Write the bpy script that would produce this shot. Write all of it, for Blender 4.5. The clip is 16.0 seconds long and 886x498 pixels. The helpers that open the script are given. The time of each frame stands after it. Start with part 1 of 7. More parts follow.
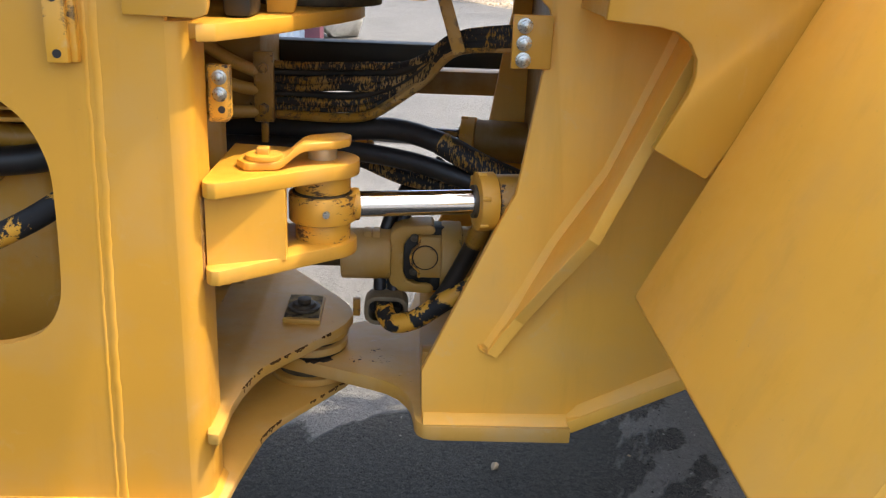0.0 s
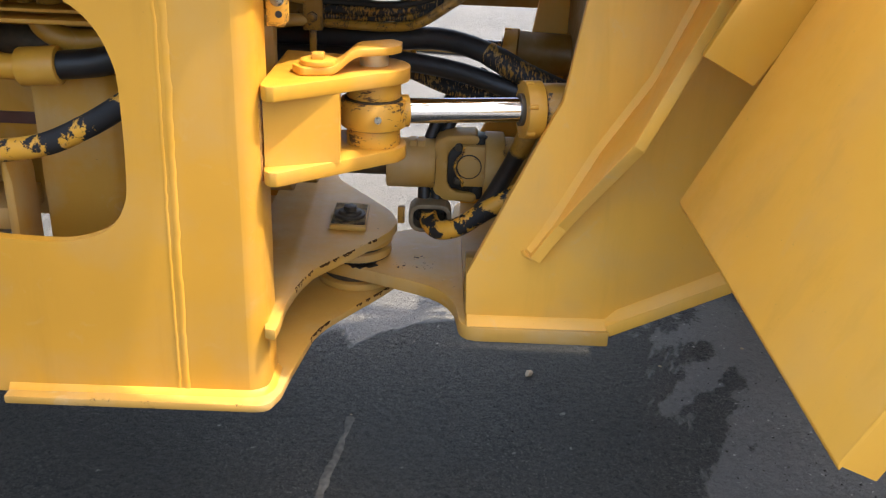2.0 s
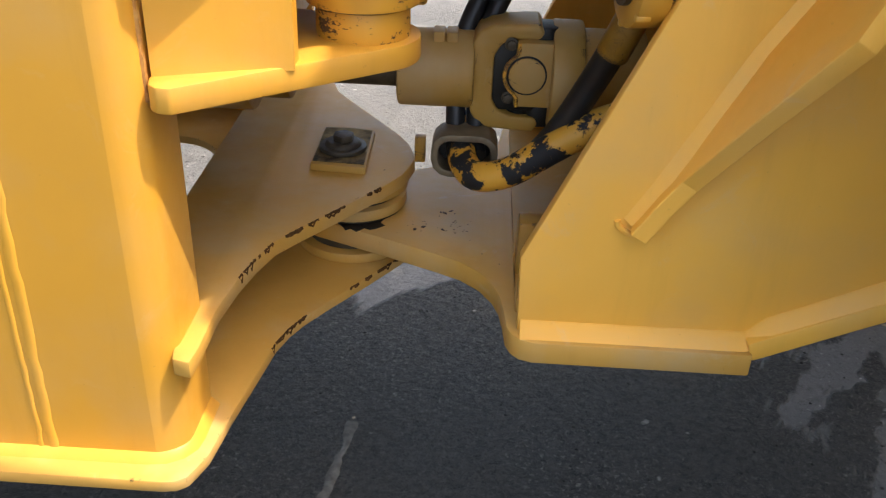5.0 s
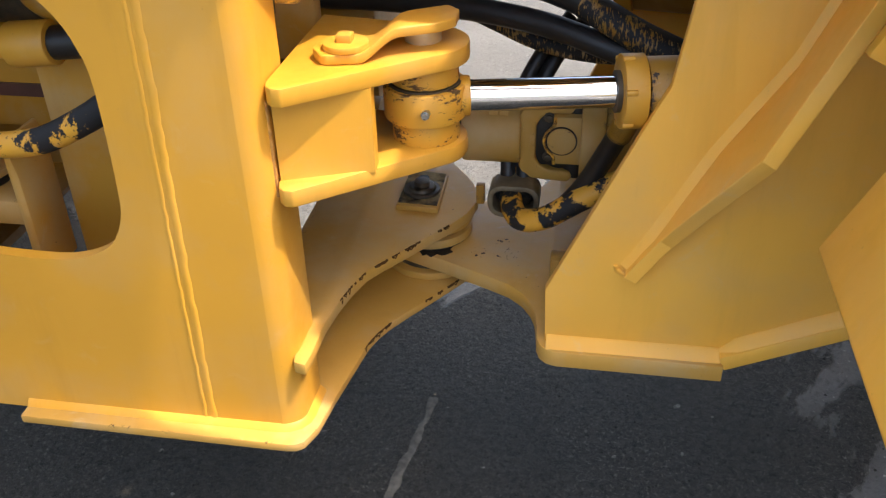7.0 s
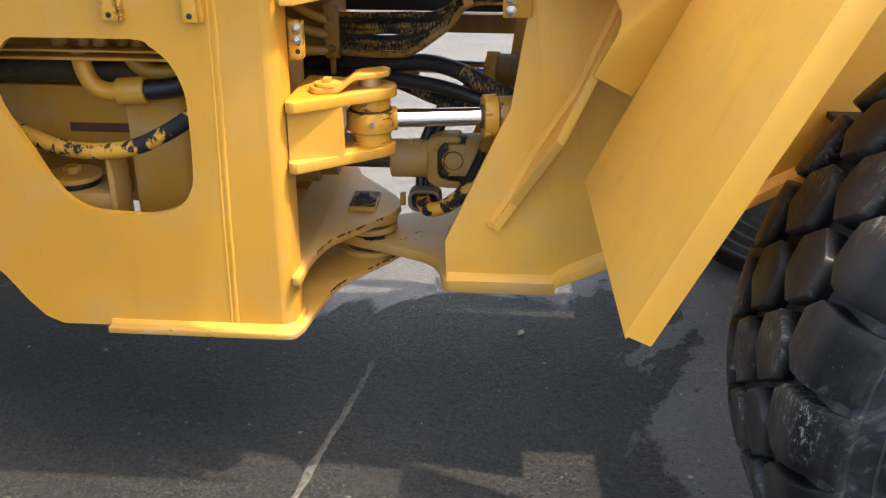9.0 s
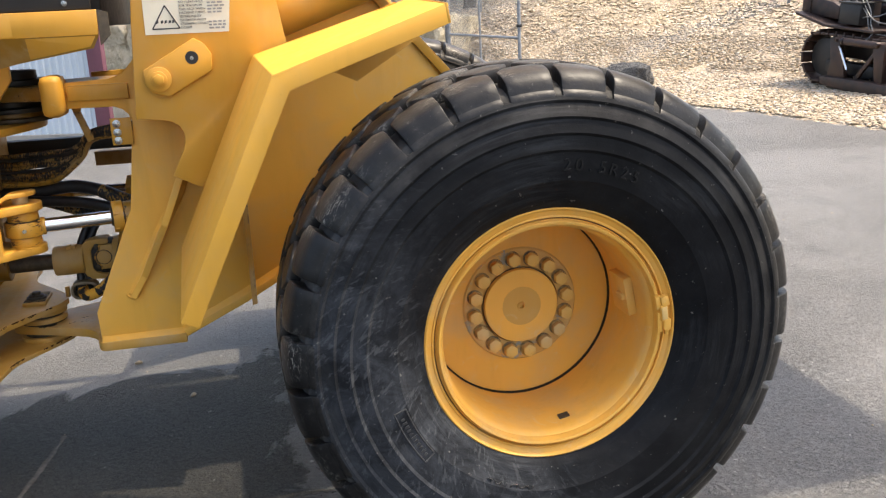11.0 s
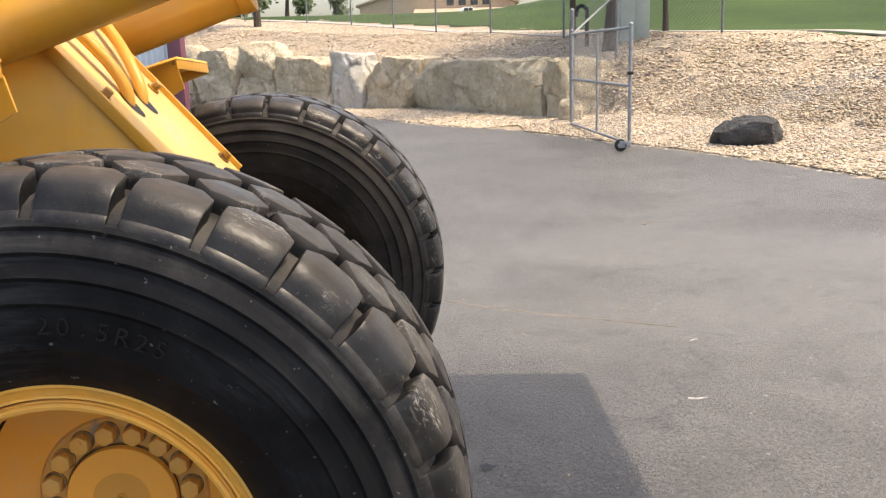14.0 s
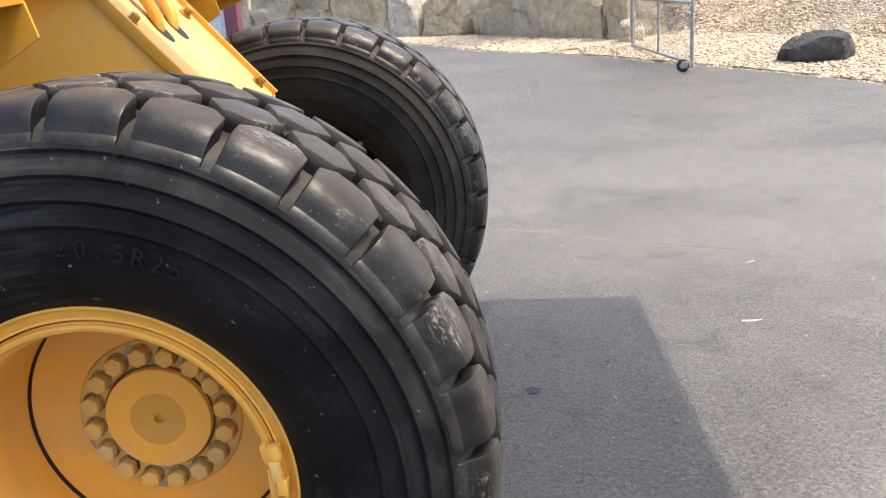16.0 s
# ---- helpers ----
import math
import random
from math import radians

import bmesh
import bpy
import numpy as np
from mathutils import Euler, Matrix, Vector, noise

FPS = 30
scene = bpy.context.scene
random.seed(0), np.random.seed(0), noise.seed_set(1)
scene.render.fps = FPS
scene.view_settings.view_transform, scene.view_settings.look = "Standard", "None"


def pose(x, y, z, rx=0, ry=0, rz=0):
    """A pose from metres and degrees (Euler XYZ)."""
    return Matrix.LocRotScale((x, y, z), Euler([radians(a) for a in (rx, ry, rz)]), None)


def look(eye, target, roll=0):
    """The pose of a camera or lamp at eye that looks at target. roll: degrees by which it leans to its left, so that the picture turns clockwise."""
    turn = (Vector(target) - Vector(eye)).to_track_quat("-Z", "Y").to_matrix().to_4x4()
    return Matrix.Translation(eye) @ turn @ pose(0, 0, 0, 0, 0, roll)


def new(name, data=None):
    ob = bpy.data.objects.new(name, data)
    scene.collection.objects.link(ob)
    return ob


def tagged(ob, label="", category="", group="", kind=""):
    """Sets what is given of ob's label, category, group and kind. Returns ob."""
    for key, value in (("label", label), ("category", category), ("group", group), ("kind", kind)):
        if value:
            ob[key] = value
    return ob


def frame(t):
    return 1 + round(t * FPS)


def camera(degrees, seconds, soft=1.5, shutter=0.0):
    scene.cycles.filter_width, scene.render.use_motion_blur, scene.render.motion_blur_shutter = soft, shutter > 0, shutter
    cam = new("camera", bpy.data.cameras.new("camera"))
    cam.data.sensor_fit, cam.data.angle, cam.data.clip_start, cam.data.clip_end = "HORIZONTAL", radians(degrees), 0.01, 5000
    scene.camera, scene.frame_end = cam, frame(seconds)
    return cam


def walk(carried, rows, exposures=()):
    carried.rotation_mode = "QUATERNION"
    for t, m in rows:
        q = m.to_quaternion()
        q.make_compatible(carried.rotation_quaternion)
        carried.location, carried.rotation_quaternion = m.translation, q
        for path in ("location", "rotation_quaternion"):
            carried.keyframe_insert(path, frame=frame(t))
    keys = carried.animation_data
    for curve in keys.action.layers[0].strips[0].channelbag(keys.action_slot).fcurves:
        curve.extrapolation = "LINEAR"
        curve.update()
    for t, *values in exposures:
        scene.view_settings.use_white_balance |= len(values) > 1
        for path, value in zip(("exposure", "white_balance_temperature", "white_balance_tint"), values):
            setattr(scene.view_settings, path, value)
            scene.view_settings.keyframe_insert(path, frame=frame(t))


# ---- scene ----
EXPOSURES = [(0.0, 1.92, 7000, 10), (1.0, 2.10, 6950, 10), (2.5, 2.10, 6950, 10), (3.5, 1.97, 6950, 10), (4.2, 2.02, 6950, 10), (6.3, 1.97, 7000, 10), (8.2, 2.08, 7000, 10), (10.5, 1.82, 7000, 10), (12.0, 1.18, 6850, 10), (13.0, 1.08, 7050, 11), (13.5, 1.13, 7150, 12), (14.0, 1.38, 7250, 12), (14.5, 1.45, 7200, 12), (15.0, 1.50, 6950, 12), (15.5, 1.60, 6950, 12), (16.0, 1.66, 6850, 11)]
cam = camera(52.5, 16.0, soft=1.25)
PATH = [
    (0, (0.0631, 0.0427, 1.4150), (0.1441, 1.9317, 0.7620), 2.4),
    (0.5, (-0.0168, 0.0032, 1.3850), (0.0244, 1.8548, 0.6310), 3.5),
    (1, (0.0475, -0.0234, 1.4090), (0.0451, 1.7912, 0.5680), 2.5),
    (1.5, (0.0911, -0.0164, 1.4050), (0.0867, 1.7993, 0.5660), 1.9),
    (2, (0.0199, -0.0164, 1.3990), (0.0534, 1.8107, 0.5880), 2.6),
    (2.5, (0.0839, -0.0039, 1.4020), (0.0878, 1.8293, 0.6020), 1.2),
    (3, (0.0385, 0.3502, 1.3030), (0.0188, 2.1610, 0.4530), -0.1),
    (3.5, (-0.0418, 0.6345, 1.2050), (-0.0118, 2.4117, 0.2890), 2.2),
    (4, (0.0259, 0.6718, 1.1750), (0.0352, 2.4244, 0.2110), 3.3),
    (4.2, (-0.0042, 0.6709, 1.1700), (-0.0133, 2.4188, 0.1970), 3.1),
    (6.3, (0.1037, 0.5942, 1.3140), (-0.0065, 2.2870, 0.2540), 1.1),
    (6.5, (0.1034, 0.5321, 1.3840), (-0.0525, 2.2161, 0.3160), 0.7),
    (7, (0.1424, 0.4020, 1.4770), (-0.1488, 2.0584, 0.3930), -1.4),
    (7.5, (0.0841, 0.2848, 1.5160), (-0.1622, 1.9521, 0.4380), -2.2),
    (8, (0.0518, 0.1097, 1.5340), (-0.1055, 1.8178, 0.5050), -0.9),
    (8.2, (0.0829, -0.0038, 1.5400), (-0.0614, 1.7305, 0.5550), -0.3),
    (10.3, (0.4000, -1.3903, 1.5780), (0.4816, 0.5227, 1.0030), -2.3),
    (10.5, (0.4296, -1.4545, 1.5810), (0.6294, 0.4572, 1.0250), -2.6),
    (11, (0.6580, -1.5998, 1.6050), (1.0677, 0.2882, 1.0870), -2.8),
    (11.5, (0.9419, -1.6397, 1.6190), (1.4144, 0.2429, 1.1340), -2.3),
    (12, (1.1905, -1.4105, 1.6010), (1.6732, 0.4754, 1.1440), -1.9),
    (12.5, (1.5092, -1.2253, 1.6040), (1.9262, 0.6813, 1.1660), -1.0),
    (13, (1.7398, -1.0529, 1.6340), (1.9658, 0.8890, 1.2150), -1.7),
    (13.5, (1.9019, -0.8708, 1.6050), (2.0333, 1.0808, 1.1880), -1.7),
    (14, (2.1201, -0.8610, 1.6180), (2.1615, 1.0929, 1.1950), -1.7),
    (14.5, (2.1995, -0.8866, 1.6150), (2.2029, 1.0689, 1.1970), -2.3),
    (15, (2.1877, -0.8547, 1.5960), (2.1600, 1.0860, 1.1160), -2.9),
    (15.5, (2.1989, -0.8384, 1.5840), (2.1197, 1.0828, 1.0340), -3.8),
    (16, (2.1997, -0.8265, 1.5800), (2.0940, 1.0886, 1.0130), -3.8),
]
walk(cam, [(t, look(eye, target, roll)) for t, eye, target, roll in PATH], EXPOSURES)

# ---- world and sun ----
SUN_DIR = Vector((0.49, -0.08, 1.0)).normalized()
world = bpy.data.worlds.new("sky")
scene.world = world
world.use_nodes = True
wn = world.node_tree
sky = wn.nodes.new("ShaderNodeTexSky")
sky.sky_type, sky.sun_disc = "NISHITA", False
sky.sun_elevation = math.asin(SUN_DIR.z)
sky.sun_rotation = math.atan2(SUN_DIR.x, SUN_DIR.y)
sky.air_density, sky.dust_density, sky.ozone_density = 1.0, 4.0, 1.0
wn.nodes["Background"].inputs["Strength"].default_value = 0.15
wn.links.new(sky.outputs["Color"], wn.nodes["Background"].inputs["Color"])
sun = new("sun", bpy.data.lights.new("sun", "SUN"))
sun.data.energy, sun.data.angle, sun.data.color = 1.7, radians(0.8), (1.0, 0.91, 0.77)
sun.matrix_world = look(SUN_DIR * 40, (0, 0, 0))


# ---- materials ----
class Nodes:
    """A small builder of node trees."""

    def __init__(self, name):
        self.mat = bpy.data.materials.new(name)
        self.mat.use_nodes = True
        self.t = self.mat.node_tree
        self.bsdf = self.t.nodes["Principled BSDF"]
        self.coord = self.t.nodes.new("ShaderNodeTexCoord").outputs["Object"]

    def put(self, socket, value):
        if hasattr(value, "is_output"):
            self.t.links.new(value, socket)
        else:
            if socket.type == "RGBA":
                value = (*value, 1.0) if isinstance(value, (tuple, list)) else (value, value, value, 1.0)
            socket.default_value = value

    def noise(self, scale, detail=4.0, rough=0.55, coord=None, stretch=None, distort=0.0):
        n = self.t.nodes.new("ShaderNodeTexNoise")
        src = coord or self.coord
        if stretch:
            m = self.t.nodes.new("ShaderNodeMapping")
            self.put(m.inputs["Vector"], src)
            m.inputs["Scale"].default_value = stretch
            src = m.outputs["Vector"]
        self.put(n.inputs["Vector"], src)
        n.inputs["Scale"].default_value, n.inputs["Detail"].default_value = scale, detail
        n.inputs["Roughness"].default_value, n.inputs["Distortion"].default_value = rough, distort
        return n.outputs["Fac"]

    def voronoi(self, scale, out="Distance", feature="F1"):
        n = self.t.nodes.new("ShaderNodeTexVoronoi")
        n.feature = feature
        self.put(n.inputs["Vector"], self.coord)
        n.inputs["Scale"].default_value = scale
        return n.outputs[out]

    def ramp(self, fac, stops):
        n = self.t.nodes.new("ShaderNodeValToRGB")
        while len(n.color_ramp.elements) < len(stops):
            n.color_ramp.elements.new(0.5)
        for e, (p, c) in zip(n.color_ramp.elements, stops):
            e.position = p
            e.color = (*c, 1.0) if isinstance(c, (tuple, list)) else (c, c, c, 1.0)
        self.put(n.inputs["Fac"], fac)
        return n.outputs["Color"]

    def mix(self, fac, a, b, mode="MIX"):
        n = self.t.nodes.new("ShaderNodeMix")
        n.data_type, n.blend_type = "RGBA", mode
        self.put(n.inputs[0], fac)
        self.put(n.inputs[6], a)
        self.put(n.inputs[7], b)
        return n.outputs[2]

    def math(self, op, a, b):
        n = self.t.nodes.new("ShaderNodeMath")
        n.operation = op
        self.put(n.inputs[0], a)
        self.put(n.inputs[1], b)
        return n.outputs[0]

    def bump(self, height, strength, distance=0.01):
        n = self.t.nodes.new("ShaderNodeBump")
        self.put(n.inputs["Height"], height)
        n.inputs["Strength"].default_value, n.inputs["Distance"].default_value = strength, distance
        old = self.bsdf.inputs["Normal"]
        if old.is_linked:
            self.put(n.inputs["Normal"], old.links[0].from_socket)
        self.put(old, n.outputs["Normal"])

    def done(self, color, rough, metal=0.0, spec=0.5):
        self.put(self.bsdf.inputs["Base Color"], color)
        self.put(self.bsdf.inputs["Roughness"], rough)
        self.put(self.bsdf.inputs["Metallic"], metal)
        self.put(self.bsdf.inputs["Specular IOR Level"], spec)
        return self.mat


YEL = (0.690, 0.342, 0.037)


def yellow_paint(name, chips=None, chip_scale=28.0, chip_col=(0.035, 0.024, 0.018), dust=0.25, tone=1.0, stretch=None, edge=0.0, smears=0.22, matte=0.0, base=None, reach=0.012):
    n = Nodes(name)
    a = tuple(c * tone for c in (base or YEL))
    big = n.noise(2.2, 3)
    fine = n.noise(45, 6)
    col = n.mix(n.ramp(big, [(0.3, 0.0), (0.72, 1.0)]), tuple(c * 0.90 for c in a), tuple(min(1, c * 1.06) for c in a))
    col = n.mix(n.math("MULTIPLY", n.ramp(n.noise(7.0, 5), [(0.45, 0.0), (0.8, 1.0)]), dust), col, (0.46, 0.36, 0.21))
    col = n.mix(n.math("MULTIPLY", n.ramp(n.noise(130, 3), [(0.70, 0.0), (0.78, 1.0)]), 0.22), col, (0.16, 0.09, 0.03))
    drip = n.ramp(n.noise(16, 6, 0.65, stretch=(1.0, 1.0, 0.12)), [(0.52, 0.0), (0.72, 1.0)])
    col = n.mix(n.math("MULTIPLY", drip, 0.22), col, tuple(c * 0.62 for c in a))
    smear = n.ramp(n.noise(11, 7, 0.7, distort=1.2), [(0.60, 0.0), (0.70, 1.0)])
    col = n.mix(n.math("MULTIPLY", smear, smears), col, (0.58, 0.50, 0.36))
    rough = n.ramp(fine, [(0.2, 0.36 + matte), (0.8, 0.52 + matte)])
    if chips is not None:
        m = n.math("ADD", n.math("MULTIPLY", n.noise(chip_scale, 9, 0.7, stretch=stretch), 0.6), n.math("MULTIPLY", n.noise(chip_scale * 0.22, 3), 0.4))
        mask = n.ramp(m, [(0.5 + chips, 0.0), (0.512 + chips, 1.0)])
        col = n.mix(mask, col, chip_col)
        rough = n.mix(mask, rough, 0.7)
        n.bump(mask, 0.35, -0.0015)
    if edge:
        # paint worn off along edges
        bev = n.t.nodes.new("ShaderNodeBevel")
        bev.samples = 4
        bev.inputs["Radius"].default_value = reach
        dot = n.t.nodes.new("ShaderNodeVectorMath")
        dot.operation = "DOT_PRODUCT"
        n.put(dot.inputs[0], bev.outputs["Normal"])
        n.put(dot.inputs[1], n.t.nodes.new("ShaderNodeNewGeometry").outputs["Normal"])
        near = n.ramp(n.math("SUBTRACT", 1.0, dot.outputs["Value"]), [(0.5 * reach, 0.0), (2.5 * reach, 1.0)] if reach > 0.01 else [(0.002, 0.0), (0.008, 1.0)])
        wear = n.math("ADD", n.math("MULTIPLY", n.noise(40, 9, 0.78, distort=0.8), 0.6), n.math("MULTIPLY", n.noise(9, 3), 0.4))
        worn = n.math("MULTIPLY", near, n.ramp(wear, [(0.53 - edge, 0.0), (0.54 - edge, 1.0)]))
        col = n.mix(worn, col, chip_col)
    n.bump(n.noise(260, 2), 0.03, 0.002)
    n.bump(n.noise(5, 2), 0.05, 0.01)
    return n.done(col, rough, 0.0, 0.45)


def plain(name, a, b, rough, metal=0.0, scale=20.0, bump=0.0, spec=0.5, stretch=None):
    n = Nodes(name)
    f = n.math("ADD", n.math("MULTIPLY", n.noise(scale, 6, 0.6, stretch=stretch), 0.6), n.math("MULTIPLY", n.noise(scale * 0.15, 3, stretch=stretch), 0.4))
    col = n.mix(n.ramp(f, [(0.36, 0.0), (0.64, 1.0)]), a, b)
    r = n.ramp(n.noise(scale * 2, 3), [(0.25, max(0.0, rough - 0.08)), (0.75, min(1.0, rough + 0.08))])
    if bump:
        n.bump(f, bump, 0.01)
    return n.done(col, r, metal, spec)


M_YEL = yellow_paint("yellow_machine_paint", 0.185, 60, (0.10, 0.055, 0.02), edge=-0.13, smears=0.08, base=(0.600, 0.298, 0.032))
M_COVER = yellow_paint("bleached_cover_paint", 0.2, 60, dust=0.9, smears=0.35, matte=0.15, base=(0.66, 0.43, 0.15))
# front frame and fender yellow raised to stand in for missing bounce light
M_FRAME_LIT = yellow_paint("bounce_lit_frame_paint", 0.185, 60, (0.10, 0.055, 0.02), dust=0.30, edge=-0.13, smears=0.14, matte=0.06, base=(0.850, 0.440, 0.064))
M_FENDER = yellow_paint("bounce_lit_fender_paint", 0.19, 60, (0.10, 0.055, 0.02), dust=0.2, edge=-0.13, smears=0.06, matte=0.04, base=(0.850, 0.430, 0.056))
M_LOOP = plain("dusty_clamp_steel", (0.11, 0.085, 0.05), (0.22, 0.175, 0.11), 0.5, 0.3, 40, 0.1)
M_WELD = yellow_paint("painted_weld", smears=0.05)
M_YEL_CHIP = yellow_paint("chipped_yellow_paint", 0.105, 55, edge=0.02)
M_BOLT_PAINT = yellow_paint("dusty_bolt_paint", 0.13, 70, (0.10, 0.065, 0.03), dust=0.8, edge=-0.06, smears=0.3, matte=0.15, base=(0.62, 0.37, 0.09))
# grime, plus shade put in by halving the yellow
M_YEL_GRIME_SHADE = yellow_paint("grimy_shaded_yellow_paint", 0.115, 50, dust=0.7, tone=0.50, edge=0.01)
M_YEL_DUSTY = yellow_paint("dusty_yellow_paint", 0.14, 70, dust=0.75, tone=0.86, matte=0.12)
M_RIM = yellow_paint("wheel_yellow_paint", dust=0.55, smears=0.25, matte=0.18, base=(0.76, 0.390, 0.062))
M_RIM_GRIME = yellow_paint("grimy_bolt_circle_paint", 0.055, 12, (0.30, 0.275, 0.22), dust=0.6, smears=0.5, matte=0.2, base=(0.60, 0.34, 0.085))
M_HUB_SPOT = yellow_paint("dark_hub_centre_paint", dust=0.5, smears=0.2, matte=0.1, base=(0.54, 0.29, 0.055))
M_WASHER = plain("chipped_brown_washer", (0.04, 0.028, 0.018), (0.46, 0.27, 0.07), 0.6, 0.0, 70)
M_BOX = yellow_paint("dusty_gearbox_paint", 0.16, 60, (0.05, 0.03, 0.02), dust=0.8, tone=0.80, matte=0.15)
# machine yellow cut to a third: shade of the inner parts, plus dust
M_DARKYEL = yellow_paint("shaded_inner_yellow_paint", 0.10, 20, dust=0.6, tone=0.34)
M_HOSE_P = yellow_paint("overpainted_hose", 0.012, 26, (0.012, 0.012, 0.013), dust=0.1)
M_HOSE_H = yellow_paint("half_painted_hose", -0.03, 95, (0.012, 0.012, 0.013), dust=0.6, tone=0.42, stretch=(3.0, 0.6, 0.8))
M_HITCH = yellow_paint("dusty_hitch_paint", 0.195, 110, (0.026, 0.013, 0.007), dust=0.8, base=(0.530, 0.292, 0.058), edge=-0.04, matte=0.08, reach=0.006)
M_HITCH_F = yellow_paint("gritty_hitch_paint", 0.185, 100, (0.040, 0.022, 0.012), dust=0.8, base=(0.570, 0.310, 0.060), edge=-0.10, matte=0.06, reach=0.006)
M_EYE = yellow_paint("rubbed_rod_eye_paint", 0.062, 85, (0.10, 0.05, 0.018), dust=0.3, tone=0.95, stretch=(0.8, 0.8, 1.8), edge=-0.02)
M_RUBBER = plain("hose_rubber", (0.010, 0.010, 0.011), (0.022, 0.021, 0.020), 0.45, 0, 40, 0.05)
M_BLACK = plain("black_paint", (0.008, 0.008, 0.009), (0.018, 0.017, 0.016), 0.5, 0, 15)
M_CHROME = plain("chrome", (0.80, 0.80, 0.82), (0.86, 0.86, 0.87), 0.10, 1.0, 30)
M_BOLT = plain("zinc_bolt", (0.28, 0.28, 0.27), (0.62, 0.60, 0.56), 0.30, 1.0, 90)
M_YEL_DULL = yellow_paint("dull_joint_paint", 0.21, 60, dust=0.7, base=(0.47, 0.262, 0.052), edge=-0.05, matte=0.06)
M_SOOT = plain("caked_black_grease", (0.004, 0.004, 0.004), (0.016, 0.013, 0.010), 0.55, 0, 60, 0.3)
M_GRIME = plain("greasy_steel", (0.03, 0.024, 0.018), (0.10, 0.075, 0.045), 0.55, 0.2, 60, 0.2)
M_WHITE = plain("white_sticker", (0.60, 0.57, 0.44), (0.70, 0.67, 0.54), 0.45, 0, 12)
M_INK = plain("printed_ink", (0.03, 0.03, 0.03), (0.06, 0.06, 0.06), 0.5, 0, 40)
M_RUST = plain("rusty_brown_paint", (0.012, 0.008, 0.007), (0.060, 0.030, 0.021), 0.5, 0.1, 9, 0.15)
M_HULL = plain("oily_black_hull", (0.006, 0.005, 0.005), (0.024, 0.014, 0.011), 0.45, 0.1, 9, 0.15)
M_MAROON = plain("faded_maroon_paint", (0.10, 0.075, 0.085), (0.17, 0.13, 0.14), 0.5, 0.0, 6)
M_GALV = plain("galvanized_steel", (0.20, 0.21, 0.22), (0.34, 0.35, 0.36), 0.5, 0.4, 14)
M_POST = plain("weathered_post_steel", (0.13, 0.135, 0.14), (0.22, 0.225, 0.23), 0.55, 0.4, 14)
M_WIRE = plain("weathered_fence_wire", (0.10, 0.105, 0.11), (0.18, 0.185, 0.19), 0.6, 0.3, 14)
M_BARK = plain("bark", (0.035, 0.027, 0.02), (0.09, 0.07, 0.052), 0.9, 0, 12, 0.8, stretch=(1, 1, 0.2))
M_LEAF = plain("leaves", (0.035, 0.065, 0.02), (0.07, 0.115, 0.035), 0.6, 0, 3)
M_CONC = plain("concrete", (0.30, 0.275, 0.235), (0.40, 0.37, 0.32), 0.85, 0, 5, 0.1)
M_TAN = plain("tan_stucco", (0.42, 0.31, 0.21), (0.50, 0.38, 0.27), 0.85, 0, 1.0)
M_TAN2 = plain("dark_tan_stucco", (0.26, 0.19, 0.13), (0.32, 0.24, 0.17), 0.85, 0, 1.0)
M_GLASS = plain("dark_window_glass", (0.02, 0.025, 0.03), (0.05, 0.06, 0.07), 0.12, 0, 2)
M_SIDING = plain("white_metal_siding", (0.50, 0.56, 0.60), (0.60, 0.66, 0.70), 0.5, 0.0, 1.5)
M_TRIM = plain("maroon_trim", (0.13, 0.045, 0.065), (0.18, 0.065, 0.09), 0.5, 0, 5)
M_CAR = plain("white_car_paint", (0.70, 0.70, 0.70), (0.78, 0.78, 0.78), 0.3, 0, 1)
M_CABINET = plain("pale_green_metal", (0.33, 0.38, 0.34), (0.42, 0.46, 0.42), 0.55, 0, 3)


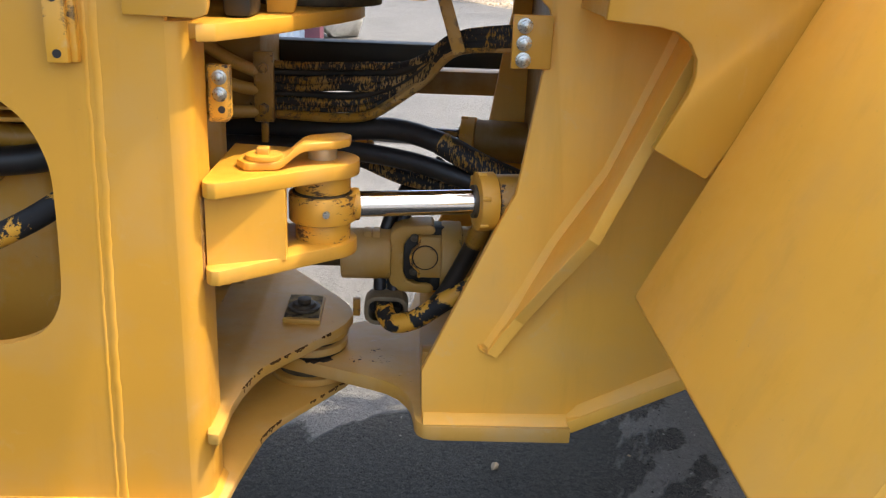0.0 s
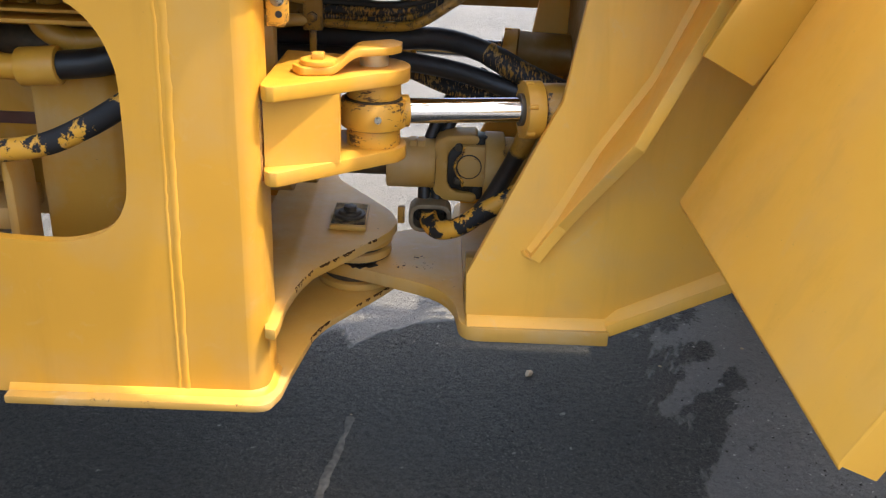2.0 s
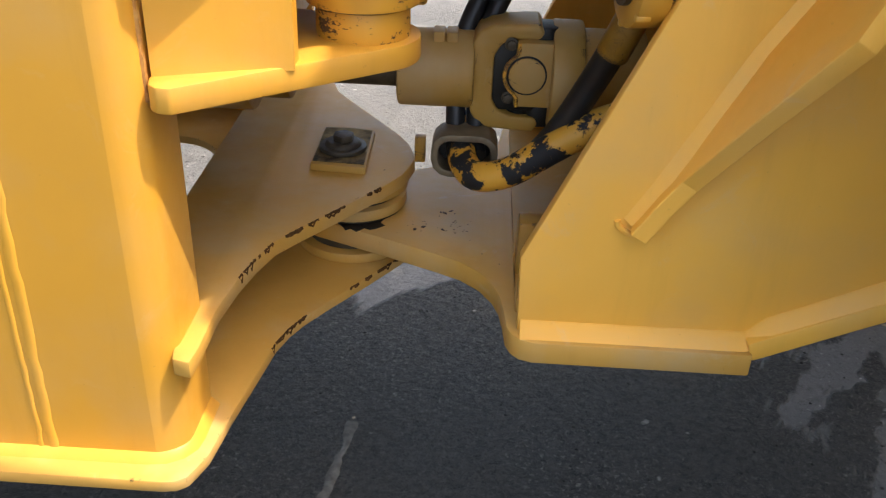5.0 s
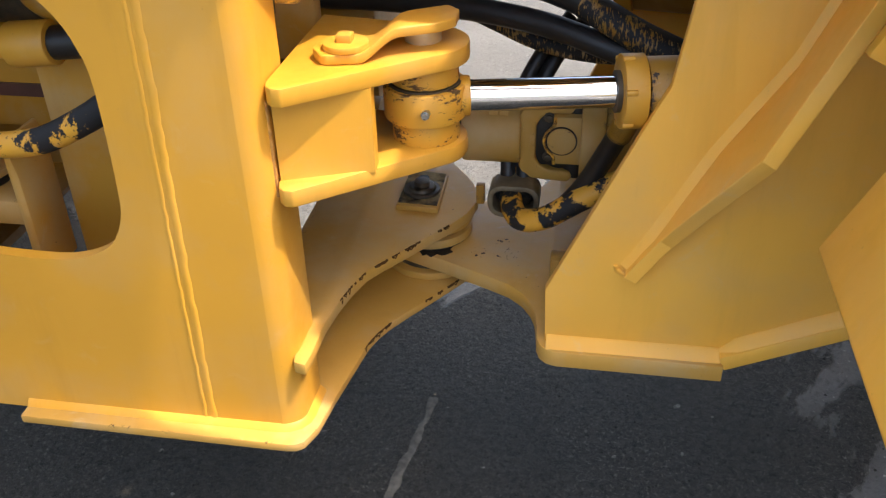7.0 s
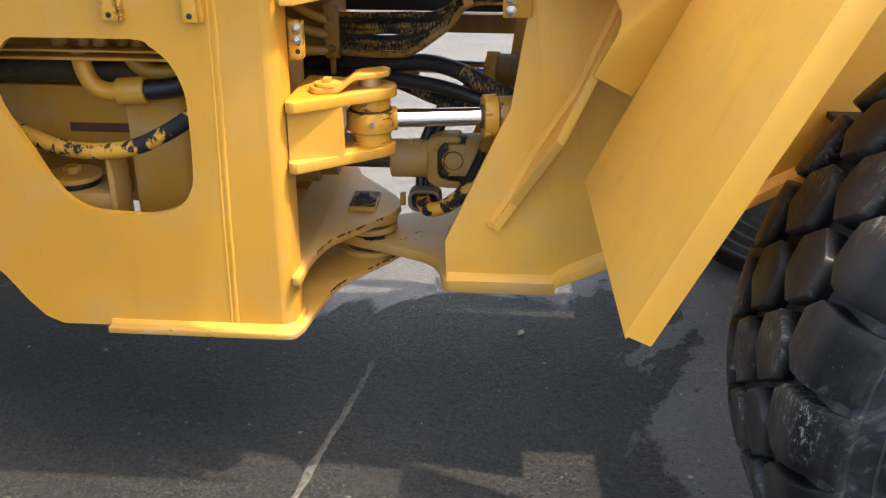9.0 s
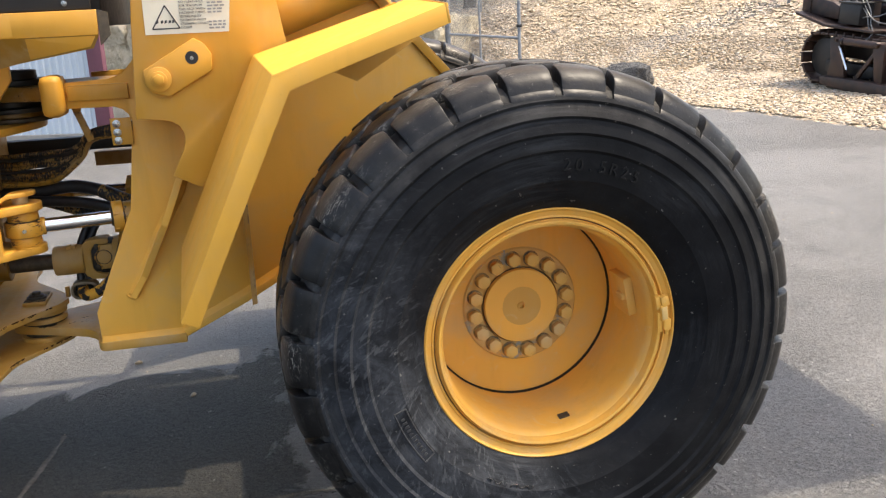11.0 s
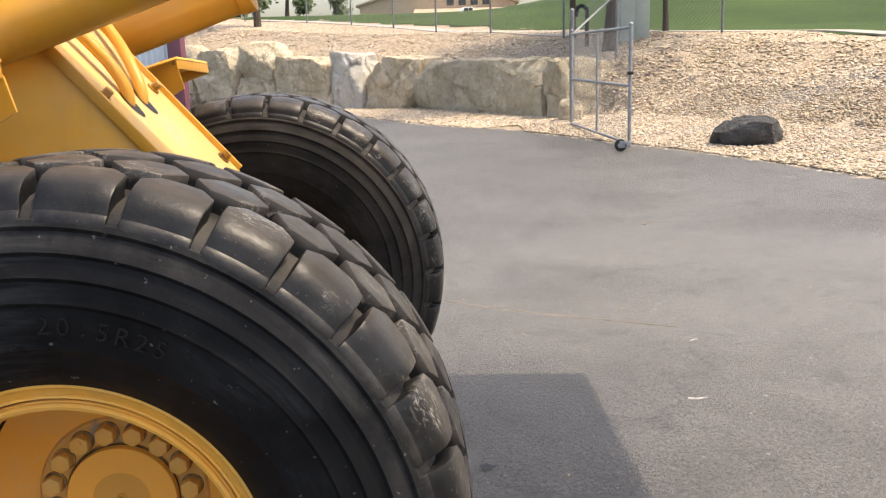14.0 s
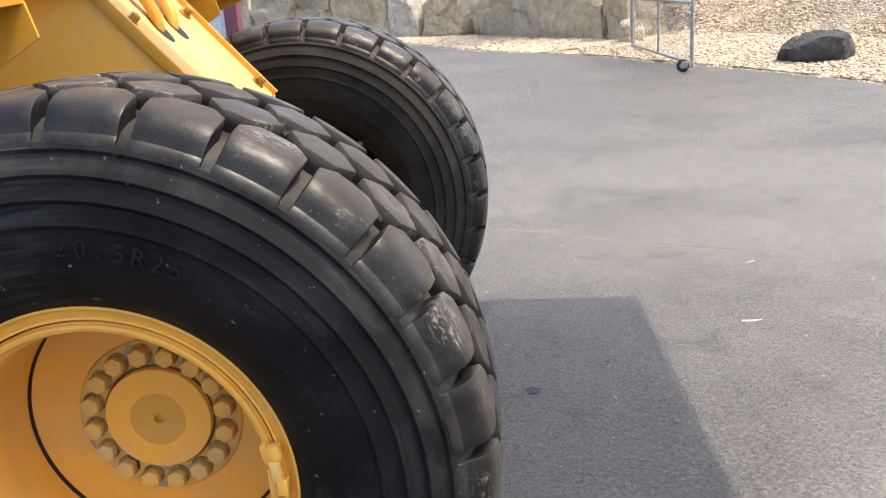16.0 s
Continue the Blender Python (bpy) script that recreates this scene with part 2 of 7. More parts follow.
def rubber_tyre(name, soil):
    n = Nodes(name)
    f = n.noise(9, 6, 0.62)
    col = n.mix(n.ramp(f, [(0.35, 0.0), (0.7, 1.0)]), (0.0040, 0.0042, 0.0050), (0.0095, 0.0098, 0.0105))
    sep = n.t.nodes.new("ShaderNodeSeparateXYZ")
    n.put(sep.inputs[0], n.coord)
    dx, dz = n.math("SUBTRACT", sep.outputs[0], 1.45), n.math("SUBTRACT", sep.outputs[2], 0.70)
    rad = n.math("SQRT", n.math("ADD", n.math("MULTIPLY", dx, dx), n.math("MULTIPLY", dz, dz)), 0.0)
    ang = n.math("ARCTAN2", dz, dx)
    ring = n.t.nodes.new("ShaderNodeCombineXYZ")
    n.put(ring.inputs[0], n.math("MULTIPLY", rad, 55.0))
    n.put(ring.inputs[1], n.math("MULTIPLY", ang, 2.2))
    n.put(ring.inputs[2], sep.outputs[1])
    # rubbed sector, where the tyre has scraped along stones
    side = n.math("ADD", n.math("MULTIPLY", dx, -0.86), n.math("MULTIPLY", dz, -0.5))
    sector = n.ramp(n.math("ADD", side, n.math("MULTIPLY", n.noise(4.0, 5, 0.6), 0.35)), [(0.26, 0.06), (0.60, 1.0)])
    streak = n.ramp(n.noise(1.0, 6, 0.7, coord=ring.outputs[0], distort=0.4), [(0.44, 0.0), (0.66, 1.0)])
    patch = n.ramp(n.noise(2.6, 5, 0.65, distort=0.7), [(0.42, 0.0), (0.62, 1.0)])
    haze = n.ramp(n.noise(7.0, 8, 0.72, distort=1.0), [(0.40, 0.15), (0.66, 1.0)])
    col = n.mix(n.math("MULTIPLY", n.math("MULTIPLY", sector, haze), 0.72), col, (0.062, 0.068, 0.078))
    col = n.mix(n.math("MULTIPLY", n.math("MULTIPLY", streak, patch), n.ramp(sector, [(0.0, 0.14), (1.0, 0.75)])), col, (0.115, 0.122, 0.13))
    # slanting scrape marks
    scr = n.t.nodes.new("ShaderNodeCombineXYZ")
    n.put(scr.inputs[0], n.math("ADD", n.math("MULTIPLY", rad, 16.0), n.math("MULTIPLY", ang, 14.0)))
    n.put(scr.inputs[1], n.math("ADD", n.math("MULTIPLY", rad, 60.0), n.math("MULTIPLY", ang, -30.0)))
    n.put(scr.inputs[2], sep.outputs[1])
    scrape = n.ramp(n.noise(0.8, 5, 0.65, coord=scr.outputs[0], distort=0.3), [(0.56, 0.0), (0.64, 1.0)])
    col = n.mix(n.math("MULTIPLY", n.math("MULTIPLY", scrape, sector), 0.32), col, (0.13, 0.135, 0.14))
    n.bump(streak, 0.10, 0.003)
    # dust that lies in the grooves between the blocks
    bed = n.math("MULTIPLY", n.ramp(rad, [(0.674, 0.0), (0.69, 1.0)]), n.ramp(n.noise(11, 6, 0.6), [(0.38, 0.25), (0.62, 1.0)]))
    col = n.mix(n.math("MULTIPLY", bed, 0.55), col, (0.085, 0.078, 0.068))
    band = n.math("MULTIPLY", n.ramp(rad, [(0.612, 0.0), (0.635, 1.0)]), n.ramp(n.noise(8, 6, 0.7), [(0.42, 0.0), (0.68, 1.0)]))
    col = n.mix(n.math("MULTIPLY", band, 0.20), col, (0.10, 0.098, 0.092))
    spots = n.ramp(n.noise(75, 4, 0.5), [(0.70, 0.0), (0.73, 1.0)])
    col = n.mix(n.math("MULTIPLY", spots, 0.45), col, (0.22, 0.21, 0.19))
    nick = n.ramp(n.noise(28, 8, 0.75, distort=2.0), [(0.68, 0.0), (0.71, 1.0)])
    col = n.mix(n.math("MULTIPLY", nick, 0.45), col, (0.18, 0.175, 0.165))
    if soil:
        col = n.mix(n.math("MULTIPLY", n.ramp(n.noise(5, 7, 0.7), [(0.32, 0.25), (0.66, 1.0)]), soil), col, (0.075, 0.066, 0.056))
    n.bump(n.noise(120, 4), 0.12, 0.003)
    n.bump(nick, 0.3, 0.002)
    return n.done(col, n.ramp(n.noise(14, 4), [(0.2, 0.40), (0.8, 0.62)]), 0.0, 0.10)


M_TYRE, M_TYRE_DUSTY = rubber_tyre("tyre_rubber", 0.0), rubber_tyre("dusty_tyre_rubber", 0.40)


def tread_rubber():
    n = Nodes("worn_tread_rubber")
    f = n.noise(14, 7, 0.65)
    col = n.mix(n.ramp(f, [(0.3, 0.0), (0.7, 1.0)]), (0.0035, 0.0035, 0.004), (0.012, 0.012, 0.012))
    sep = n.t.nodes.new("ShaderNodeSeparateXYZ")
    n.put(sep.inputs[0], n.coord)
    dx, dz = n.math("SUBTRACT", sep.outputs[0], 1.45), n.math("SUBTRACT", sep.outputs[2], 0.70)
    rad = n.math("SQRT", n.math("ADD", n.math("MULTIPLY", dx, dx), n.math("MULTIPLY", dz, dz)), 0.0)
    # grey dust ground into the faces that roll on the ground
    sole = n.math("MULTIPLY", n.ramp(rad, [(0.729, 0.0), (0.744, 1.0)]), n.ramp(n.noise(18, 6, 0.7), [(0.30, 0.55), (0.65, 1.0)]))
    col = n.mix(n.math("MULTIPLY", sole, 0.62), col, (0.086, 0.076, 0.066))
    low = n.math("MULTIPLY", n.ramp(rad, [(0.684, 1.0), (0.705, 0.0)]), n.ramp(n.noise(22, 6, 0.7), [(0.40, 0.0), (0.66, 1.0)]))
    col = n.mix(n.math("MULTIPLY", low, 0.3), col, (0.055, 0.052, 0.048))
    worn = n.ramp(n.noise(7, 4, 0.6), [(0.50, 0.0), (0.62, 1.0)])
    scuff = n.ramp(n.noise(46, 9, 0.8, stretch=(1, 3.5, 1), distort=0.8), [(0.52, 0.0), (0.60, 1.0)])
    col = n.mix(n.math("MULTIPLY", n.math("MULTIPLY", scuff, worn), n.ramp(rad, [(0.695, 0.10), (0.730, 0.85)])), col, (0.34, 0.32, 0.28))
    pits = n.ramp(n.noise(150, 3, 0.5), [(0.68, 0.0), (0.73, 1.0)])
    col = n.mix(n.math("MULTIPLY", pits, 0.4), col, (0.16, 0.15, 0.13))
    n.bump(n.noise(70, 6), 0.25, 0.004)
    return n.done(col, n.ramp(n.noise(20, 4), [(0.2, 0.30), (0.8, 0.55)]), 0.0, 0.29)


M_TREAD = tread_rubber()


def asphalt():
    n = Nodes("asphalt")
    grain = n.noise(320, 3, 0.7)
    stone = n.voronoi(150, "Color")
    patch = n.noise(0.55, 6, 0.6, distort=0.5)
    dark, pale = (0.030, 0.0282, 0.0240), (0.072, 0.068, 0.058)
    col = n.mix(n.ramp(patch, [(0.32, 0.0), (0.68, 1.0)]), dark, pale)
    col = n.mix(0.40, col, n.mix(n.ramp(stone, [(0.1, 0.0), (0.9, 1.0)]), (0.010, 0.0096, 0.0085), (0.125, 0.118, 0.102)))
    # binder worn off single stones
    bare = n.math("MULTIPLY", n.ramp(n.noise(120, 3, 0.6), [(0.575, 0.0), (0.63, 1.0)]), n.ramp(n.noise(3.0, 4), [(0.40, 0.2), (0.62, 1.0)]))
    col = n.mix(n.math("MULTIPLY", bare, 0.7), col, (0.27, 0.255, 0.225))
    # dust in the driving lane and open yard; loader's shade left as dark colour
    sep = n.t.nodes.new("ShaderNodeSeparateXYZ")
    n.put(sep.inputs[0], n.coord)
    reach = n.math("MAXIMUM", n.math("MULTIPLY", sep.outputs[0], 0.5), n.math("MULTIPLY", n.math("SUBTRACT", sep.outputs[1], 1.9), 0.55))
    unshaded_dust = n.ramp(n.math("ADD", reach, n.math("MULTIPLY", n.noise(0.8, 6, 0.65, distort=0.9), 1.3)), [(0.98, 0.0), (1.74, 1.0)])
    unshaded_dust = n.math("MULTIPLY", unshaded_dust, n.ramp(n.noise(0.33, 6, 0.65, stretch=(1.0, 1.5, 1.0), distort=0.8), [(0.38, 0.78), (0.60, 1.0)]))
    unshaded_dust = n.math("MULTIPLY", unshaded_dust, n.ramp(n.math("MULTIPLY", sep.outputs[1], 0.06), [(0.30, 1.0), (0.75, 0.72)]))
    col = n.mix(n.math("MULTIPLY", unshaded_dust, 0.72), col, (0.182, 0.175, 0.162))
    chalk = n.math("MULTIPLY", n.ramp(n.noise(70, 2, 0.4), [(0.69, 0.0), (0.72, 1.0)]), n.ramp(n.noise(1.6, 4), [(0.42, 0.1), (0.60, 1.0)]))
    col = n.mix(n.math("MULTIPLY", n.math("MULTIPLY", chalk, unshaded_dust), 0.8), col, (0.52, 0.50, 0.46))
    streak = n.ramp(n.noise(0.5, 8, 0.7, stretch=(1.0, 0.25, 1.0), distort=1.0), [(0.52, 0.0), (0.78, 1.0)])
    col = n.mix(n.math("MULTIPLY", n.math("MULTIPLY", streak, unshaded_dust), 0.50), col, (0.25, 0.235, 0.215))
    oil = n.ramp(n.noise(1.1, 4, 0.5), [(0.66, 0.0), (0.75, 1.0)])
    col = n.mix(n.math("MULTIPLY", oil, 0.45), col, (0.05, 0.05, 0.052))
    blotch = n.ramp(n.noise(4.5, 9, 0.75, stretch=(1.0, 0.6, 1.0), distort=0.7), [(0.48, 0.0), (0.66, 1.0)])
    col = n.mix(n.math("MULTIPLY", n.math("MULTIPLY", blotch, unshaded_dust), 0.26), col, (0.23, 0.215, 0.195))
    damp = n.ramp(n.noise(2.3, 7, 0.7, distort=0.6), [(0.56, 0.0), (0.66, 1.0)])
    col = n.mix(n.math("MULTIPLY", damp, 0.40), col, (0.045, 0.044, 0.043))
    specks = n.ramp(n.noise(26, 2, 0.4), [(0.735, 0.0), (0.755, 1.0)])
    col = n.mix(n.math("MULTIPLY", specks, 0.8), col, (0.42, 0.40, 0.36))
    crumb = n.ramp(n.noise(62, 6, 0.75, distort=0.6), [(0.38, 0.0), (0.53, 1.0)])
    pit = n.math("MULTIPLY", n.math("SUBTRACT", 1.0, crumb), n.ramp(unshaded_dust, [(0.0, 0.9), (1.0, 0.25)]))
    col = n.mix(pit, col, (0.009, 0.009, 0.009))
    open_part = n.ramp(unshaded_dust, [(0.0, 1.0), (1.0, 0.25)])
    n.bump(n.math("MULTIPLY", crumb, open_part), 0.9, 0.008)
    n.bump(n.math("MULTIPLY", grain, open_part), 0.7, 0.005)
    n.bump(n.math("MULTIPLY", n.noise(40, 5, 0.7), open_part), 1.0, 0.020)
    n.bump(stone, 0.3, 0.003)
    n.bump(n.noise(3, 3), 0.15, 0.02)
    return n.done(col, n.ramp(grain, [(0.3, 0.40), (0.8, 0.70)]), 0.0, n.ramp(unshaded_dust, [(0.0, 0.32), (1.0, 0.55)]))


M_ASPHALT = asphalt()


def gravel(name, per_stone):
    n = Nodes(name)
    if per_stone:
        g = n.t.nodes.new("ShaderNodeNewGeometry").outputs["Random Per Island"]
    else:
        g = n.voronoi(22, "Color")
    col = n.ramp(g, [(0.0, (0.17, 0.135, 0.095)), (0.2, (0.36, 0.285, 0.19)), (0.5, (0.50, 0.41, 0.29)), (0.72, (0.42, 0.30, 0.18)), (0.88, (0.62, 0.56, 0.46)), (1.0, (0.27, 0.245, 0.22))])
    col = n.mix(n.math("MULTIPLY", n.noise(60, 4), 0.3), col, (0.36, 0.31, 0.24))
    col = n.mix(n.math("MULTIPLY", n.ramp(n.noise(0.35, 4), [(0.45, 0.0), (0.7, 1.0)]), 0.35), col, (0.36, 0.31, 0.26))
    if not per_stone:
        n.bump(n.voronoi(22), 0.9, -0.03)
        edge = n.ramp(n.voronoi(22), [(0.30, 0.0), (0.62, 1.0)])
        col = n.mix(n.math("MULTIPLY", edge, 0.40), col, (0.14, 0.11, 0.08))
    n.bump(n.noise(90, 4), 0.2, 0.004)
    return n.done(col, 0.85, 0.0, 0.3)


M_GRAVEL, M_STONES = gravel("gravel_bed", False), gravel("river_stones", True)


def rock(name, a, b, c, ochre=0.5):
    n = Nodes(name)
    f = n.noise(1.6, 10, 0.68, distort=0.4)
    col = n.ramp(f, [(0.30, a), (0.5, b), (0.72, c)])
    col = n.mix(n.math("MULTIPLY", n.ramp(n.noise(5, 8, 0.7), [(0.52, 0.0), (0.64, 1.0)]), ochre), col, (0.32, 0.25, 0.15))
    crack = n.ramp(n.noise(1.7, 10, 0.72, distort=1.6), [(0.455, 0.0), (0.485, 1.0), (0.50, 1.0), (0.53, 0.0)])
    col = n.mix(n.math("MULTIPLY", crack, 0.10), col, tuple(v * 0.42 for v in a))
    mottle = n.ramp(n.noise(7, 8, 0.75), [(0.40, 0.0), (0.62, 1.0)])
    col = n.mix(n.math("MULTIPLY", mottle, 0.13), col, tuple(v * 0.6 for v in b))
    n.bump(crack, 0.5, -0.05)
    n.bump(n.noise(3, 10, 0.75, distort=0.6), 1.0, 0.16)
    n.bump(n.noise(9, 8, 0.7, stretch=(1, 1, 2.5)), 0.5, 0.05)
    n.bump(n.noise(30, 6), 0.4, 0.02)
    return n.done(col, 0.9, 0.0, 0.25)


M_SANDSTONE = rock("sandstone", (0.52, 0.425, 0.275), (0.70, 0.59, 0.42), (0.79, 0.69, 0.53))
M_GREYSTONE = rock("grey_sandstone", (0.50, 0.425, 0.29), (0.63, 0.545, 0.39), (0.72, 0.64, 0.48))
M_PALESTONE = rock("pale_limestone", (0.56, 0.52, 0.44), (0.70, 0.66, 0.58), (0.78, 0.75, 0.68), 0.25)
M_LAVA = rock("black_lava_rock", (0.06, 0.06, 0.062), (0.11, 0.11, 0.11), (0.20, 0.196, 0.188), 0.06)


def lawn():
    n = Nodes("lawn")
    f = n.noise(0.12, 6, 0.6)
    col = n.mix(n.ramp(f, [(0.35, 0.0), (0.65, 1.0)]), (0.015, 0.036, 0.006), (0.042, 0.074, 0.013))
    col = n.mix(n.math("MULTIPLY", n.noise(8, 6), 0.4), col, (0.045, 0.078, 0.019))
    n.bump(n.noise(20, 4), 0.6, 0.05)
    return n.done(col, 0.9, 0.0, 0.2)


M_LAWN = lawn()


# ---- mesh helpers ----
def smoothstep(a, b, v):
    k = np.clip((v - a) / (b - a), 0, 1)
    return k * k * (3 - 2 * k)


def prism(bm, pts, axis, a, b, holes=()):
    """Extrude a flat outline along an axis; pts are (x, z) for y, (x, y) for z, (y, z) for x."""
    def at(p, h):
        return {"y": (p[0], h, p[1]), "z": (p[0], p[1], h), "x": (h, p[0], p[1])}[axis]
    loops, edges = [], []
    for loop in (pts, *holes):
        va = [bm.verts.new(at(p, a)) for p in loop]
        vb = [bm.verts.new(at(p, b)) for p in loop]
        loops.append((va, vb))
        n = len(loop)
        for i in range(n):
            bm.faces.new((va[i], va[(i + 1) % n], vb[(i + 1) % n], vb[i]))
    if not holes:
        bm.faces.new(loops[0][0])
        bm.faces.new(loops[0][1])
    else:
        for side in (0, 1):
            es = []
            for lp in loops:
                v = lp[side]
                es += [bm.edges.get((v[i], v[(i + 1) % len(v)])) for i in range(len(v))]
            bmesh.ops.triangle_fill(bm, edges=es, use_beauty=True)


def box(bm, x0, x1, y0, y1, z0, z1, m=None):
    r = bmesh.ops.create_cube(bm, size=1.0)
    mm = Matrix.LocRotScale(((x0 + x1) / 2, (y0 + y1) / 2, (z0 + z1) / 2), None, (x1 - x0, y1 - y0, z1 - z0))
    bmesh.ops.transform(bm, matrix=(m @ mm) if m else mm, verts=r["verts"])


def cyl(bm, p0, p1, r, seg=24, r2=None):
    p0, p1 = Vector(p0), Vector(p1)
    m = Matrix.Translation((p0 + p1) / 2) @ (p1 - p0).to_track_quat("Z", "Y").to_matrix().to_4x4()
    bmesh.ops.create_cone(bm, cap_ends=True, segments=seg, radius1=r, radius2=r if r2 is None else r2, depth=(p1 - p0).length, matrix=m)


def spline(pts, per=8):
    p = [Vector(q) for q in pts]
    p = [p[0] * 2 - p[1]] + p + [p[-1] * 2 - p[-2]]
    out = []
    for i in range(1, len(p) - 2):
        for k in range(per):
            t = k / per
            out.append(0.5 * (2 * p[i] + (p[i + 1] - p[i - 1]) * t + (2 * p[i - 1] - 5 * p[i] + 4 * p[i + 1] - p[i + 2]) * t * t
                              + (3 * p[i] - p[i - 1] - 3 * p[i + 1] + p[i + 2]) * t ** 3))
    return out + [p[-2]]


def tube(bm, pts, r, seg=12, per=8, straight=False, taper=None):
    path = [Vector(q) for q in pts] if straight else spline(pts, per)
    rings, up = [], Vector((0.13, 0.27, 0.95)).normalized()
    for i, p in enumerate(path):
        d = (path[min(i + 1, len(path) - 1)] - path[max(i - 1, 0)]).normalized()
        s = d.cross(up)
        s = (s if s.length > 1e-4 else d.cross(Vector((1, 0, 0)))).normalized()
        up = s.cross(d).normalized()
        rr = r if taper is None else r + (taper - r) * i / (len(path) - 1)
        rings.append([bm.verts.new(p + rr * (math.cos(a) * s + math.sin(a) * up)) for a in [2 * math.pi * k / seg for k in range(seg)]])
    for a, b in zip(rings, rings[1:]):
        for k in range(seg):
            bm.faces.new((a[k], a[(k + 1) % seg], b[(k + 1) % seg], b[k]))
    bm.faces.new(rings[0][::-1])
    bm.faces.new(rings[-1])


def lathe(bm, prof, seg, c, closed=False):
    """Turn a profile of (radius, y) round the y axis through c."""
    rings = []
    for r, y in prof:
        rings.append([bm.verts.new((c[0] + r * math.cos(2 * math.pi * k / seg), c[1] + y, c[2] + r * math.sin(2 * math.pi * k / seg))) for k in range(seg)])
    pairs = list(zip(rings, rings[1:])) + ([(rings[-1], rings[0])] if closed else [])
    for a, b in pairs:
        for k in range(seg):
            bm.faces.new((a[k], a[(k + 1) % seg], b[(k + 1) % seg], b[k]))
    return rings


def hexbolt(bm, c, axis, r, h, washer=0.0):
    c, axis = Vector(c), Vector(axis).normalized()
    if washer:
        cyl(bm, c - axis * 0.001, c + axis * washer, r * 1.28, 18)
    cyl(bm, c + axis * washer, c + axis * (washer + h), r, 6)


def mesh_of(name, bm, mat, bev=0.0, smooth=35, seg=2):
    bmesh.ops.recalc_face_normals(bm, faces=bm.faces)
    if bev:
        es = [e for e in bm.edges if len(e.link_faces) == 2 and e.calc_face_angle(0) > radians(28)]
        bmesh.ops.bevel(bm, geom=es, offset=bev, segments=seg, profile=0.5, affect="EDGES", clamp_overlap=True)
    me = bpy.data.meshes.new(name)
    bm.to_mesh(me)
    bm.free()
    me.materials.append(mat)
    if smooth:
        for p in me.polygons:
            p.use_smooth = True
        me.set_sharp_from_angle(angle=radians(smooth))
    return me


def put_under(ob, parent):
    ob.parent = parent
    ob.matrix_parent_inverse = Matrix.Translation(parent.location).inverted() if parent.type == "EMPTY" else Matrix()
    return ob


def part(name, bm, mat, parent, label="", bev=0.0, smooth=35, seg=2):
    ob = put_under(new(name, mesh_of(name, bm, mat, bev, smooth, seg)), parent)
    return tagged(ob, label) if label else ob


def thing(name, at, label, category, group="", kind=""):
    ob = new(name)
    ob.location = at
    ob.empty_display_size = 0.1
    return tagged(ob, label, category, group, kind)


def solo(name, bm, mat, label, category, group="", kind="", bev=0.0, smooth=35):
    return tagged(new(name, mesh_of(name, bm, mat, bev, smooth)), label, category, group, kind)


def B():
    return bmesh.new()


# ---- ground and bank ----
EDGE = [(9.6, -40), (8.8, -4), (8.2, 4), (8.0, 6.9), (7.6, 9.9), (7.1, 11.6), (6.4, 13.4), (5.5, 15.2), (4.75, 17.0), (3.75, 18.6), (2.36, 20.5), (1.15, 22.7), (0.27, 24.8), (-2.5, 29.0), (-7, 33.5), (-30, 56)]
BASE = [(7.0, 17.0), (5.9, 19.2), (5.05, 21.0), (4.1, 22.9), (2.4, 25.4), (0.98, 26.9), (-0.5, 27.9), (-4.5, 30.8), (-9.0, 34.6), (-30, 58)]


def line_distance(line, x, y):
    """Signed distance from a line, positive on its far side."""
    best = np.full(np.shape(x), 1e9)
    sign = np.ones(np.shape(x))
    for (ax, ay), (bx, by) in zip(line, line[1:]):
        dx, dy = bx - ax, by - ay
        k = np.clip(((x - ax) * dx + (y - ay) * dy) / (dx * dx + dy * dy), 0, 1)
        d = np.hypot(x - ax - k * dx, y - ay - k * dy)
        s = np.where((x - ax) * dy - (y - ay) * dx > 0, 1.0, -1.0)
        near = d < best
        best, sign = np.where(near, d, best), np.where(near, s, sign)
    return best * sign


def edge_distance(x, y):
    return line_distance(EDGE, x, y)


def height(x, y):
    d, b = edge_distance(x, y), line_distance(BASE, x, y)
    slope = np.where(d < 3, 0.065 * d, 0.195 + 0.36 * (np.clip(d, 3, 7) - 3)) + 0.02 * np.clip(d - 7, 0, 6)
    rim = np.interp(y, (23.8, 27.8, 31.0, 34.1, 37.1, 40.0, 42.8, 50.0), (1.77, 1.94, 2.05, 2.16, 2.28, 2.40, 2.52, 2.8))
    wall = 0.03 * np.clip(d, 0, 3) + 1.20 * smoothstep(0.55, 1.1, b) + (rim - 1.26) * np.clip((b - 1.1) / 3.6, 0, 1.25)
    w = smoothstep(18.2, 21.0, y + 0.35 * (5.5 - x))
    z = slope * (1 - w) + wall * w
    far = np.clip(np.hypot(x - 2, y) - 34, 0, 75)
    side = smoothstep(0.02, 0.30, np.arctan2(x - 2, np.maximum(y, 0.1)))
    hill = far * (0.040 + 0.045 * side)
    return np.where(d > 0, z + hill, -0.03 + 0.1 * np.minimum(d + 0.2, 0))


bm = B()
s = 400
bm.faces.new([bm.verts.new(p) for p in ((-s, -s, 0), (s, -s, 0), (s, s, 0), (-s, s, 0))])
solo("ground", bm, M_ASPHALT, "weathered grey asphalt yard with stains, loose grit and shade painted in round the loader", "ground", kind="structure", smooth=0)


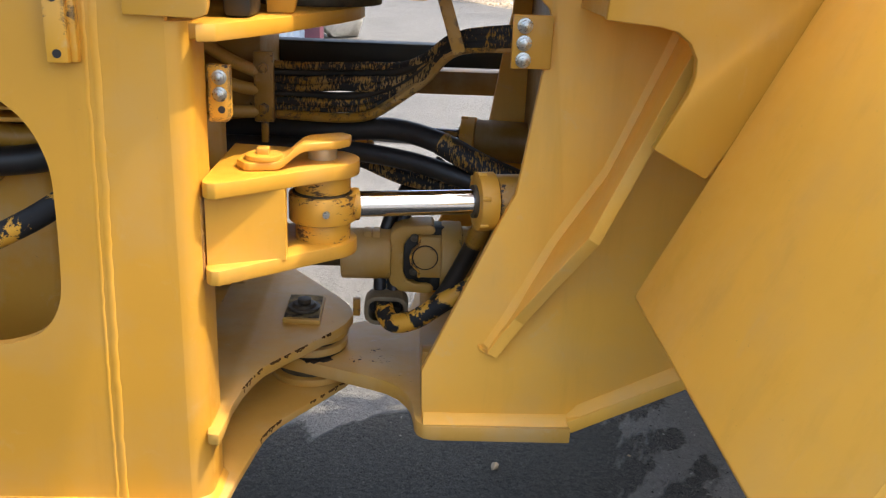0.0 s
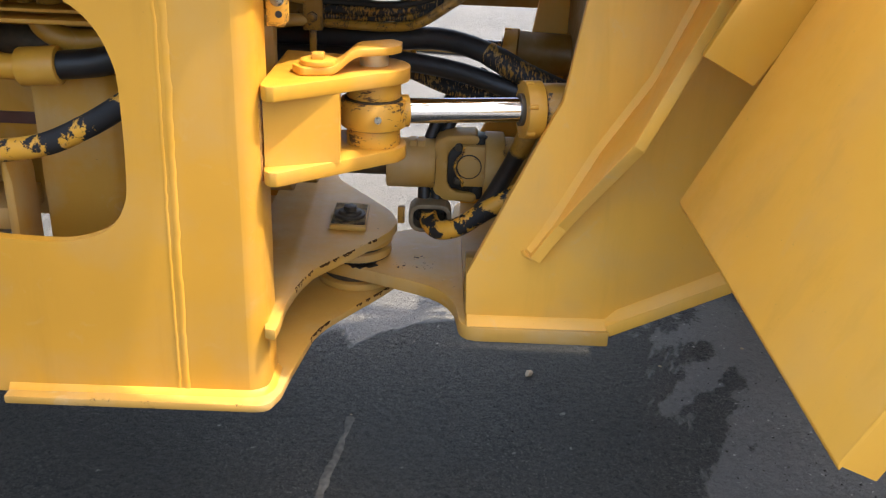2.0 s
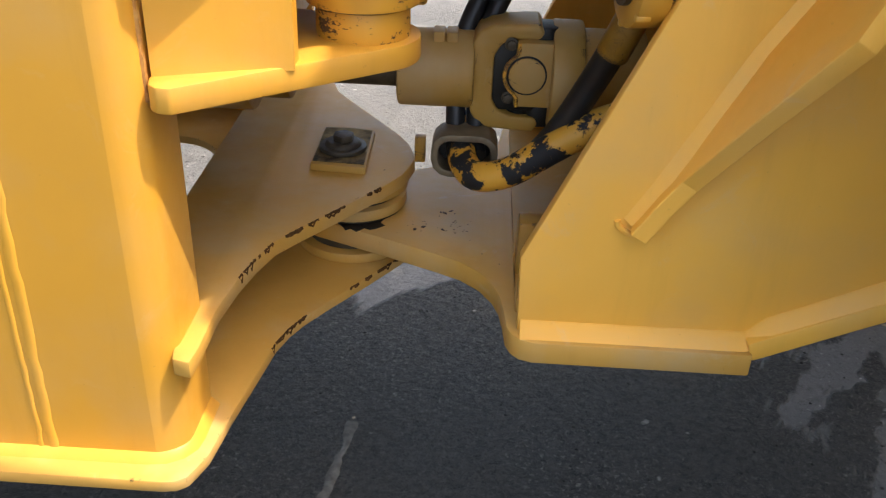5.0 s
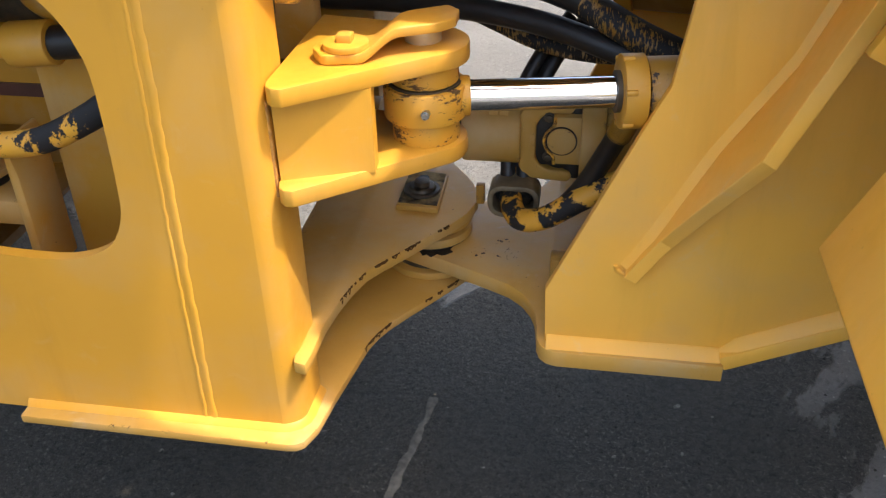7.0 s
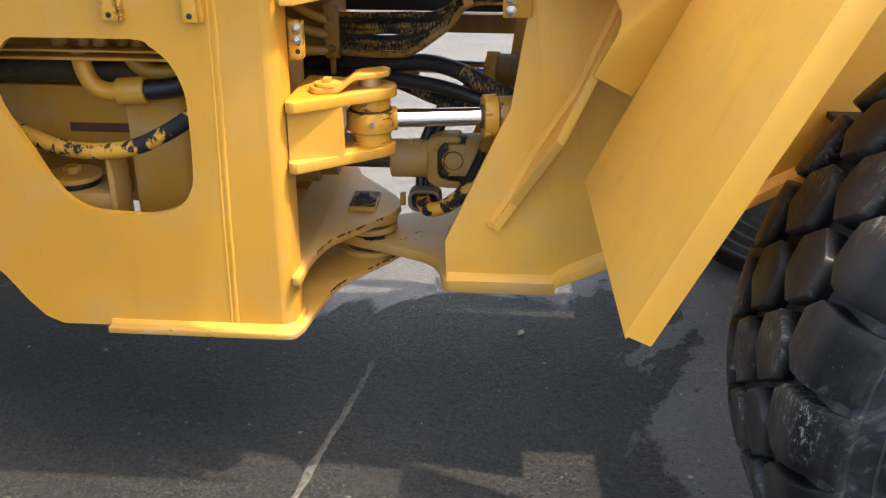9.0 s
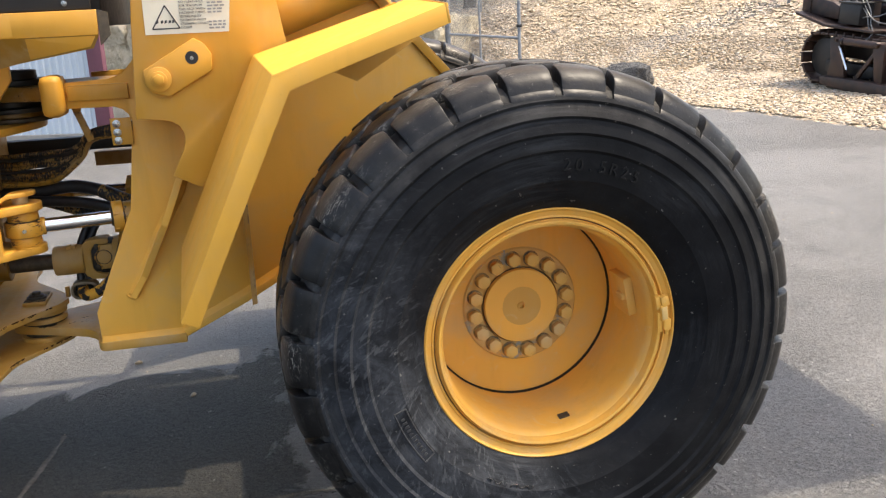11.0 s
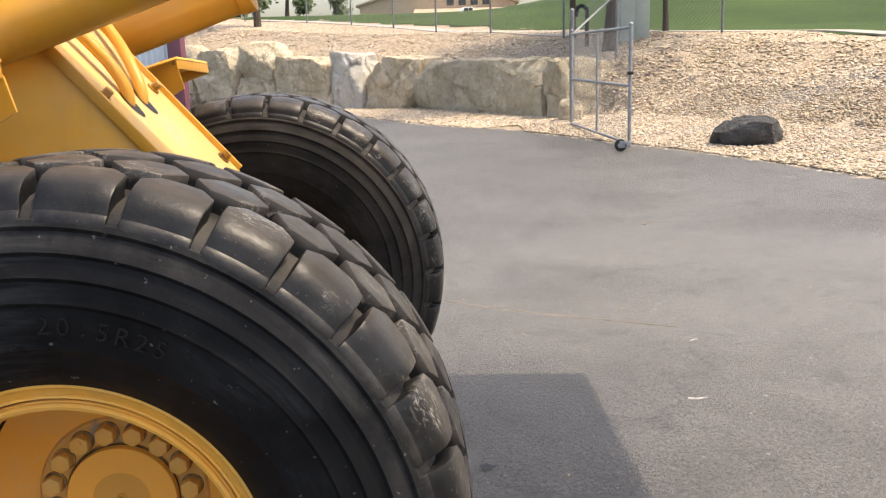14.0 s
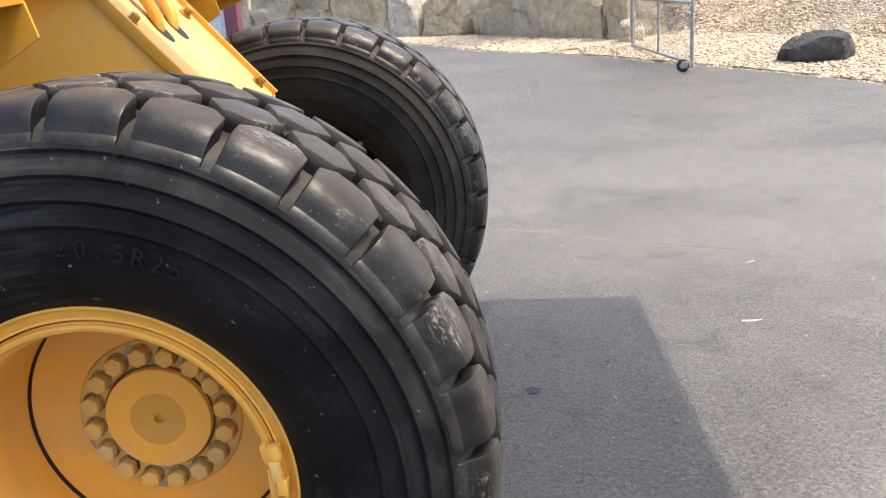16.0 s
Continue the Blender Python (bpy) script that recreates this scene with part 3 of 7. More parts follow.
def sheet(name, xs, ys, mat, label, keep, lift=0.0, rough=0.0):
    X, Y = np.meshgrid(xs, ys)
    Z = height(X, Y) + lift
    if rough:
        Z = Z + np.array([[noise.noise(Vector((x * 1.7, y * 1.7, 3))) * rough for x, y in zip(r, q)] for r, q in zip(X, Y)])
    D = keep(X, Y)
    ny, nx = X.shape
    verts = np.stack([X, Y, Z], -1).reshape(-1, 3)
    faces = []
    for j in range(ny - 1):
        for i in range(nx - 1):
            if D[j, i] or D[j + 1, i + 1] or D[j, i + 1] or D[j + 1, i]:
                faces.append((j * nx + i, j * nx + i + 1, (j + 1) * nx + i + 1, (j + 1) * nx + i))
    me = bpy.data.meshes.new(name)
    me.from_pydata(verts.tolist(), [], faces)
    me.materials.append(mat)
    for p in me.polygons:
        p.use_smooth = True
    return tagged(new(name, me), label, "ground", kind="structure")


FENCE_D = 9.2
sheet("gravel_bank", np.arange(-14, 30, 0.3), np.arange(-6, 50, 0.3), M_GRAVEL, "sloping bank of pale tan river gravel beside the asphalt",
      lambda x, y: (edge_distance(x, y) > -0.3) & (edge_distance(x, y) < FENCE_D + 2.6), 0.0, 0.06)
sheet("lawn", np.concatenate([np.arange(-400, -40, 24), np.arange(-40, 60, 1.5), np.arange(60, 400, 24)]),
      np.concatenate([np.arange(-60, 10, 8), np.arange(10, 120, 1.5), np.arange(120, 400, 24)]), M_LAWN, "green mown lawn rising behind the fence",
      lambda x, y: edge_distance(x, y) > FENCE_D + 1.9, 0.03)

# ---- wheel loader ----
CY = 1.93
loader = thing("wheel_loader", (0, CY, 0), "yellow articulated wheel loader with worn paint, parked on the asphalt", "wheel loader")


def mirror(pts):
    """An outline that runs up to the machine's middle line, closed by its mirror image."""
    return list(pts) + [(x, 2 * CY - y) for x, y in reversed(pts)]


# rear frame: side plate with its rounded window
out = [(-0.30, 0.45), (-0.30, 1.45), (-1.9, 1.45), (-1.9, 0.80), (-1.30, 0.78), (-1.12, 0.70), (-1.0, 0.58), (-0.955, 0.515), (-0.915, 0.47), (-0.87, 0.45)]
win = [(-0.60, 1.180), (-0.555, 1.163), (-0.518, 1.130), (-0.495, 1.085), (-0.485, 1.03), (-0.487, 0.88), (-0.497, 0.825), (-0.525, 0.785), (-0.575, 0.763), (-0.63, 0.757),
       (-0.735, 0.763), (-0.79, 0.785), (-0.835, 0.835), (-0.875, 0.915), (-0.93, 1.02), (-0.935, 1.10), (-0.90, 1.16), (-0.84, 1.183)]
win = [(p.x, p.z) for p in spline([(x, 0, z) for x, z in win[-1:] + win + win[:1]], 4)[4:-5]]
bm = B()
prism(bm, out, "y", 1.40, 1.42, [win])
rear = part("rear_frame", bm, M_YEL, loader, "thick yellow steel side plate with a rounded window", 0, 30)
# rounded corner flange
bm = B()
prof = [(-0.300, 1.4000), (-0.294, 1.4012), (-0.288, 1.4035), (-0.282, 1.4068), (-0.2765, 1.4110), (-0.2715, 1.4165), (-0.2680, 1.4235), (-0.2665, 1.4320), (-0.266, 1.50), (-0.284, 1.50), (-0.285, 1.4400), (-0.291, 1.4300), (-0.300, 1.4220)]
prism(bm, prof, "z", 0.45, 1.285)
part("corner_flange", bm, M_YEL, rear, "", 0, 50)
rnd = random.Random(8)
for line, r, flat in (((-0.400, -0.404, -0.411, -0.416), 0.0060, 0.26), ((-0.415, -0.4185, -0.425, -0.4295), 0.0032, 0.4)):
    bm = B()
    zs = np.linspace(1.40, 0.462, 60)
    tube(bm, [(float(np.interp(z, (0.47, 0.8, 1.1, 1.40), line[::-1])) + rnd.gauss(0, 0.0007), 1.400, float(z)) for z in zs], r, 8, 1, straight=True)
    for v in bm.verts:
        v.co.y = 1.400 + (v.co.y - 1.400) * flat * (1 + 0.25 * noise.noise(Vector((0, 0, v.co.z * 45))))
    part("weld_seam", bm, M_WELD, rear, "painted vertical weld seam", 0, 60)
bm = B()
rnd = random.Random(3)
tube(bm, [(-0.2675 + rnd.uniform(-0.002, 0.001), 1.4300, float(z)) for z in np.linspace(1.012, 0.872, 24)], 0.0035, 6, 1, straight=True)
part("rust_streak", bm, plain("orange_rust", (0.16, 0.06, 0.02), (0.50, 0.26, 0.06), 0.8, 0, 90), rear, "rust-stained weld beside the clevis")
# square corner patch and clips
bm = B()
prism(bm, [(-0.355, 1.45), (-0.355, 1.294), (-0.25, 1.292), (-0.236, 1.297), (-0.232, 1.31), (-0.232, 1.45)], "y", 1.385, 1.402)
part("corner_patch", bm, M_YEL, rear, "", 0.002)
for x in (-0.629, -0.449):
    bm = B()
    box(bm, x - 0.016, x + 0.016, 1.376, 1.402, 1.222, 1.33)
    box(bm, x + 0.014, x + 0.026, 1.386, 1.402, 1.222, 1.33)
    c = part("mounting_clip", bm, M_YEL_CHIP, rear, "", 0.003)
    for z in (1.236, 1.315):
        bm = B()
        cyl(bm, (x, 1.3745, z), (x, 1.380, z), 0.0065, 12)
        part("bolt_hole", bm, M_BLACK, rear)
# bottom plate that runs on as the lower hitch plate
low = [(-1.0, 1.55), (-0.742, 1.55), (-0.742, 1.3685), (-0.285, 1.3655), (-0.270, 1.3680), (-0.259, 1.376), (-0.253, 1.39), (-0.245, 1.412), (-0.236, 1.485), (-0.226, 1.55), (-0.214, 1.628), (-0.203, 1.662), (-0.188, 1.692), (-0.160, 1.735), (-0.115, 1.80), (-0.07, 1.868), (-0.052, 1.90), (-0.046, CY)]
bm = B()
notch = [(-1.0, CY + 0.36)] + [(-0.551 + 0.10 * math.sin(radians(k)), CY + 0.26 + 0.10 * math.cos(radians(k))) for k in range(0, 91, 10)]
notch += [(x, 2 * CY - y) for x, y in reversed(notch)]
prism(bm, mirror(low) + notch, "z", 0.4425, 0.459)
lower_hitch = part("lower_hitch_plate", bm, M_HITCH, loader, "lower hitch plate, dusty with chipped edges", 0.003)
up = [(-0.362, 1.43), (-0.274, 1.43), (-0.268, 1.401), (-0.248, 1.396), (-0.2455, 1.425), (-0.2455, 1.50), (-0.238, 1.56), (-0.228, 1.607), (-0.213, 1.654), (-0.191, 1.687), (-0.142, 1.757), (-0.089, 1.834), (-0.068, 1.872), (-0.058, 1.905), (-0.054, CY)]
bm = B()
prism(bm, mirror(up), "z", 0.578, 0.60)
upper_hitch = part("upper_hitch_plate", bm, M_HITCH, loader, "upper hitch plate, dusty with chipped edges", 0.003)


def edge_chips(outline, y0, y1, z, count, seed, parent):
    """Bare brown patches where the paint has flaked off along a plate's upper edge."""
    rnd = random.Random(seed)
    line = [p for p in outline if y0 - 0.08 < p[1] < y1 + 0.08]
    ys = [p[1] for p in line]
    xs = [p[0] for p in line]
    bm = B()
    y = y0
    while y < y1 and count:
        y += rnd.expovariate(count) * (3.5 if rnd.random() < 0.3 else 0.3)
        n = 4 + int(rnd.expovariate(0.10))
        step = rnd.uniform(0.0012, 0.0028)
        rows = []
        for k in range(n):
            q = y + k * step
            x = float(np.interp(q, ys, xs))
            d = Vector((float(np.interp(q + 0.004, ys, xs)) - float(np.interp(q - 0.004, ys, xs)), 0.008, 0)).normalized()
            side = Vector((d.y, -d.x, 0))
            full = math.sin(math.pi * (k + 0.4) / (n - 0.2)) ** 0.5
            w, h = max(-0.0009, 0.003 * noise.noise(Vector((q * 260, seed, 0)))) * full, max(0.0, 0.004 + 0.014 * noise.noise(Vector((q * 150, seed, 7)))) * full
            c = Vector((x, q, z))
            rows.append([bm.verts.new(c - side * (0.0012 + w) + Vector((0, 0, 0.0005))), bm.verts.new(c - side * 0.0004 - Vector((0, 0, 0.0004))), bm.verts.new(c + side * 0.0005 - Vector((0, 0, 0.0012 + h)))])
        for a, b in zip(rows, rows[1:]):
            for k in range(2):
                bm.faces.new((a[k], a[k + 1], b[k + 1], b[k]))
        y += n * step
    tagged(part("chipped_edge", bm, M_CHIP, parent, "", 0, 30), "bare rusty patches along the plate's edge", kind="stuff")


M_CHIP = plain("bare_rusty_steel", (0.020, 0.010, 0.005), (0.130, 0.060, 0.020), 0.92, 0.0, 90, 0.0, 0.1)
edge_chips(low, 1.60, 1.90, 0.459, 70, 4, lower_hitch)
edge_chips(up, 1.56, 1.90, 0.600, 55, 9, upper_hitch)
# dirt that has gathered round the hinge
rnd = random.Random(31)
bm = B()
for k in range(64):
    if k < 46:
        q = ((-0.035, 1.865), (-0.005, 1.90), (0.005, 1.855), (0.02, 1.87))[k % 4] if k < 34 else (rnd.uniform(-0.02, 0.12), rnd.uniform(1.76, 1.92))
        x, y, z = rnd.gauss(q[0], 0.010), rnd.gauss(q[1], 0.012), 0.522
        if y < 1.75 or x > 0.13:
            continue
    else:
        x, y, z = rnd.gauss(-0.13, 0.05), rnd.gauss(1.93, 0.07), 0.600
        if x > -0.08 or y < 1.84 or (x < -0.11 and abs(y - 1.94) < 0.08):
            continue
    r = rnd.uniform(0.0005, 0.0012) if rnd.random() < 0.75 else rnd.uniform(0.0014, 0.0030)
    bmesh.ops.create_icosphere(bm, subdivisions=1, radius=1.0, matrix=Matrix.Translation((x, y, z + r * 0.1)) @ Matrix.Rotation(rnd.gauss(0.5, 0.5), 4, "Z") @ Matrix.Diagonal((r * rnd.uniform(1, 2.6), r, r * 0.3, 1)))
solo("dirt_crumbs", bm, plain("brown_dirt", (0.022, 0.013, 0.008), (0.085, 0.048, 0.022), 0.8, 0, 60), "dark greasy dirt crumbs scattered on the hitch plates", "dirt", kind="stuff")
# hinge pin washers, retainer and bolt
for z0, z1, r, m in ((0.522, 0.527, 0.080, M_SOOT), (0.527, 0.545, 0.084, M_HITCH), (0.545, 0.556, 0.072, M_GRIME), (0.556, 0.578, 0.086, M_HITCH), (0.459, 0.475, 0.090, M_HITCH), (0.475, 0.490, 0.074, M_GRIME)):
    bm = B()
    cyl(bm, (-0.15, CY, z0), (-0.15, CY, z1), r, 40)
    part("hinge_washer", bm, m, loader, "", 0.002)
bm = B()
rnd = random.Random(5)
grease = [(-0.165, 1.852), (-0.170, 1.900), (-0.085, 1.900), (-0.098, 1.862), (-0.094, 1.852), (-0.106, 1.843), (-0.113, 1.838), (-0.122, 1.841), (-0.131, 1.830), (-0.142, 1.836), (-0.151, 1.833), (-0.156, 1.843)]
prism(bm, [(x + rnd.uniform(-0.002, 0.002), y + rnd.uniform(-0.002, 0.002)) for x, y in grease], "z", 0.5215, 0.5232)
part("grease_smear", bm, M_SOOT, loader, "black grease squeezed out of the hinge", 0.0008)
bm = B()
prism(bm, [(-0.206, 1.868), (-0.122, 1.862), (-0.124, 2.004), (-0.206, 2.010)], "z", 0.600, 0.6125)
ret = part("pin_retainer", bm, M_YEL_DULL, loader, "square pin retainer plate smeared with grease", 0.003)
bm = B()
prism(bm, [(-0.203, 1.876), (-0.126, 1.872), (-0.128, 2.000), (-0.160, 2.006), (-0.203, 2.004)], "z", 0.6124, 0.6140)
part("grease_smear", bm, plain("dusty_black_grease", (0.022, 0.016, 0.011), (0.36, 0.265, 0.125), 0.85, 0, 42, 0.6, 0.2), ret, "dusty black grease", 0.0)
bm = B()
cyl(bm, (-0.164, 1.925, 0.6138), (-0.164, 1.925, 0.621), 0.036, 28)
cyl(bm, (-0.164, 1.925, 0.621), (-0.164, 1.925, 0.628), 0.029, 28, 0.024)
part("retainer_boss", bm, M_GRIME, ret, "greasy round boss", 0.002)
bm = B()
hexbolt(bm, (-0.163, 1.923, 0.628), (0, 0, 1), 0.017, 0.011)
part("retainer_bolt", bm, M_GRIME, ret, "greasy bolt head", 0.002)
bm = B()
cyl(bm, (-0.170, 1.978, 0.6135), (-0.170, 1.978, 0.6150), 0.011, 16)
part("grease_hole", bm, M_BLACK, ret)

# steering clevis
EYE = (-0.090, 1.605)


def clevis_outline(r, root=1.412):
    pts = [(-0.264, root + 0.020), (-0.260, root + 0.005), (-0.251, root - 0.004), (-0.238, root - 0.005)]
    a0 = radians(-60)
    pts += [(EYE[0] + r * math.cos(a), EYE[1] + r * math.sin(a)) for a in np.linspace(a0, radians(90), 14)]
    return pts + [(-0.262, 1.70)]


bm = B()
prism(bm, clevis_outline(0.066), "z", 1.014, 1.040)
clv = part("clevis_top_plate", bm, M_YEL, loader, "yellow clevis plate welded to the rear frame", 0.0025)
bm = B()
prism(bm, clevis_outline(0.062), "z", 0.868, 0.894)
part("clevis_bottom_plate", bm, M_YEL, loader, "", 0.0025)
bm = B()
prism(bm, [(-0.262, 1.435), (-0.140, 1.482), (-0.140, 1.502), (-0.262, 1.455)], "z", 0.890, 1.014)
part("clevis_web", bm, M_YEL, loader)
bm = B()
cyl(bm, (*EYE, 0.890), (*EYE, 0.926), 0.050, 32)
part("clevis_boss", bm, M_EYE, loader, "pin boss with rubbed paint", 0.003)
bm = B()
cyl(bm, (*EYE, 0.981), (*EYE, 1.014), 0.050, 32)
part("clevis_boss", bm, M_EYE, loader, "pin boss with rubbed paint", 0.003)
bm = B()
cyl(bm, (*EYE, 1.038), (*EYE, 1.064), 0.026, 24)
part("pin_head", bm, plain("worn_pin_steel", (0.45, 0.40, 0.30), (0.62, 0.52, 0.30), 0.4, 0.5, 50), clv, "", 0.002)
for z in (0.9262, 0.9785):
    bm = B()
    cyl(bm, (*EYE, z), (*EYE, z + 0.0025), 0.054, 32)
    part("dust_seal", bm, M_GRIME, clv, "dark greasy seal")
# stepped keeper strap on the clevis
bm = B()
rows = []
for x in np.linspace(-0.224, -0.040, 24):
    k = (x + 0.224) / 0.184
    y0 = float(np.interp(k, (0, 0.10, 0.40, 0.62, 0.90, 1.0), (1.515, 1.488, 1.500, 1.535, 1.560, 1.585)))
    y1 = float(np.interp(k, (0, 0.10, 0.40, 0.62, 0.90, 1.0), (1.545, 1.565, 1.575, 1.610, 1.640, 1.620)))
    z = 1.041 + 0.025 * float(smoothstep(-0.158, -0.112, x))
    rows.append([bm.verts.new(q) for q in ((x, y0, z), (x, y1, z), (x, y1, z + 0.014), (x, y0, z + 0.014))])
for r, q in zip(rows, rows[1:]):
    for k in range(4):
        bm.faces.new((r[k], r[(k + 1) % 4], q[(k + 1) % 4], q[k]))
bm.faces.new(rows[0])
bm.faces.new(rows[-1])
strap = part("keeper_strap", bm, M_YEL, clv, "cranked yellow keeper strap", 0.002, 45)
bm = B()
cyl(bm, (-0.180, 1.522, 1.055), (-0.180, 1.522, 1.064), 0.031, 32)
box(bm, -0.190, -0.170, 1.512, 1.532, 1.063, 1.075)
part("strap_bolt", bm, M_YEL, strap, "", 0.0015)


# steering cylinders, one on each side of the joint
def steering_cylinder(mir):
    def p(x, y, z):
        return (x, 2 * CY - y if mir else y, z)
    a, b = Vector(p(-0.090, 1.605, 0.953)), Vector(p(0.95, 1.79, 0.955))
    d = (b - a).normalized()
    bm = B()
    cyl(bm, a - Vector((0, 0, 0.025)), a + Vector((0, 0, 0.025)), 0.061, 40)
    cyl(bm, a + d * 0.05, a + d * 0.066, 0.030, 28)
    eye = part("steering_cylinder", bm, M_EYE, loader, "steering cylinder with chrome rod and chipped rod eye", 0.003)
    bm = B()
    cyl(bm, a + d * 0.06, a + d * 0.42, 0.0235, 40)
    part("rod", bm, M_CHROME, eye, "polished chrome rod", 0, 60)
    bm = B()
    cyl(bm, a + d * 0.284, a + d * 0.318, 0.055, 40)
    for k in range(6):
        q = Matrix.Rotation(radians(60 * k + 10), 4, d) @ Vector((0, 0, 0.054))
        cyl(bm, a + d * 0.283 + q, a + d * 0.300 + q, 0.005, 8)
    part("gland", bm, M_YEL, eye, "", 0.004)
    bm = B()
    cyl(bm, a + d * 0.277, a + d * 0.286, 0.031, 32)
    part("wiper_seal", bm, M_GRIME, eye)
    bm = B()
    cyl(bm, a + d * 0.32, a + d * 0.95, 0.050, 40)
    # far barrel takes the yellow with shade put into its colour
    part("barrel", bm, M_YEL_GRIME_SHADE if not mir else M_DARKYEL, eye, "", 0.003)
    bm = B()
    n = Vector((0, -1, 0.05)).normalized()
    q = a + Vector((0.012, -0.059 if not mir else 0.059, 0.0))
    cyl(bm, q, q + n * 0.009, 0.0065, 8)
    cyl(bm, q + n * 0.009, q + n * 0.016, 0.004, 8)
    part("grease_nipple", bm, M_BOLT, eye, "bright grease nipple")


steering_cylinder(False)
steering_cylinder(True)

# front frame
fp = [(0.102, 0.505), (0.098, 0.627), (0.243, 0.955), (0.258, 0.985), (0.272, 1.08), (0.289, 1.20), (0.300, 1.255), (0.302, 1.285), (0.293, 1.31), (0.275, 1.328), (0.25, 1.338), (0.10, 1.34),
      (0.10, 1.425), (0.24, 1.43), (0.29, 1.445), (0.33, 1.49), (0.345, 1.56), (0.36, 1.70), (0.80, 1.78), (1.03, 1.775), (1.124, 1.667), (1.49, 1.248), (1.46, 1.10), (1.20, 0.94), (0.757, 0.69), (0.62, 0.615), (0.40, 0.505)]
for y0, lab in ((1.60, "tall yellow side plate of the front frame"), (2 * CY - 1.62, "")):
    bm = B()
    prism(bm, fp, "y", y0, y0 + 0.02)
    part("front_frame_plate", bm, M_FRAME_LIT, loader, lab, 0.003)
hp = [(0.392, 1.572), (0.122, 1.5735), (0.105, 1.579), (0.094, 1.590), (0.088, 1.606), (0.085, 1.64), (0.080, 1.675), (0.070, 1.704), (0.052, 1.733), (0.025, 1.758), (-0.015, 1.779), (-0.098, 1.818), (-0.194, 1.861), (-0.240, 1.885), (-0.258, 1.91), (-0.262, CY)]
bm = B()
prism(bm, mirror(hp), "z", 0.490, 0.522)
part("front_hitch_plate", bm, M_HITCH_F, loader, "dusty hitch plate between the rear plates", 0.003)
for y0 in (1.578, 2 * CY - 1.578 - 0.07):
    bm = B()
    prism(bm, [(0.394, 0.509), (0.62, 0.615), (0.757, 0.69), (1.20, 0.94), (1.19, 0.965), (0.747, 0.715), (0.61, 0.640), (0.384, 0.534)], "y", y0, y0 + 0.07)
    part("bottom_flange", bm, M_FRAME_LIT, loader, "", 0.0025)
# broad fillet welds along the foot of the side plate
bm = B()
foot = [(0.104, 0.522), (0.25, 0.522), (0.385, 0.523), (0.412, 0.545), (0.61, 0.640), (0.78, 0.733), (1.16, 0.948)]
rows = []
for i, (x, z) in enumerate(foot):
    rows.append([bm.verts.new(q) for q in ((x, 1.5785, z - 0.001), (x, 1.602, z - 0.001), (x - (0.006 if i > 2 else 0), 1.602, z + 0.017), (x - (0.005 if i > 2 else 0), 1.5975, z + 0.015))])
for r, q in zip(rows, rows[1:]):
    for k in range(4):
        bm.faces.new((r[k], r[(k + 1) % 4], q[(k + 1) % 4], q[k]))
bm.faces.new(rows[0])
bm.faces.new(rows[-1])
part("weld_bead", bm, M_FRAME_LIT, loader, "broad painted fillet weld", 0.0015)
# fillet weld between rear side plate and its foot
bm = B()
path = [(-0.742, 1.4005), (-0.31, 1.4005), (-0.291, 1.4030), (-0.277, 1.4110), (-0.2690, 1.4225), (-0.2665, 1.438), (-0.266, 1.50)]
rows = []
for i, (x, y) in enumerate(path):
    d = Vector((path[min(i + 1, 6)][0] - path[max(i - 1, 0)][0], path[min(i + 1, 6)][1] - path[max(i - 1, 0)][1])).normalized()
    o = Vector((d.y, -d.x)) * 0.011
    rows.append([bm.verts.new(q) for q in ((x + o.x, y + o.y, 0.4585), (x - o.x * 0.2, y - o.y * 0.2, 0.4585), (x - o.x * 0.2, y - o.y * 0.2, 0.470), (x + o.x * 0.2, y + o.y * 0.2, 0.4685))])
for r, q in zip(rows, rows[1:]):
    for k in range(4):
        bm.faces.new((r[k], r[(k + 1) % 4], q[(k + 1) % 4], q[k]))
bm.faces.new(rows[0])
bm.faces.new(rows[-1])
part("weld_bead", bm, M_WELD, loader, "", 0.001, 60)
# underside of both frames, closed with added plates that block light
bm = B()
prism(bm, [(0.10, 0.5225), (0.40, 0.5225), (0.62, 0.63), (1.15, 0.93), (1.15, 0.95), (0.61, 0.65), (0.39, 0.5425), (0.10, 0.5425)], "y", 1.64, 2 * CY - 1.64)
part("front_belly_plate", bm, M_HITCH_F, loader, "dusty plate added under the front frame to block light")
bm = B()
prism(bm, [(-1.9, 0.66), (-0.98, 0.52), (-0.98, 0.54), (-1.9, 0.68)], "y", 1.60, 2 * CY - 1.60)
part("rear_belly_plate", bm, M_DARKYEL, loader, "dark plate added under the rear frame to block light")
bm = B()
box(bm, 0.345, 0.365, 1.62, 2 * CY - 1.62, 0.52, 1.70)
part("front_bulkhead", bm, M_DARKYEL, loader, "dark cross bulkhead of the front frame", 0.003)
# added cover that keeps sky light out of the front frame
bm = B()
prism(bm, [(0.36, 1.69), (0.80, 1.765), (1.03, 1.760), (1.03, 1.745), (0.80, 1.75), (0.36, 1.675)], "y", 1.62, 2 * CY - 1.62)
part("front_frame_top", bm, M_YEL_GRIME_SHADE, loader)
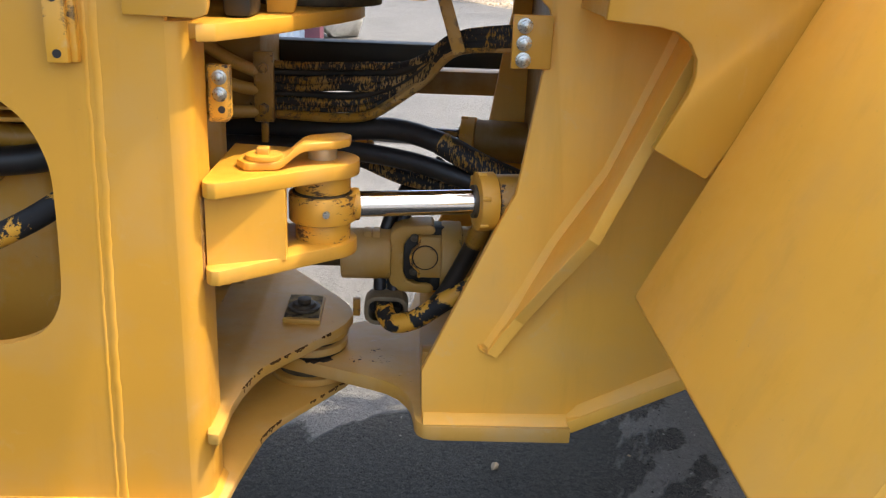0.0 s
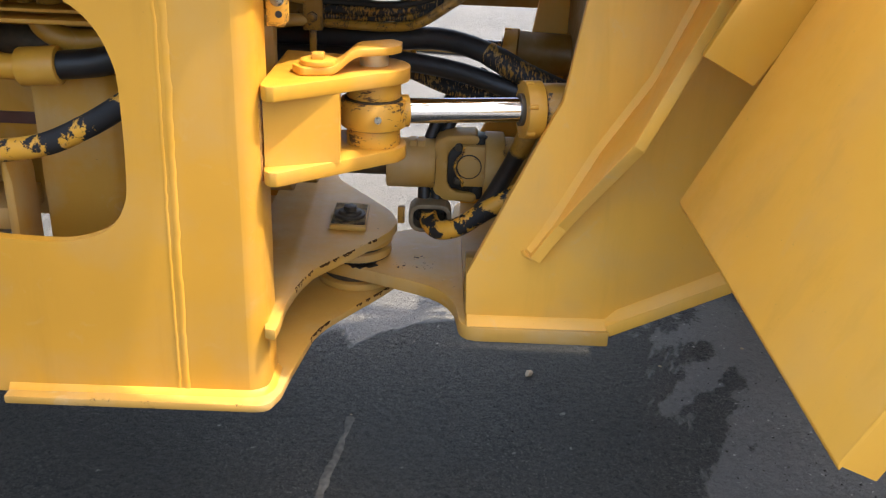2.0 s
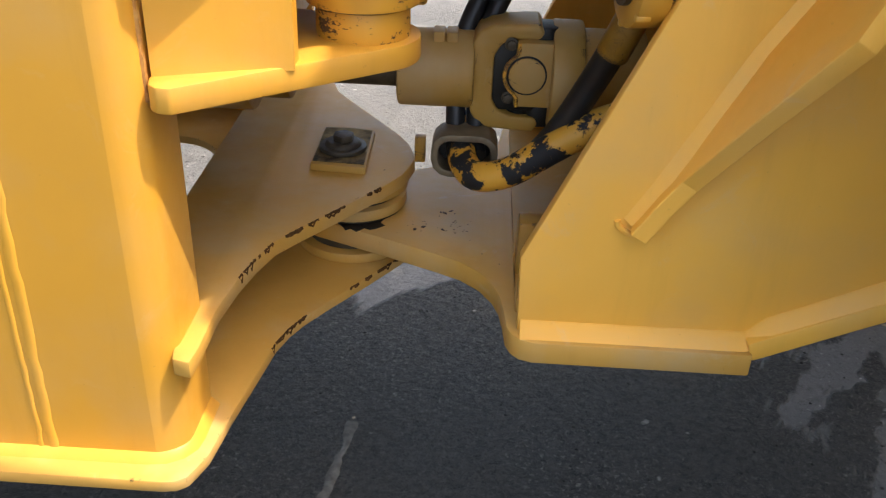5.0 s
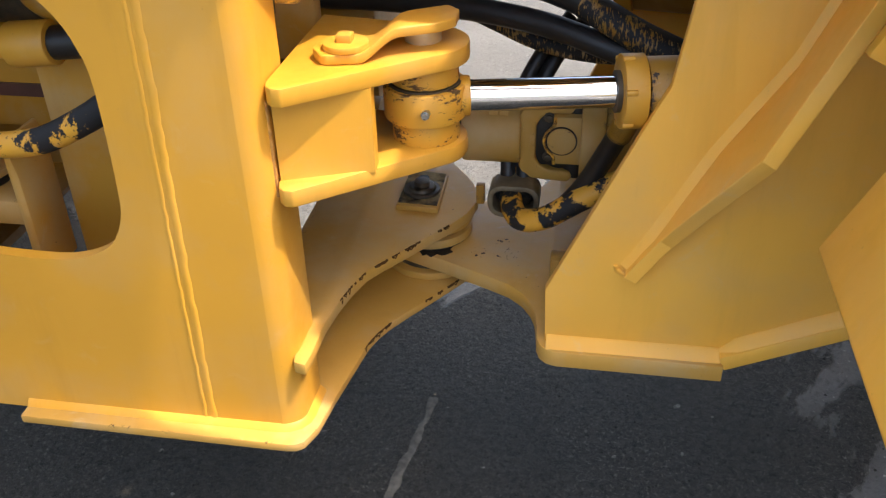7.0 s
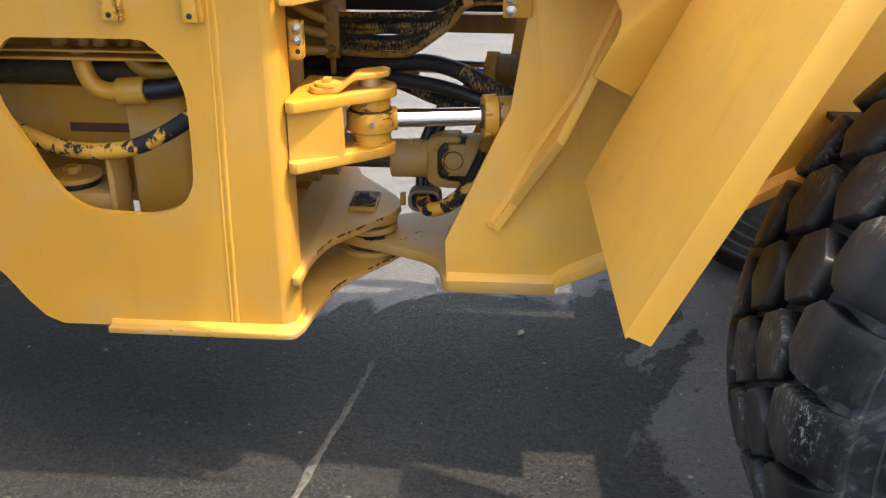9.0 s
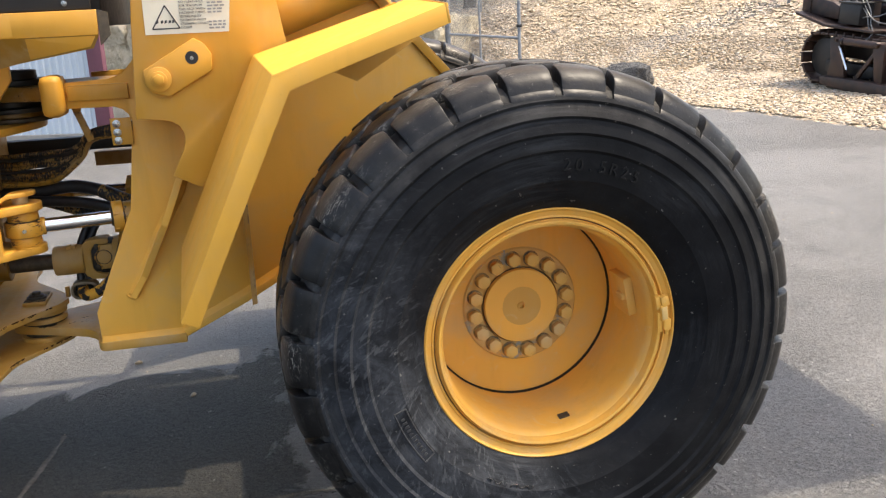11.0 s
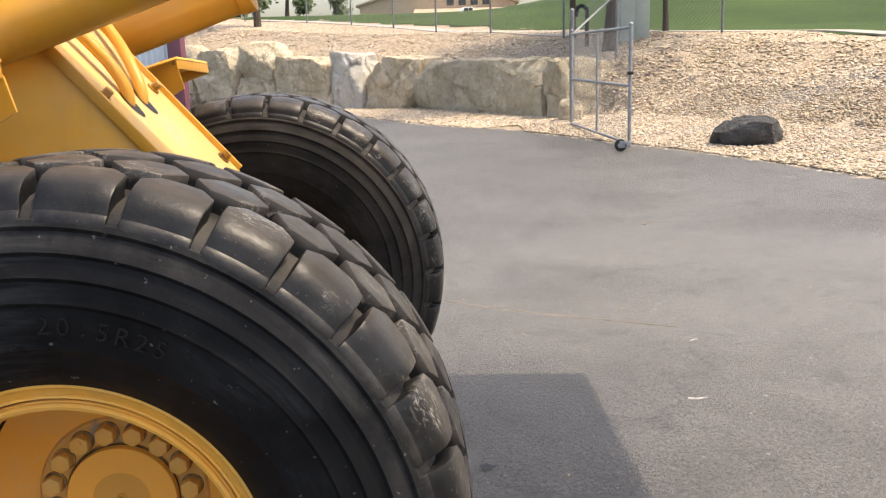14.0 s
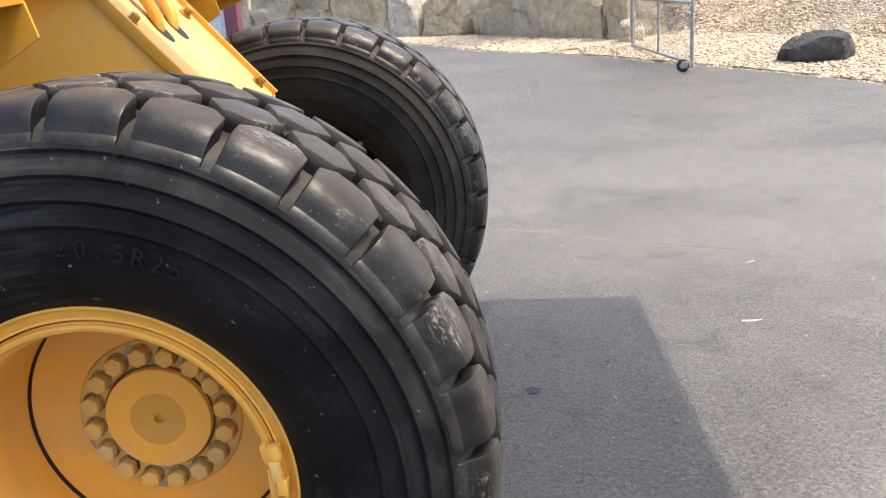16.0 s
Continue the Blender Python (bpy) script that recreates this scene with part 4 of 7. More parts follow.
# gusset between side plate and tower
inner = [Vector(p) for p in ((0.224, 1.602, 0.683), (0.252, 1.602, 0.731), (0.285, 1.602, 0.796), (0.332, 1.602, 0.890), (0.422, 1.602, 1.035), (0.505, 1.602, 1.240), (0.530, 1.602, 1.310))]
outer = [Vector(p) for p in ((0.219, 1.574, 0.680), (0.243, 1.574, 0.718), (0.266, 1.572, 0.752), (0.310, 1.523, 0.840), (0.365, 1.454, 0.952), (0.474, 1.450, 1.205), (0.520, 1.449, 1.310))]
bm = B()
rows = [[bm.verts.new(p) for p in (a, b, b + o, a + o)] for a, b, o in ((p, q, Vector((0.0195, 0, -0.0115)) if k < 5 else Vector((0.022, 0, -0.010))) for k, (p, q) in enumerate(zip(inner, outer)))]
for r, q in zip(rows, rows[1:]):
    for k in range(4):
        bm.faces.new((r[k], r[(k + 1) % 4], q[(k + 1) % 4], q[k]))
bm.faces.new(rows[0])
bm.faces.new(rows[-1])
part("gusset", bm, M_FRAME_LIT, loader, "slanting gusset plate", 0.0018, 20)
# fillet weld where the gusset meets the side plate
bm = B()
rows = []
for i, p in enumerate(inner):
    d = (inner[min(i + 1, 6)] - inner[max(i - 1, 0)]).normalized()
    n = Vector((-d.z, 0, d.x))
    rows.append([bm.verts.new(p + q) for q in (n * 0.012 + Vector((0, -0.0025, 0)), n * -0.002 + Vector((0, 0.002, 0)), n * -0.002 + Vector((0, -0.015, 0)))])
for r, q in zip(rows, rows[1:]):
    for k in range(3):
        bm.faces.new((r[k], r[(k + 1) % 3], q[(k + 1) % 3], q[k]))
bm.faces.new(rows[0])
bm.faces.new(rows[-1])
part("weld_bead", bm, M_FRAME_LIT, loader, "", 0, 60)
bm = B()
tube(bm, [(0.224, 1.600, 0.668), (0.209, 1.599, 0.678), (0.207, 1.599, 0.686)], 0.004, 8, 6)
part("weld_bead", bm, M_FRAME_LIT, loader)
# unseen web added to close the tower towards the wheel and block light
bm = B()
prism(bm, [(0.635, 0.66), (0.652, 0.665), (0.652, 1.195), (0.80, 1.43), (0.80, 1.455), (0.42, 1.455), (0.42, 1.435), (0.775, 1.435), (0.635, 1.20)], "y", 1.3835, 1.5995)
part("tower_light_stop", bm, M_YEL_GRIME_SHADE, loader, "unseen web plate added to darken the tower pocket")
# tower plate with pin keeper and hole
tp = [(0.341, 1.313), (0.420, 1.306), (0.447, 1.300), (0.468, 1.284), (0.480, 1.262), (0.481, 1.238), (0.474, 1.212), (0.431, 1.126), (0.517, 1.082), (0.74, 1.45), (0.83, 1.50), (0.824, 1.535), (0.805, 1.653), (0.80, 1.95), (0.40, 1.95), (0.362, 1.60), (0.352, 1.46)]
for y0, lab in ((1.362, "loader tower side plate with warning sticker"), (2 * CY - 1.382, "")):
    bm = B()
    prism(bm, tp, "y", y0, y0 + 0.02)
    part("tower_plate", bm, M_YEL, loader, lab, 0.003)
bm = B()
prism(bm, [(0.345, 1.315), (0.365, 1.315), (0.42, 1.95), (0.40, 1.95)], "y", 1.382, 1.60)
part("tower_back", bm, M_YEL, loader)
bm = B()
prism(bm, [(0.381, 1.462), (0.383, 1.418), (0.40, 1.392), (0.452, 1.378), (0.589, 1.452), (0.592, 1.50), (0.572, 1.533), (0.541, 1.552)], "y", 1.346, 1.362)
pk = part("pin_keeper", bm, M_YEL, loader, "slanting pin keeper plate", 0.003)
bm = B()
cyl(bm, (0.426, 1.346, 1.433), (0.426, 1.337, 1.433), 0.038, 32)
cyl(bm, (0.426, 1.338, 1.433), (0.426, 1.331, 1.433), 0.025, 28)
hexbolt(bm, (0.426, 1.331, 1.433), (0, -1, 0), 0.017, 0.010)
part("keeper_bolt", bm, M_YEL, pk, "", 0.0015)
bm = B()
cyl(bm, (0.531, 1.3452, 1.493), (0.531, 1.35, 1.493), 0.020, 28)
part("keeper_hole", bm, M_BLACK, pk)
bm = B()
cyl(bm, (0.531, 1.3445, 1.492), (0.531, 1.348, 1.492), 0.006, 12)
part("grease_nipple", bm, M_BOLT, pk)
# sticker: triangle and rows of print
bm = B()
prism(bm, [(0.402, 1.567), (0.652, 1.566), (0.668, 1.70), (0.404, 1.70)], "y", 1.3595, 1.3612)
stk = part("warning_sticker", bm, M_WHITE, loader, "white warning sticker with black print")
bm = B()
a, b, c = (0.425, 1.583), (0.506, 1.583), (0.468, 1.652)
for p, q in ((a, b), (b, c), (c, a)):
    d = Vector((q[0] - p[0], q[1] - p[1])).normalized()
    nn = Vector((-d.y, d.x)) * 0.002
    prism(bm, [(p[0] - nn.x, p[1] - nn.y), (q[0] - nn.x, q[1] - nn.y), (q[0] + nn.x, q[1] + nn.y), (p[0] + nn.x, p[1] + nn.y)], "y", 1.3585, 1.3596)
for x in (0.441, 0.455, 0.466, 0.478, 0.488):
    prism(bm, [(x - 0.004, 1.598), (x + 0.004, 1.601), (x + 0.003, 1.609), (x - 0.003, 1.607)], "y", 1.3585, 1.3596)
part("warning_triangle", bm, M_INK, stk)
bm = B()
prism(bm, [(0.412, 1.674), (0.583, 1.672), (0.583, 1.694), (0.412, 1.696)], "y", 1.3588, 1.3596)
part("sticker_header", bm, plain("orange_print", (0.62, 0.20, 0.05), (0.70, 0.25, 0.07), 0.5), stk, "orange header bar")


def sticker_text(name, string, x, z, size, mat):
    cu = bpy.data.curves.new(name, "FONT")
    cu.body, cu.size, cu.extrude = string, size, 0.0003
    tmp = bpy.data.objects.new(name, cu)
    scene.collection.objects.link(tmp)
    me = bpy.data.meshes.new_from_object(tmp.evaluated_get(bpy.context.evaluated_depsgraph_get()))
    bpy.data.objects.remove(tmp)
    me.transform(Matrix.Translation((x, 1.3583, z)) @ Matrix.Rotation(math.pi / 2, 4, "X"))
    me.materials.clear()
    me.materials.append(mat)
    put_under(new(name, me), stk)


sticker_text("warning_word", "WARNING", 0.452, 1.677, 0.0215, M_INK)
for k, line in enumerate(("NO CLEARANCE", "FOR PERSON IN", "THIS AREA WHEN", "MACHINE TURNS.", "SEVERE INJURY", "OR DEATH FROM", "CRUSHING COULD", "OCCUR.")):
    sticker_text("sticker_line", line, 0.509, 1.657 - 0.0108 * k, 0.0098, M_INK)
bm = B()
prism(bm, [(0.425, 1.677), (0.445, 1.677), (0.435, 1.692)], "y", 1.3582, 1.3590)
part("header_triangle", bm, M_INK, stk)
M_PALE_INK = plain("faded_ink", (0.22, 0.22, 0.21), (0.32, 0.32, 0.31), 0.5)
for k in (0, 1, 2, 5, 6, 7, 8, 9, 10, 11):
    z = 1.577 + k * 0.0095
    x = 0.594
    while x < 0.639:
        w = random.uniform(0.006, 0.016)
        bm = B()
        prism(bm, [(x, z), (min(x + w, 0.645), z), (min(x + w, 0.645), z + 0.005), (x, z + 0.005)], "y", 1.3585, 1.3596)
        part("print_bar", bm, M_PALE_INK, stk)
        x += w + 0.004
# bump stop arm
bm = B()
box(bm, 0.115, 0.305, 1.575, 1.602, 1.365, 1.415)
part("bump_stop_arm", bm, M_YEL, loader, "", 0.003)
bm = B()
box(bm, 0.035, 0.105, 1.535, 1.66, 1.318, 1.452)
part("bump_stop", bm, M_YEL_DUSTY, loader, "rounded yellow bump stop pad", 0.022, 50)

# nose cover with hoses between the side plates
dn = Vector((1.49 - 1.124, 0, 1.248 - 1.667)).normalized()
nn = Vector((-dn.z, 0, dn.x))
p0 = Vector((1.03, 0, 1.775))
bm = B()


def nose(u, v, h):
    return p0 + dn * u + Vector((0, v, 0)) + nn * h


def slab(bm, u0, u1, v0, v1, h0, h1):
    vs = [bm.verts.new(nose(u, v, h)) for u, v, h in ((u0, v0, h0), (u1, v0, h0), (u1, v1, h0), (u0, v1, h0), (u0, v0, h1), (u1, v0, h1), (u1, v1, h1), (u0, v1, h1))]
    for f in ((0, 1, 2, 3), (4, 5, 6, 7), (0, 1, 5, 4), (1, 2, 6, 5), (2, 3, 7, 6), (3, 0, 4, 7)):
        bm.faces.new([vs[i] for i in f])


slab(bm, -0.1, 0.70, 1.585, 2.19, 0.0, 0.014)
cov = part("nose_cover", bm, M_COVER, loader, "sloping yellow cover plate with hoses and bolts", 0.002)
for v0 in (1.583, 2.178):
    bm = B()
    slab(bm, -0.1, 0.70, v0, v0 + 0.016, 0.0, 0.032)
    part("cover_lip", bm, M_YEL, cov, "", 0.002)
for u, v in ((0.335, 1.64), (0.33, 2.12), (0.64, 2.14)):
    bm = B()
    q = nose(u, v, 0.014)
    cyl(bm, q, q + nn * 0.006, 0.022, 20)
    hexbolt(bm, q + nn * 0.006, nn, 0.014, 0.022)
    part("cover_bolt", bm, M_YEL_GRIME_SHADE, cov, "", 0.001)
for v, w in ((1.80, 1.79), (1.93, 2.14)):
    bm = B()
    vs = [bm.verts.new(nose(0.375 + 0.05 * math.cos(a), v + 0.032 * math.sin(a), 0.0155)) for a in [2 * math.pi * k / 20 for k in range(20)]]
    bm.faces.new(vs)
    part("cover_hole", bm, M_BLACK, cov, smooth=0)
    bm = B()
    tube(bm, [nose(-0.25, w, 0.03), nose(0.0, w - 0.01, 0.05), nose(0.14, w * 0.7 + v * 0.3, 0.055), nose(0.27, w * 0.2 + v * 0.8, 0.05), nose(0.355, v, 0.02), nose(0.40, v, -0.05)], 0.0185, 14, 8)
    part("cover_hose", bm, M_YEL, cov, "yellow painted hose")
bm = B()
slab(bm, -0.12, 0.08, 1.95, 2.02, 0.014, 0.04)
q = nose(0.06, 1.93, 0.014)
prism(bm, [(q.x, q.z - 0.01), (q.x - 0.13, q.z + 0.14), (q.x - 0.13, q.z + 0.42), (q.x - 0.04, q.z + 0.42), (q.x - 0.02, q.z + 0.10)], "y", 1.93, 1.955)
part("cover_bracket", bm, M_YEL, cov, "upright bracket between the hoses", 0.004)


# fenders
def fender(mir):
    def p(x, y, z):
        return Vector((x, 2 * CY - y if mir else y, z))
    I = [p(0.428, 1.362, 0.889), p(0.717, 1.362, 1.49), p(1.20, 1.19, 1.640)]
    O = [p(0.450, 0.74, 0.836), p(0.748, 0.74, 1.462), p(1.20, 0.70, 1.618)]
    bm = B()

    def strip(A, Bq, off):
        va = [[bm.verts.new(q) for q in (a, b, b + off, a + off)] for a, b in zip(A, Bq)]
        for r, q in zip(va, va[1:]):
            for k in range(4):
                bm.faces.new((r[k], r[(k + 1) % 4], q[(k + 1) % 4], q[k]))
        bm.faces.new(va[0])
        bm.faces.new(va[-1])

    strip(I, O, Vector((0.004, 0, -0.009)))
    f = part("fender", bm, M_FENDER, loader, "folded yellow sheet steel fender before the front wheel", 0.0025)
    bm = B()
    low = [O[0] + Vector((0.046, 0, -0.020)), O[1] + Vector((0.040, 0, -0.042)), O[2] + Vector((0.008, 0, -0.05))]
    strip(O, low, Vector((0, 0.008 if not mir else -0.008, 0)))
    part("fender_lip", bm, M_FENDER, f, "", 0.002)
    bm = B()
    a, b = O[2], p(1.20, 1.19, 1.640)
    vs = [bm.verts.new(q) for q in (a, b, b + Vector((0, 0, -0.045)), a + Vector((0.008, 0, -0.05)), a - Vector((0.008, 0, 0)), b - Vector((0.008, 0, 0)), b + Vector((-0.008, 0, -0.045)), a + Vector((0, 0, -0.05)))]
    for q in ((0, 1, 2, 3), (4, 5, 6, 7), (0, 1, 5, 4), (1, 2, 6, 5), (2, 3, 7, 6), (3, 0, 4, 7)):
        bm.faces.new([vs[i] for i in q])
    part("fender_end", bm, M_YEL, f, "", 0.002)
    bm = B()
    y = p(0, 1.19, 0).y
    prism(bm, [(1.15, 1.63), (1.20, 1.60), (1.22, 1.52), (1.02, 1.40), (0.82, 1.49)], "y", y, y + 0.008)
    part("fender_stay", bm, M_YEL, f)


fender(False)
fender(True)


# lift cylinders
def lift_cylinder(mir):
    y = 2 * CY - 1.49 if mir else 1.49
    a = Vector((0.62, y, 1.545))
    d = Vector((1, 0, 0.345)).normalized()
    bm = B()
    cyl(bm, a, a + d * (0.95 if mir else 1.55), 0.075, 48)
    cyl(bm, a + d * (0.93 if mir else 1.53), a + d * (0.98 if mir else 1.58), 0.083, 48)
    b = part("lift_cylinder", bm, M_YEL, loader, "thick yellow lift cylinder barrel", 0.004)
    bm = B()
    cyl(bm, a + d * 0.95, a + d * 2.6, 0.042, 32)
    part("rod", bm, M_CHROME, b, "chrome rod")


lift_cylinder(False)
lift_cylinder(True)


# ---- wheels ----
def wheel(cx, cy, cz, far, name="front_wheel"):
    C = Vector((cx, cy, cz))
    turn = Matrix.Translation(C) @ (Matrix.Rotation(math.pi, 4, "Z") if far else Matrix()) @ Matrix.Translation(-C)

    def fin(bm):
        bmesh.ops.transform(bm, matrix=turn, verts=bm.verts)
        return bm

    def settle(bm):
        bmesh.ops.transform(bm, matrix=turn, verts=bm.verts)
        for v in bm.verts:
            if v.co.z < 0.10:
                k = (0.10 - v.co.z) / 0.165
                v.co.y += (v.co.y - cy) * 0.10 * k
            v.co.z = max(v.co.z, 0.0015)
        return bm

    # rim with its lock ring, barrel and disc; y runs inwards from the outer face
    o = -0.215
    prof = [(0.352, 0.06), (0.368, 0.035), (0.3715, 0.012), (0.370, 0.003), (0.366, 0.000), (0.3625, 0.003), (0.360, 0.010), (0.347, 0.016), (0.3455, 0.012), (0.3415, 0.011), (0.3400, 0.014), (0.3395, 0.030),
            (0.3365, 0.030), (0.3360, 0.012), (0.3345, 0.010), (0.3335, 0.014), (0.3325, 0.014), (0.3315, 0.007), (0.328, 0.003), (0.321, 0.006), (0.3175, 0.018), (0.3165, 0.03), (0.310, 0.036), (0.305, 0.06), (0.303, 0.20), (0.303, 0.315)]
    bm = B()
    lathe(bm, [(r, y + o) for r, y in prof], 96, C)
    rim = part(name, fin(bm), M_RIM, loader, "big wheel with a deep yellow rim and black block-tread tyre", 0, 40)
    bm = B()
    lathe(bm, [(r, y + o) for r, y in ((0.3035, 0.315), (0.3005, 0.320), (0.3005, 0.326), (0.297, 0.329))], 96, C)
    part("disc_gap", fin(bm), M_SOOT, rim)
    bm = B()
    lathe(bm, [(0.3394, o + 0.0225), (0.3366, o + 0.0225)], 96, C)
    part("lock_ring_gap", fin(bm), M_RUST, rim)
    bm = B()
    lathe(bm, [(r, y + o) for r, y in ((0.3005, 0.330), (0.2972, 0.322), (0.24, 0.320), (0.20, 0.316), (0.184, 0.313))], 96, C)
    part("wheel_disc", fin(bm), M_RIM, rim, "", 0, 40)
    bm = B()
    lathe(bm, [(r, y + o) for r, y in ((0.184, 0.313), (0.179, 0.308), (0.125, 0.308), (0.121, 0.318), (0.117, 0.318))], 96, C)
    part("bolt_circle", fin(bm), M_RIM_GRIME, rim, "grime-stained bolt circle", 0, 40)
    bm = B()
    lathe(bm, [(0.1212, o + 0.3072), (0.1160, o + 0.3062)], 64, C)
    part("hub_cap_gap", fin(bm), M_SOOT, rim)
    bm = B()
    lathe(bm, [(r, y + o) for r, y in ((0.1185, 0.318), (0.1185, 0.293), (0.1165, 0.290), (0.062, 0.288))], 64, C)
    part("hub_cap", fin(bm), M_RIM, rim, "", 0, 40)
    bm = B()
    lathe(bm, [(r, y + o) for r, y in ((0.062, 0.288), (0.040, 0.2895), (0.014, 0.2915), (0.011, 0.288), (0.0085, 0.288), (0.007, 0.299), (0.0001, 0.299))], 48, C)
    part("hub_centre", fin(bm), M_HUB_SPOT, rim, "darker centre of the hub cap", 0, 40)
    for k in range(16):
        a = 2 * math.pi * (k + 0.35) / 16
        q = C + Vector((0.150 * math.cos(a), o + 0.309, 0.150 * math.sin(a)))
        bm = B()
        cyl(bm, q, q - Vector((0, 0.005, 0)), 0.0245, 20)
        part("bolt_washer", fin(bm), M_WASHER, rim, "", 0.001)
        bm = B()
        hexbolt(bm, q - Vector((0, 0.005, 0)), (0, -1, 0), 0.0225, 0.026)
        part("wheel_bolt", fin(bm), M_BOLT_PAINT, rim, "", 0.004)
    # lock ring clamp and valve guard
    def on_rim(r, a, y):
        return C + Vector((r * math.cos(a), o + y, r * math.sin(a)))
    bm = B()
    for da, w, h, r0, r1, y in ((0.0, 0.024, 0.020, 0.322, 0.3445, -0.004), (0.105, 0.015, 0.022, 0.328, 0.352, -0.004), (-0.105, 0.017, 0.022, 0.330, 0.352, -0.004), (0.10, 0.020, 0.016, 0.314, 0.329, 0.0), (-0.09, 0.030, 0.014, 0.314, 0.330, 0.0), (-0.17, 0.012, 0.014, 0.340, 0.350, 0.0)):
        a = 0.10 + da
        m = Matrix.Translation(on_rim((r0 + r1) / 2, a, y)) @ Matrix.Rotation(-a, 4, "Y")
        box(bm, -(r1 - r0) / 2, (r1 - r0) / 2, -h / 2, h / 2, -w, w, m)
    part("lock_ring_clamp", fin(bm), M_RIM, rim, "", 0.003)
    bm = B()
    m = Matrix.Translation(on_rim(0.3335, 0.10, -0.0145)) @ Matrix.Rotation(-0.10, 4, "Y")
    box(bm, -0.0085, 0.0085, -0.0015, 0.0015, -0.019, 0.019, m)
    part("clamp_insert", fin(bm), M_COVER, rim, "bleached clamp insert", 0.001)
    bm = B()
    a = 0.17
    m = Matrix.Translation(on_rim(0.286, a, 0.17)) @ Matrix.Rotation(-a, 4, "Y")
    box(bm, -0.012, 0.016, -0.055, 0.055, -0.060, 0.060, m)
    box(bm, -0.022, 0.0, -0.045, 0.0, -0.010, 0.010, m)
    part("valve_guard", fin(bm), M_RIM, rim, "", 0.004)
    bm = B()
    m = Matrix.Translation(on_rim(0.301, -1.36, 0.10)) @ Matrix.Rotation(1.36, 4, "Y")
    box(bm, -0.002, 0.004, -0.012, 0.012, -0.016, 0.016, m)
    part("rim_stamp", fin(bm), M_GRIME, rim)
    # tyre carcass
    half = [(0.350, -0.195), (0.366, -0.208), (0.380, -0.222), (0.405, -0.238), (0.440, -0.252), (0.452, -0.2600), (0.500, -0.2680), (0.528, -0.2690), (0.536, -0.2755), (0.572, -0.2715), (0.580, -0.2775), (0.614, -0.2675),
            (0.622, -0.2725), (0.655, -0.2545), (0.663, -0.2590), (0.673, -0.2545), (0.676, -0.247), (0.692, -0.232), (0.704, -0.20), (0.710, -0.15), (0.713, -0.08), (0.714, 0.0)]
    prof = half + [(r, -y) for r, y in reversed(half[:-1])]
    bm = B()
    lathe(bm, prof, 128, C)
    part("tyre", settle(bm), M_TYRE_DUSTY if far else M_TYRE, rim, "black loader tyre with concentric sidewall rings", 0, 22)
    # tread blocks: shoulder rows and two staggered rows of hexagons
    N = 30
    bm = B()
    w = 2 * math.pi / N
    floor_y = [0.0, 0.08, 0.15, 0.20, 0.232, 0.247, 0.2545, 0.259, 0.266]
    floor_r = [0.711, 0.710, 0.707, 0.701, 0.690, 0.674, 0.670, 0.662, 0.650]

    def at(ang, r, y):
        return bm.verts.new(C + Vector((r * math.cos(ang), y, r * math.sin(ang))))

    def block(mid, rows, s):
        """rows: (y, radius, half width) from one side of the block to the other."""
        cols = (-1.0, -0.5, 0.0, 0.5, 1.0)
        top = [[at(mid + c * h * w, r, s * y) for c in cols] for y, r, h in rows]
        low = [[at(mid + c * (h + 0.012) * w, min(r - 0.004, float(np.interp(y, floor_y, floor_r)) - 0.006), s * y) for c in (-1.0, 1.0)] for y, r, h in rows]
        for p, q in zip(top, top[1:]):
            for k in range(4):
                bm.faces.new((p[k], p[k + 1], q[k + 1], q[k]))
        for i in range(len(rows) - 1):
            bm.faces.new((top[i][0], top[i + 1][0], low[i + 1][0], low[i][0]))
            bm.faces.new((top[i][4], top[i + 1][4], low[i + 1][1], low[i][1]))
        for i in (0, -1):
            bm.faces.new((*top[i], low[i][1], low[i][0]))

    shoulder = [(0.130, 0.7500, 0.235), (0.162, 0.7480, 0.425), (0.193, 0.7415, 0.425), (0.212, 0.7340, 0.422), (0.227, 0.7220, 0.420), (0.236, 0.7080, 0.420), (0.241, 0.6950, 0.424), (0.2435, 0.6880, 0.428), (0.2505, 0.6830, 0.432), (0.2560, 0.6700, 0.436)]
    hexagon = [(0.008, 0.7535, 0.215), (0.060, 0.7530, 0.462), (0.113, 0.7510, 0.215)]
    for k in range(N):
        a = k * w + radians(10.8)
        for s in (-1, 1):
            block(a + (0.5 * w if s > 0 else 0), shoulder, s)
            block(a + (0.0 if s > 0 else 0.5 * w), hexagon, s)
    bmesh.ops.recalc_face_normals(bm, faces=bm.faces)
    es = [e for e in bm.edges if len(e.link_faces) == 2 and e.calc_face_angle(0) > radians(38)]
    bmesh.ops.bevel(bm, geom=es, offset=0.0045, segments=2, profile=0.5, affect="EDGES", clamp_overlap=True)
    part("tread", settle(bm), M_TREAD, rim, "worn hexagonal tread blocks", 0, 32)
    return rim, C, o


rim_near, WC, WO = wheel(1.45, 0.865, 0.70, False)
wheel(1.45, 2 * CY - 0.865, 0.728, True)
# unseen rear wheels, added to shade the ground under the machine
wheel(-1.95, 0.865, 0.70, False, "rear_wheel")
wheel(-1.95, 2 * CY - 0.865, 0.72, True, "rear_wheel")


